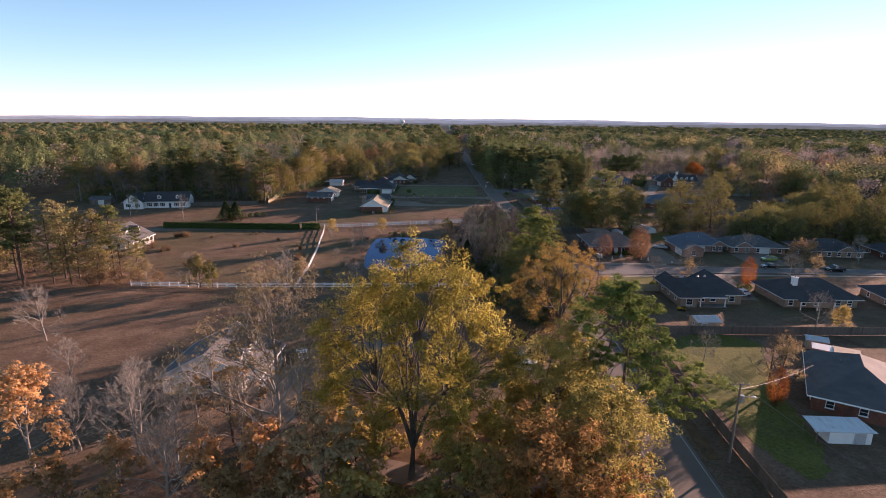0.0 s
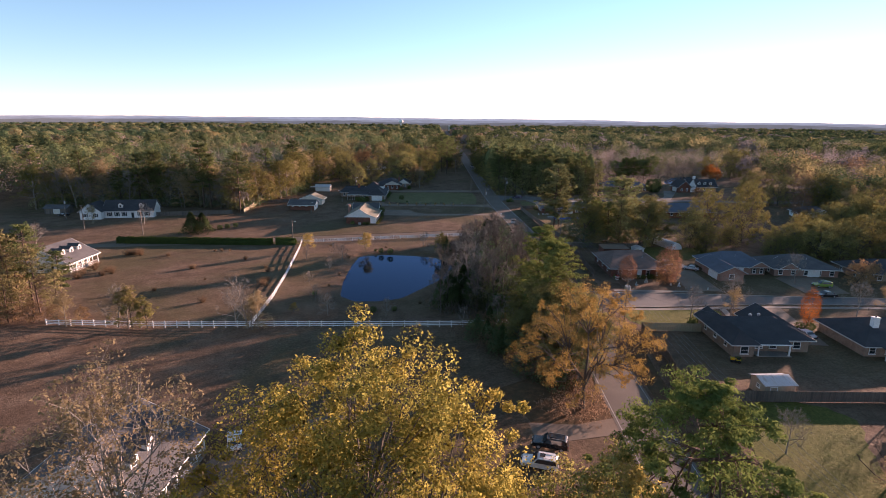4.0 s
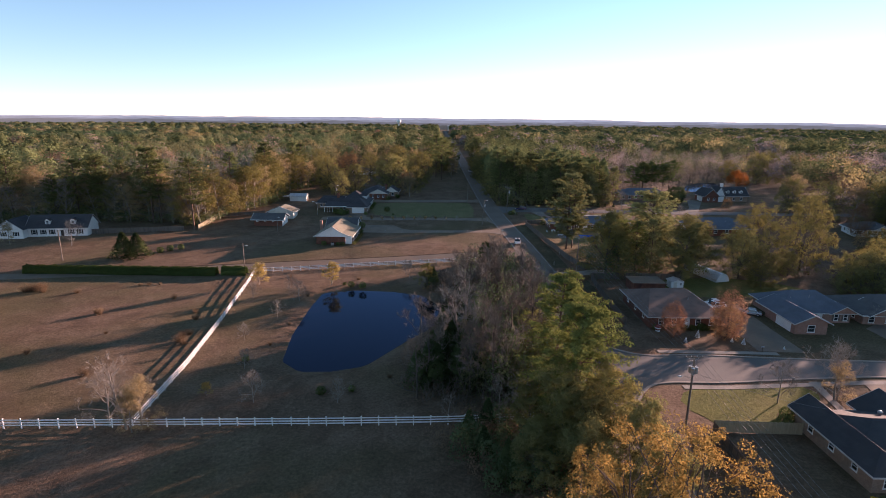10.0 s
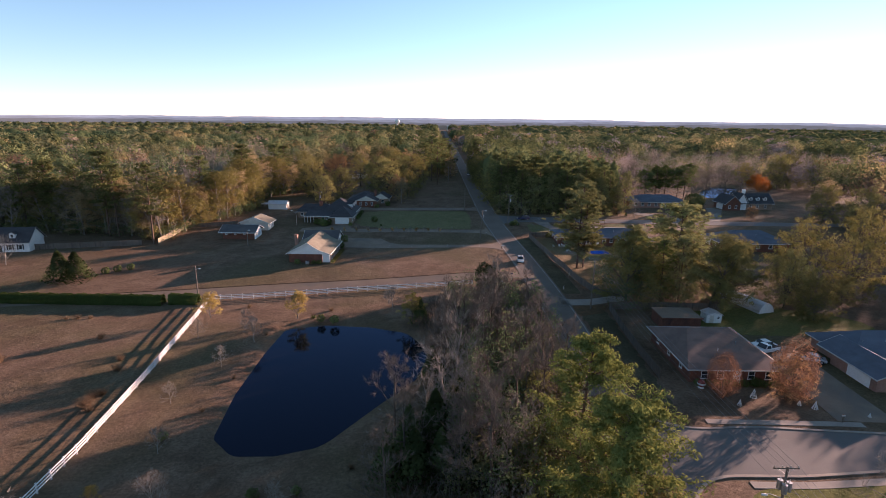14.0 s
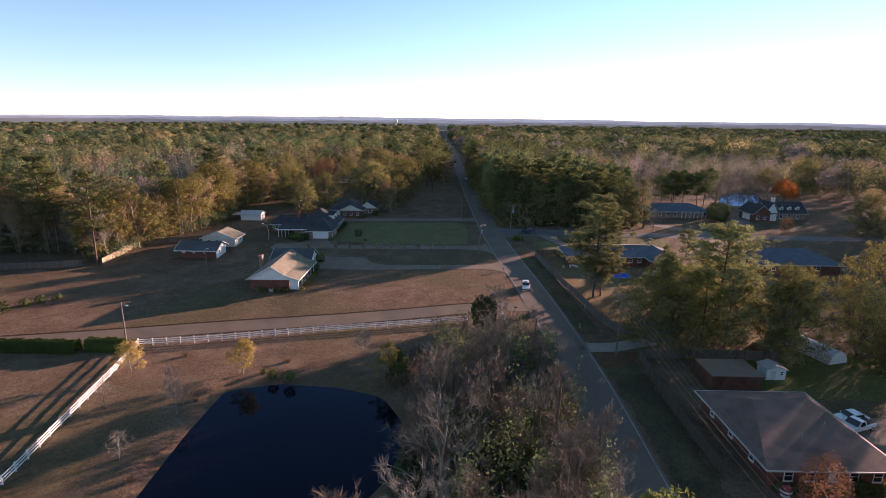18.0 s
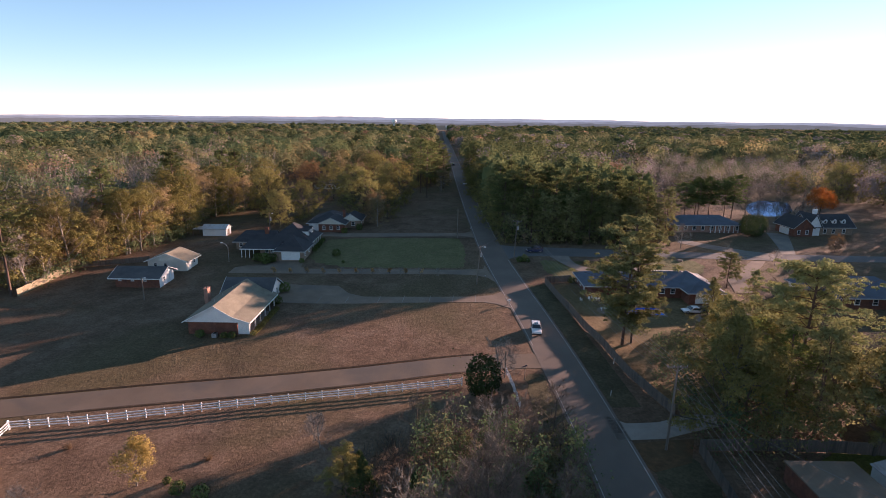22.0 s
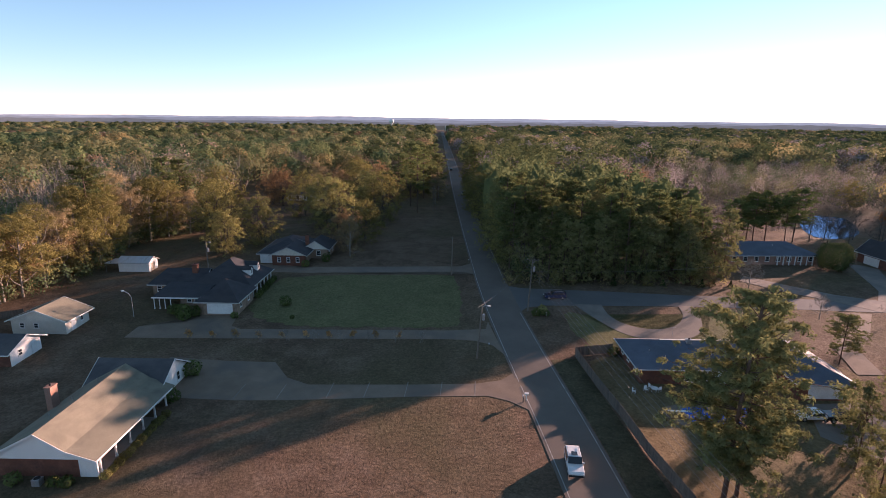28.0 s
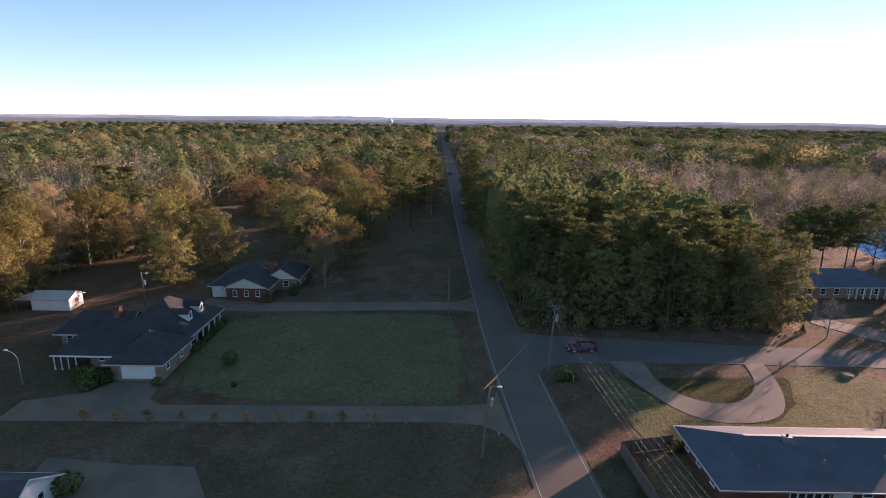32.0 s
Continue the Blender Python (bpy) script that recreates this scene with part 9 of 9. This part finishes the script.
for x, y, a in ((43.2, 255.9, 20), (45.2, 256.0, 200), (44.2, 256.8, 100), (41.2, 255.4, 60)):
    garden_chair(x, y, a)
t = thing("patio_table", "round white patio table on slim legs", "table", pose(44.4, 255.8, gz(256)))
part("tabletop", Geo().tube((0, 0, .7), (0, 0, .74), .55, .55, 18), WHITE, t)
for k in range(4):
    part("leg", Geo().tube((.4 * math.cos(k * 1.57), .4 * math.sin(k * 1.57), 0), (.3 * math.cos(k * 1.57), .3 * math.sin(k * 1.57), .7), .025, .025, 6), WHITE, t)


def mailbox(x, y, turn, label="small mailbox on a post beside the road"):
    m = thing("mailbox", label, "mailbox", pose(x, y, gz(y), 0, 0, turn), "roadside mailboxes")
    part("post", Geo().box(-.05, .05, -.05, .05, -.2, 1.0), WOOD_GREY, m)
    g = Geo().box(-.09, .09, -.26, .26, 1.0, 1.13)
    g.tube((0, -.26, 1.13), (0, .26, 1.13), .09, .09, 10)
    part("box", g, STEEL, m)
    part("flag", Geo().box(.09, .105, -.05, -.02, 1.05, 1.3), PAINTS["red"], m)


for x, y, a in ((24.0, 252.2, 0), (61.4, 145.4 - 2.0, 90), (63.4, 155.6, 90), (66.8, 288.2, 90), (86.5, 144.3, 90), (20.2, 268.9, 0), (18.3, 318.6, 0)):
    mailbox(x, y, a)
m = thing("white_mailbox", "large pale mailbox at a drive's mouth", "mailbox", pose(24.6, 252.9, gz(253)))
part("post", Geo().box(-.05, .05, -.05, .05, -.2, .9), WHITE, m)
part("box", Geo().box(-.3, .3, -.2, .2, .9, 1.2, .03), WHITE, m)
s = thing("street_sign", "small street name sign on a thin post", "sign", pose(23.4, 219.0, gz(219), 0, 0, 30))
part("post", Geo().tube((0, 0, -.2), (0, 0, 2.3), .03, .03, 6), STEEL, s)
part("panel", Geo().box(-.4, .4, -.01, .01, 2.3, 2.5), PAINTS["dark_blue"], s)
for x, y in ((39.6, 225), (36.0, 214.4), (30.9, 286.6 - 2.2), (32.8, 286.0 - 2.4), (57.6, 271.2), (58.9, 271.2)):
    solo("marker_post", Geo().tube((0, 0, -.2), (0, 0, .95), .05, .05, 8).tube((0, 0, .95), (0, 0, 1.0), .055, .03, 8), WHITE, "short white marker post in the grass", "marker post", m=pose(x, y, gz(y)), group="marker posts")
c = thing("well_cap", "low round stone well cap in the lawn", "well cap", pose(76.4, 286.6, gz(286)))
part("ring", Geo().tube((0, 0, -.1), (0, 0, .35), .9, .85, 18), BRICK_TAN, c)
part("lid", Geo().tube((0, 0, .35), (0, 0, .42), .75, .7, 18), WOOD_GREY, c)
g = thing("garden_arch", "pale garden arch beside a shed", "arch", pose(42.3, 103.4, 0))
part("frame", Geo().wedge([(-1.2, -1, 0), (1.2, -1, 0), (0, -1, 1.9)], (0, 2, 0)), WOOD_NEW, g)
a = thing("air_conditioner", "grey air-conditioning unit beside a wall", "air conditioner", pose(-33.2, 233.4, gz(233)))
part("case", Geo().box(-.45, .45, -.4, .4, 0, .85, .03), STEEL, a)
part("grille", Geo().tube((0, 0, .85), (0, 0, .88), .35, .35, 14), DARK, a)

# shrubs about the houses, built on the types above
golden_shrub = put(bush("porch_shrub", "rounded clipped tan-green shrub along a porch", 71, 0.66, 0.66, 1.0, LEAF_HONEY, 900, 0.055), -26.2, 234.6, 1.0, 0)
for k in range(11):
    more(golden_shrub, -26.1 + 0.03 * k, 235.8 + 1.15 * k, 0.85 + 0.1 * (k % 3), 40 * k, group="clipped shrubs along the porch")
for x, y, s in ((-27.6, 258.8, 1.5), (-27, 251.2, 1.2), (-36, 233.4, .9), (-29.8, 233.2, .8), (-31.4, 233.3, .7), (-21.3, 287.4, 1.3), (-18, 280.8, .5), (-29.4, 280.6, .8), (-37.6, 281, 1.4), (-40, 281.4, 1.5), (-42, 282, 1.3), (-38.8, 279.4, 1.4), (-19.8, 318.4, 1.2), (-24, 313.8, 1.1), (-20.4, 322, 1.1)):
    more(shrub_a, x, y, s, turn())
for k in range(8):
    more(shrub_a, -28.6, 291.5 + 1.6 * k, 0.75, turn(), group="shrubs along the pillared porch")
for k in range(8):
    more(bare_a, -26 + 4.9 * k, 271.2, 0.22, turn(), group="young trees along the drive")
for k in range(9):
    more(shrub_a, 47.6 + 1.5 * k, 166.0, 0.7, turn())
for x, y, s in ((30.8, 283.8, 1.0), (31.8, 284.2, .8), (33, 284, .7), (37.4, 268.4, .8), (57, 167.4 - 1.2, .9), (54.2, 115.3, .6), (41.6, 267.4, 1.0)):
    more(shrub_a, x, y, s, turn())
pampas = put(bush("pampas_grass", "pale plumed pampas grass beside a pole", 72, 0.9, 0.9, 1.9, LEAF_OLIVE, 420, 0.16), 32.2, 285.0, 1.0, 0)

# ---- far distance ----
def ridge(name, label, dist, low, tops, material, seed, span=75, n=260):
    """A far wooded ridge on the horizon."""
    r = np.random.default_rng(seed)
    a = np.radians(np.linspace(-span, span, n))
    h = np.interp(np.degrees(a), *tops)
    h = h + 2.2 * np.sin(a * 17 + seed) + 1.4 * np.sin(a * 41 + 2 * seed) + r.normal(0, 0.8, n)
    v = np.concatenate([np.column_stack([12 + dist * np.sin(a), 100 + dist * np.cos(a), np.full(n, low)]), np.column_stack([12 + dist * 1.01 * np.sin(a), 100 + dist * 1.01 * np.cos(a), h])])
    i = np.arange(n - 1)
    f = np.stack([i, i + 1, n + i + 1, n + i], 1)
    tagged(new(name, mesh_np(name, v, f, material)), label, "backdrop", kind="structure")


# Distance haze is put into the ridge's colour and a faint glow.
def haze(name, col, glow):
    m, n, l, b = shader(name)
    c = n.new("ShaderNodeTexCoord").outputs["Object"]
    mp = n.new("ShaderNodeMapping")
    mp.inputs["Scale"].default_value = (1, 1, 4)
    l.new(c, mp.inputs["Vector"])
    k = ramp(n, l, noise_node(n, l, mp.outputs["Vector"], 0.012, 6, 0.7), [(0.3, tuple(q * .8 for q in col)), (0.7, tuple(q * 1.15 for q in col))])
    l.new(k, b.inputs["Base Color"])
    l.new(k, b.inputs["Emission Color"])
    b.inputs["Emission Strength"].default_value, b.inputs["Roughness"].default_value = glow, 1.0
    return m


ridge("backdrop_ridge_1", "far wooded land, grey-olive with painted haze", 1750, 0, ([-75, -30, 0, 30, 75], [20, 22, 18, 21, 22]), haze("far_woods_near", (0.085, 0.09, 0.075), 0.3), 3)
ridge("backdrop_ridge_2", "far wooded land, blue-grey with painted haze", 2400, 0, ([-75, -30, 0, 30, 75], [26, 27, 22, 26, 28]), haze("far_woods_mid", (0.11, 0.12, 0.118), 0.42), 5)
ridge("backdrop_ridge_3", "low hills on the horizon, blue-grey with painted haze", 3400, 0, ([-75, -30, 0, 30, 75], [29, 31, 27, 28, 30]), haze("far_hills_near", (0.15, 0.172, 0.185), 0.5), 8)
ridge("backdrop_ridge_4", "pale hills on the horizon, blue-grey with painted haze", 4600, 0, ([-75, -40, -15, 0, 30, 75], [31, 36, 44, 42, 34, 34]), haze("far_hills", (0.19, 0.225, 0.25), 0.55), 11)
w = thing("water_tower", "white water tower far beyond the woods", "water tower", pose(-128, 1500, 6))
part("tank", Geo().ball((0, 0, 27), 6.4, 6.4, 5.2, 20, 12), WHITE, w, "", True)
part("stem", Geo().tube((0, 0, 0), (0, 0, 24), 2.4, 1.8, 12), WHITE, w)
part("skirt", Geo().tube((0, 0, 20), (0, 0, 24.5), 1.9, 4.6, 14), WHITE, w)
b = thing("distant_warehouse", "long pale building at the end of the road", "warehouse", pose(60, 1640, 6))
part("wall", Geo().box(-60, 60, 0, 20, 0, 14), CREAM, b)
part("roof", Geo().box(-61, 61, -1, 21, 14, 15), METAL, b)
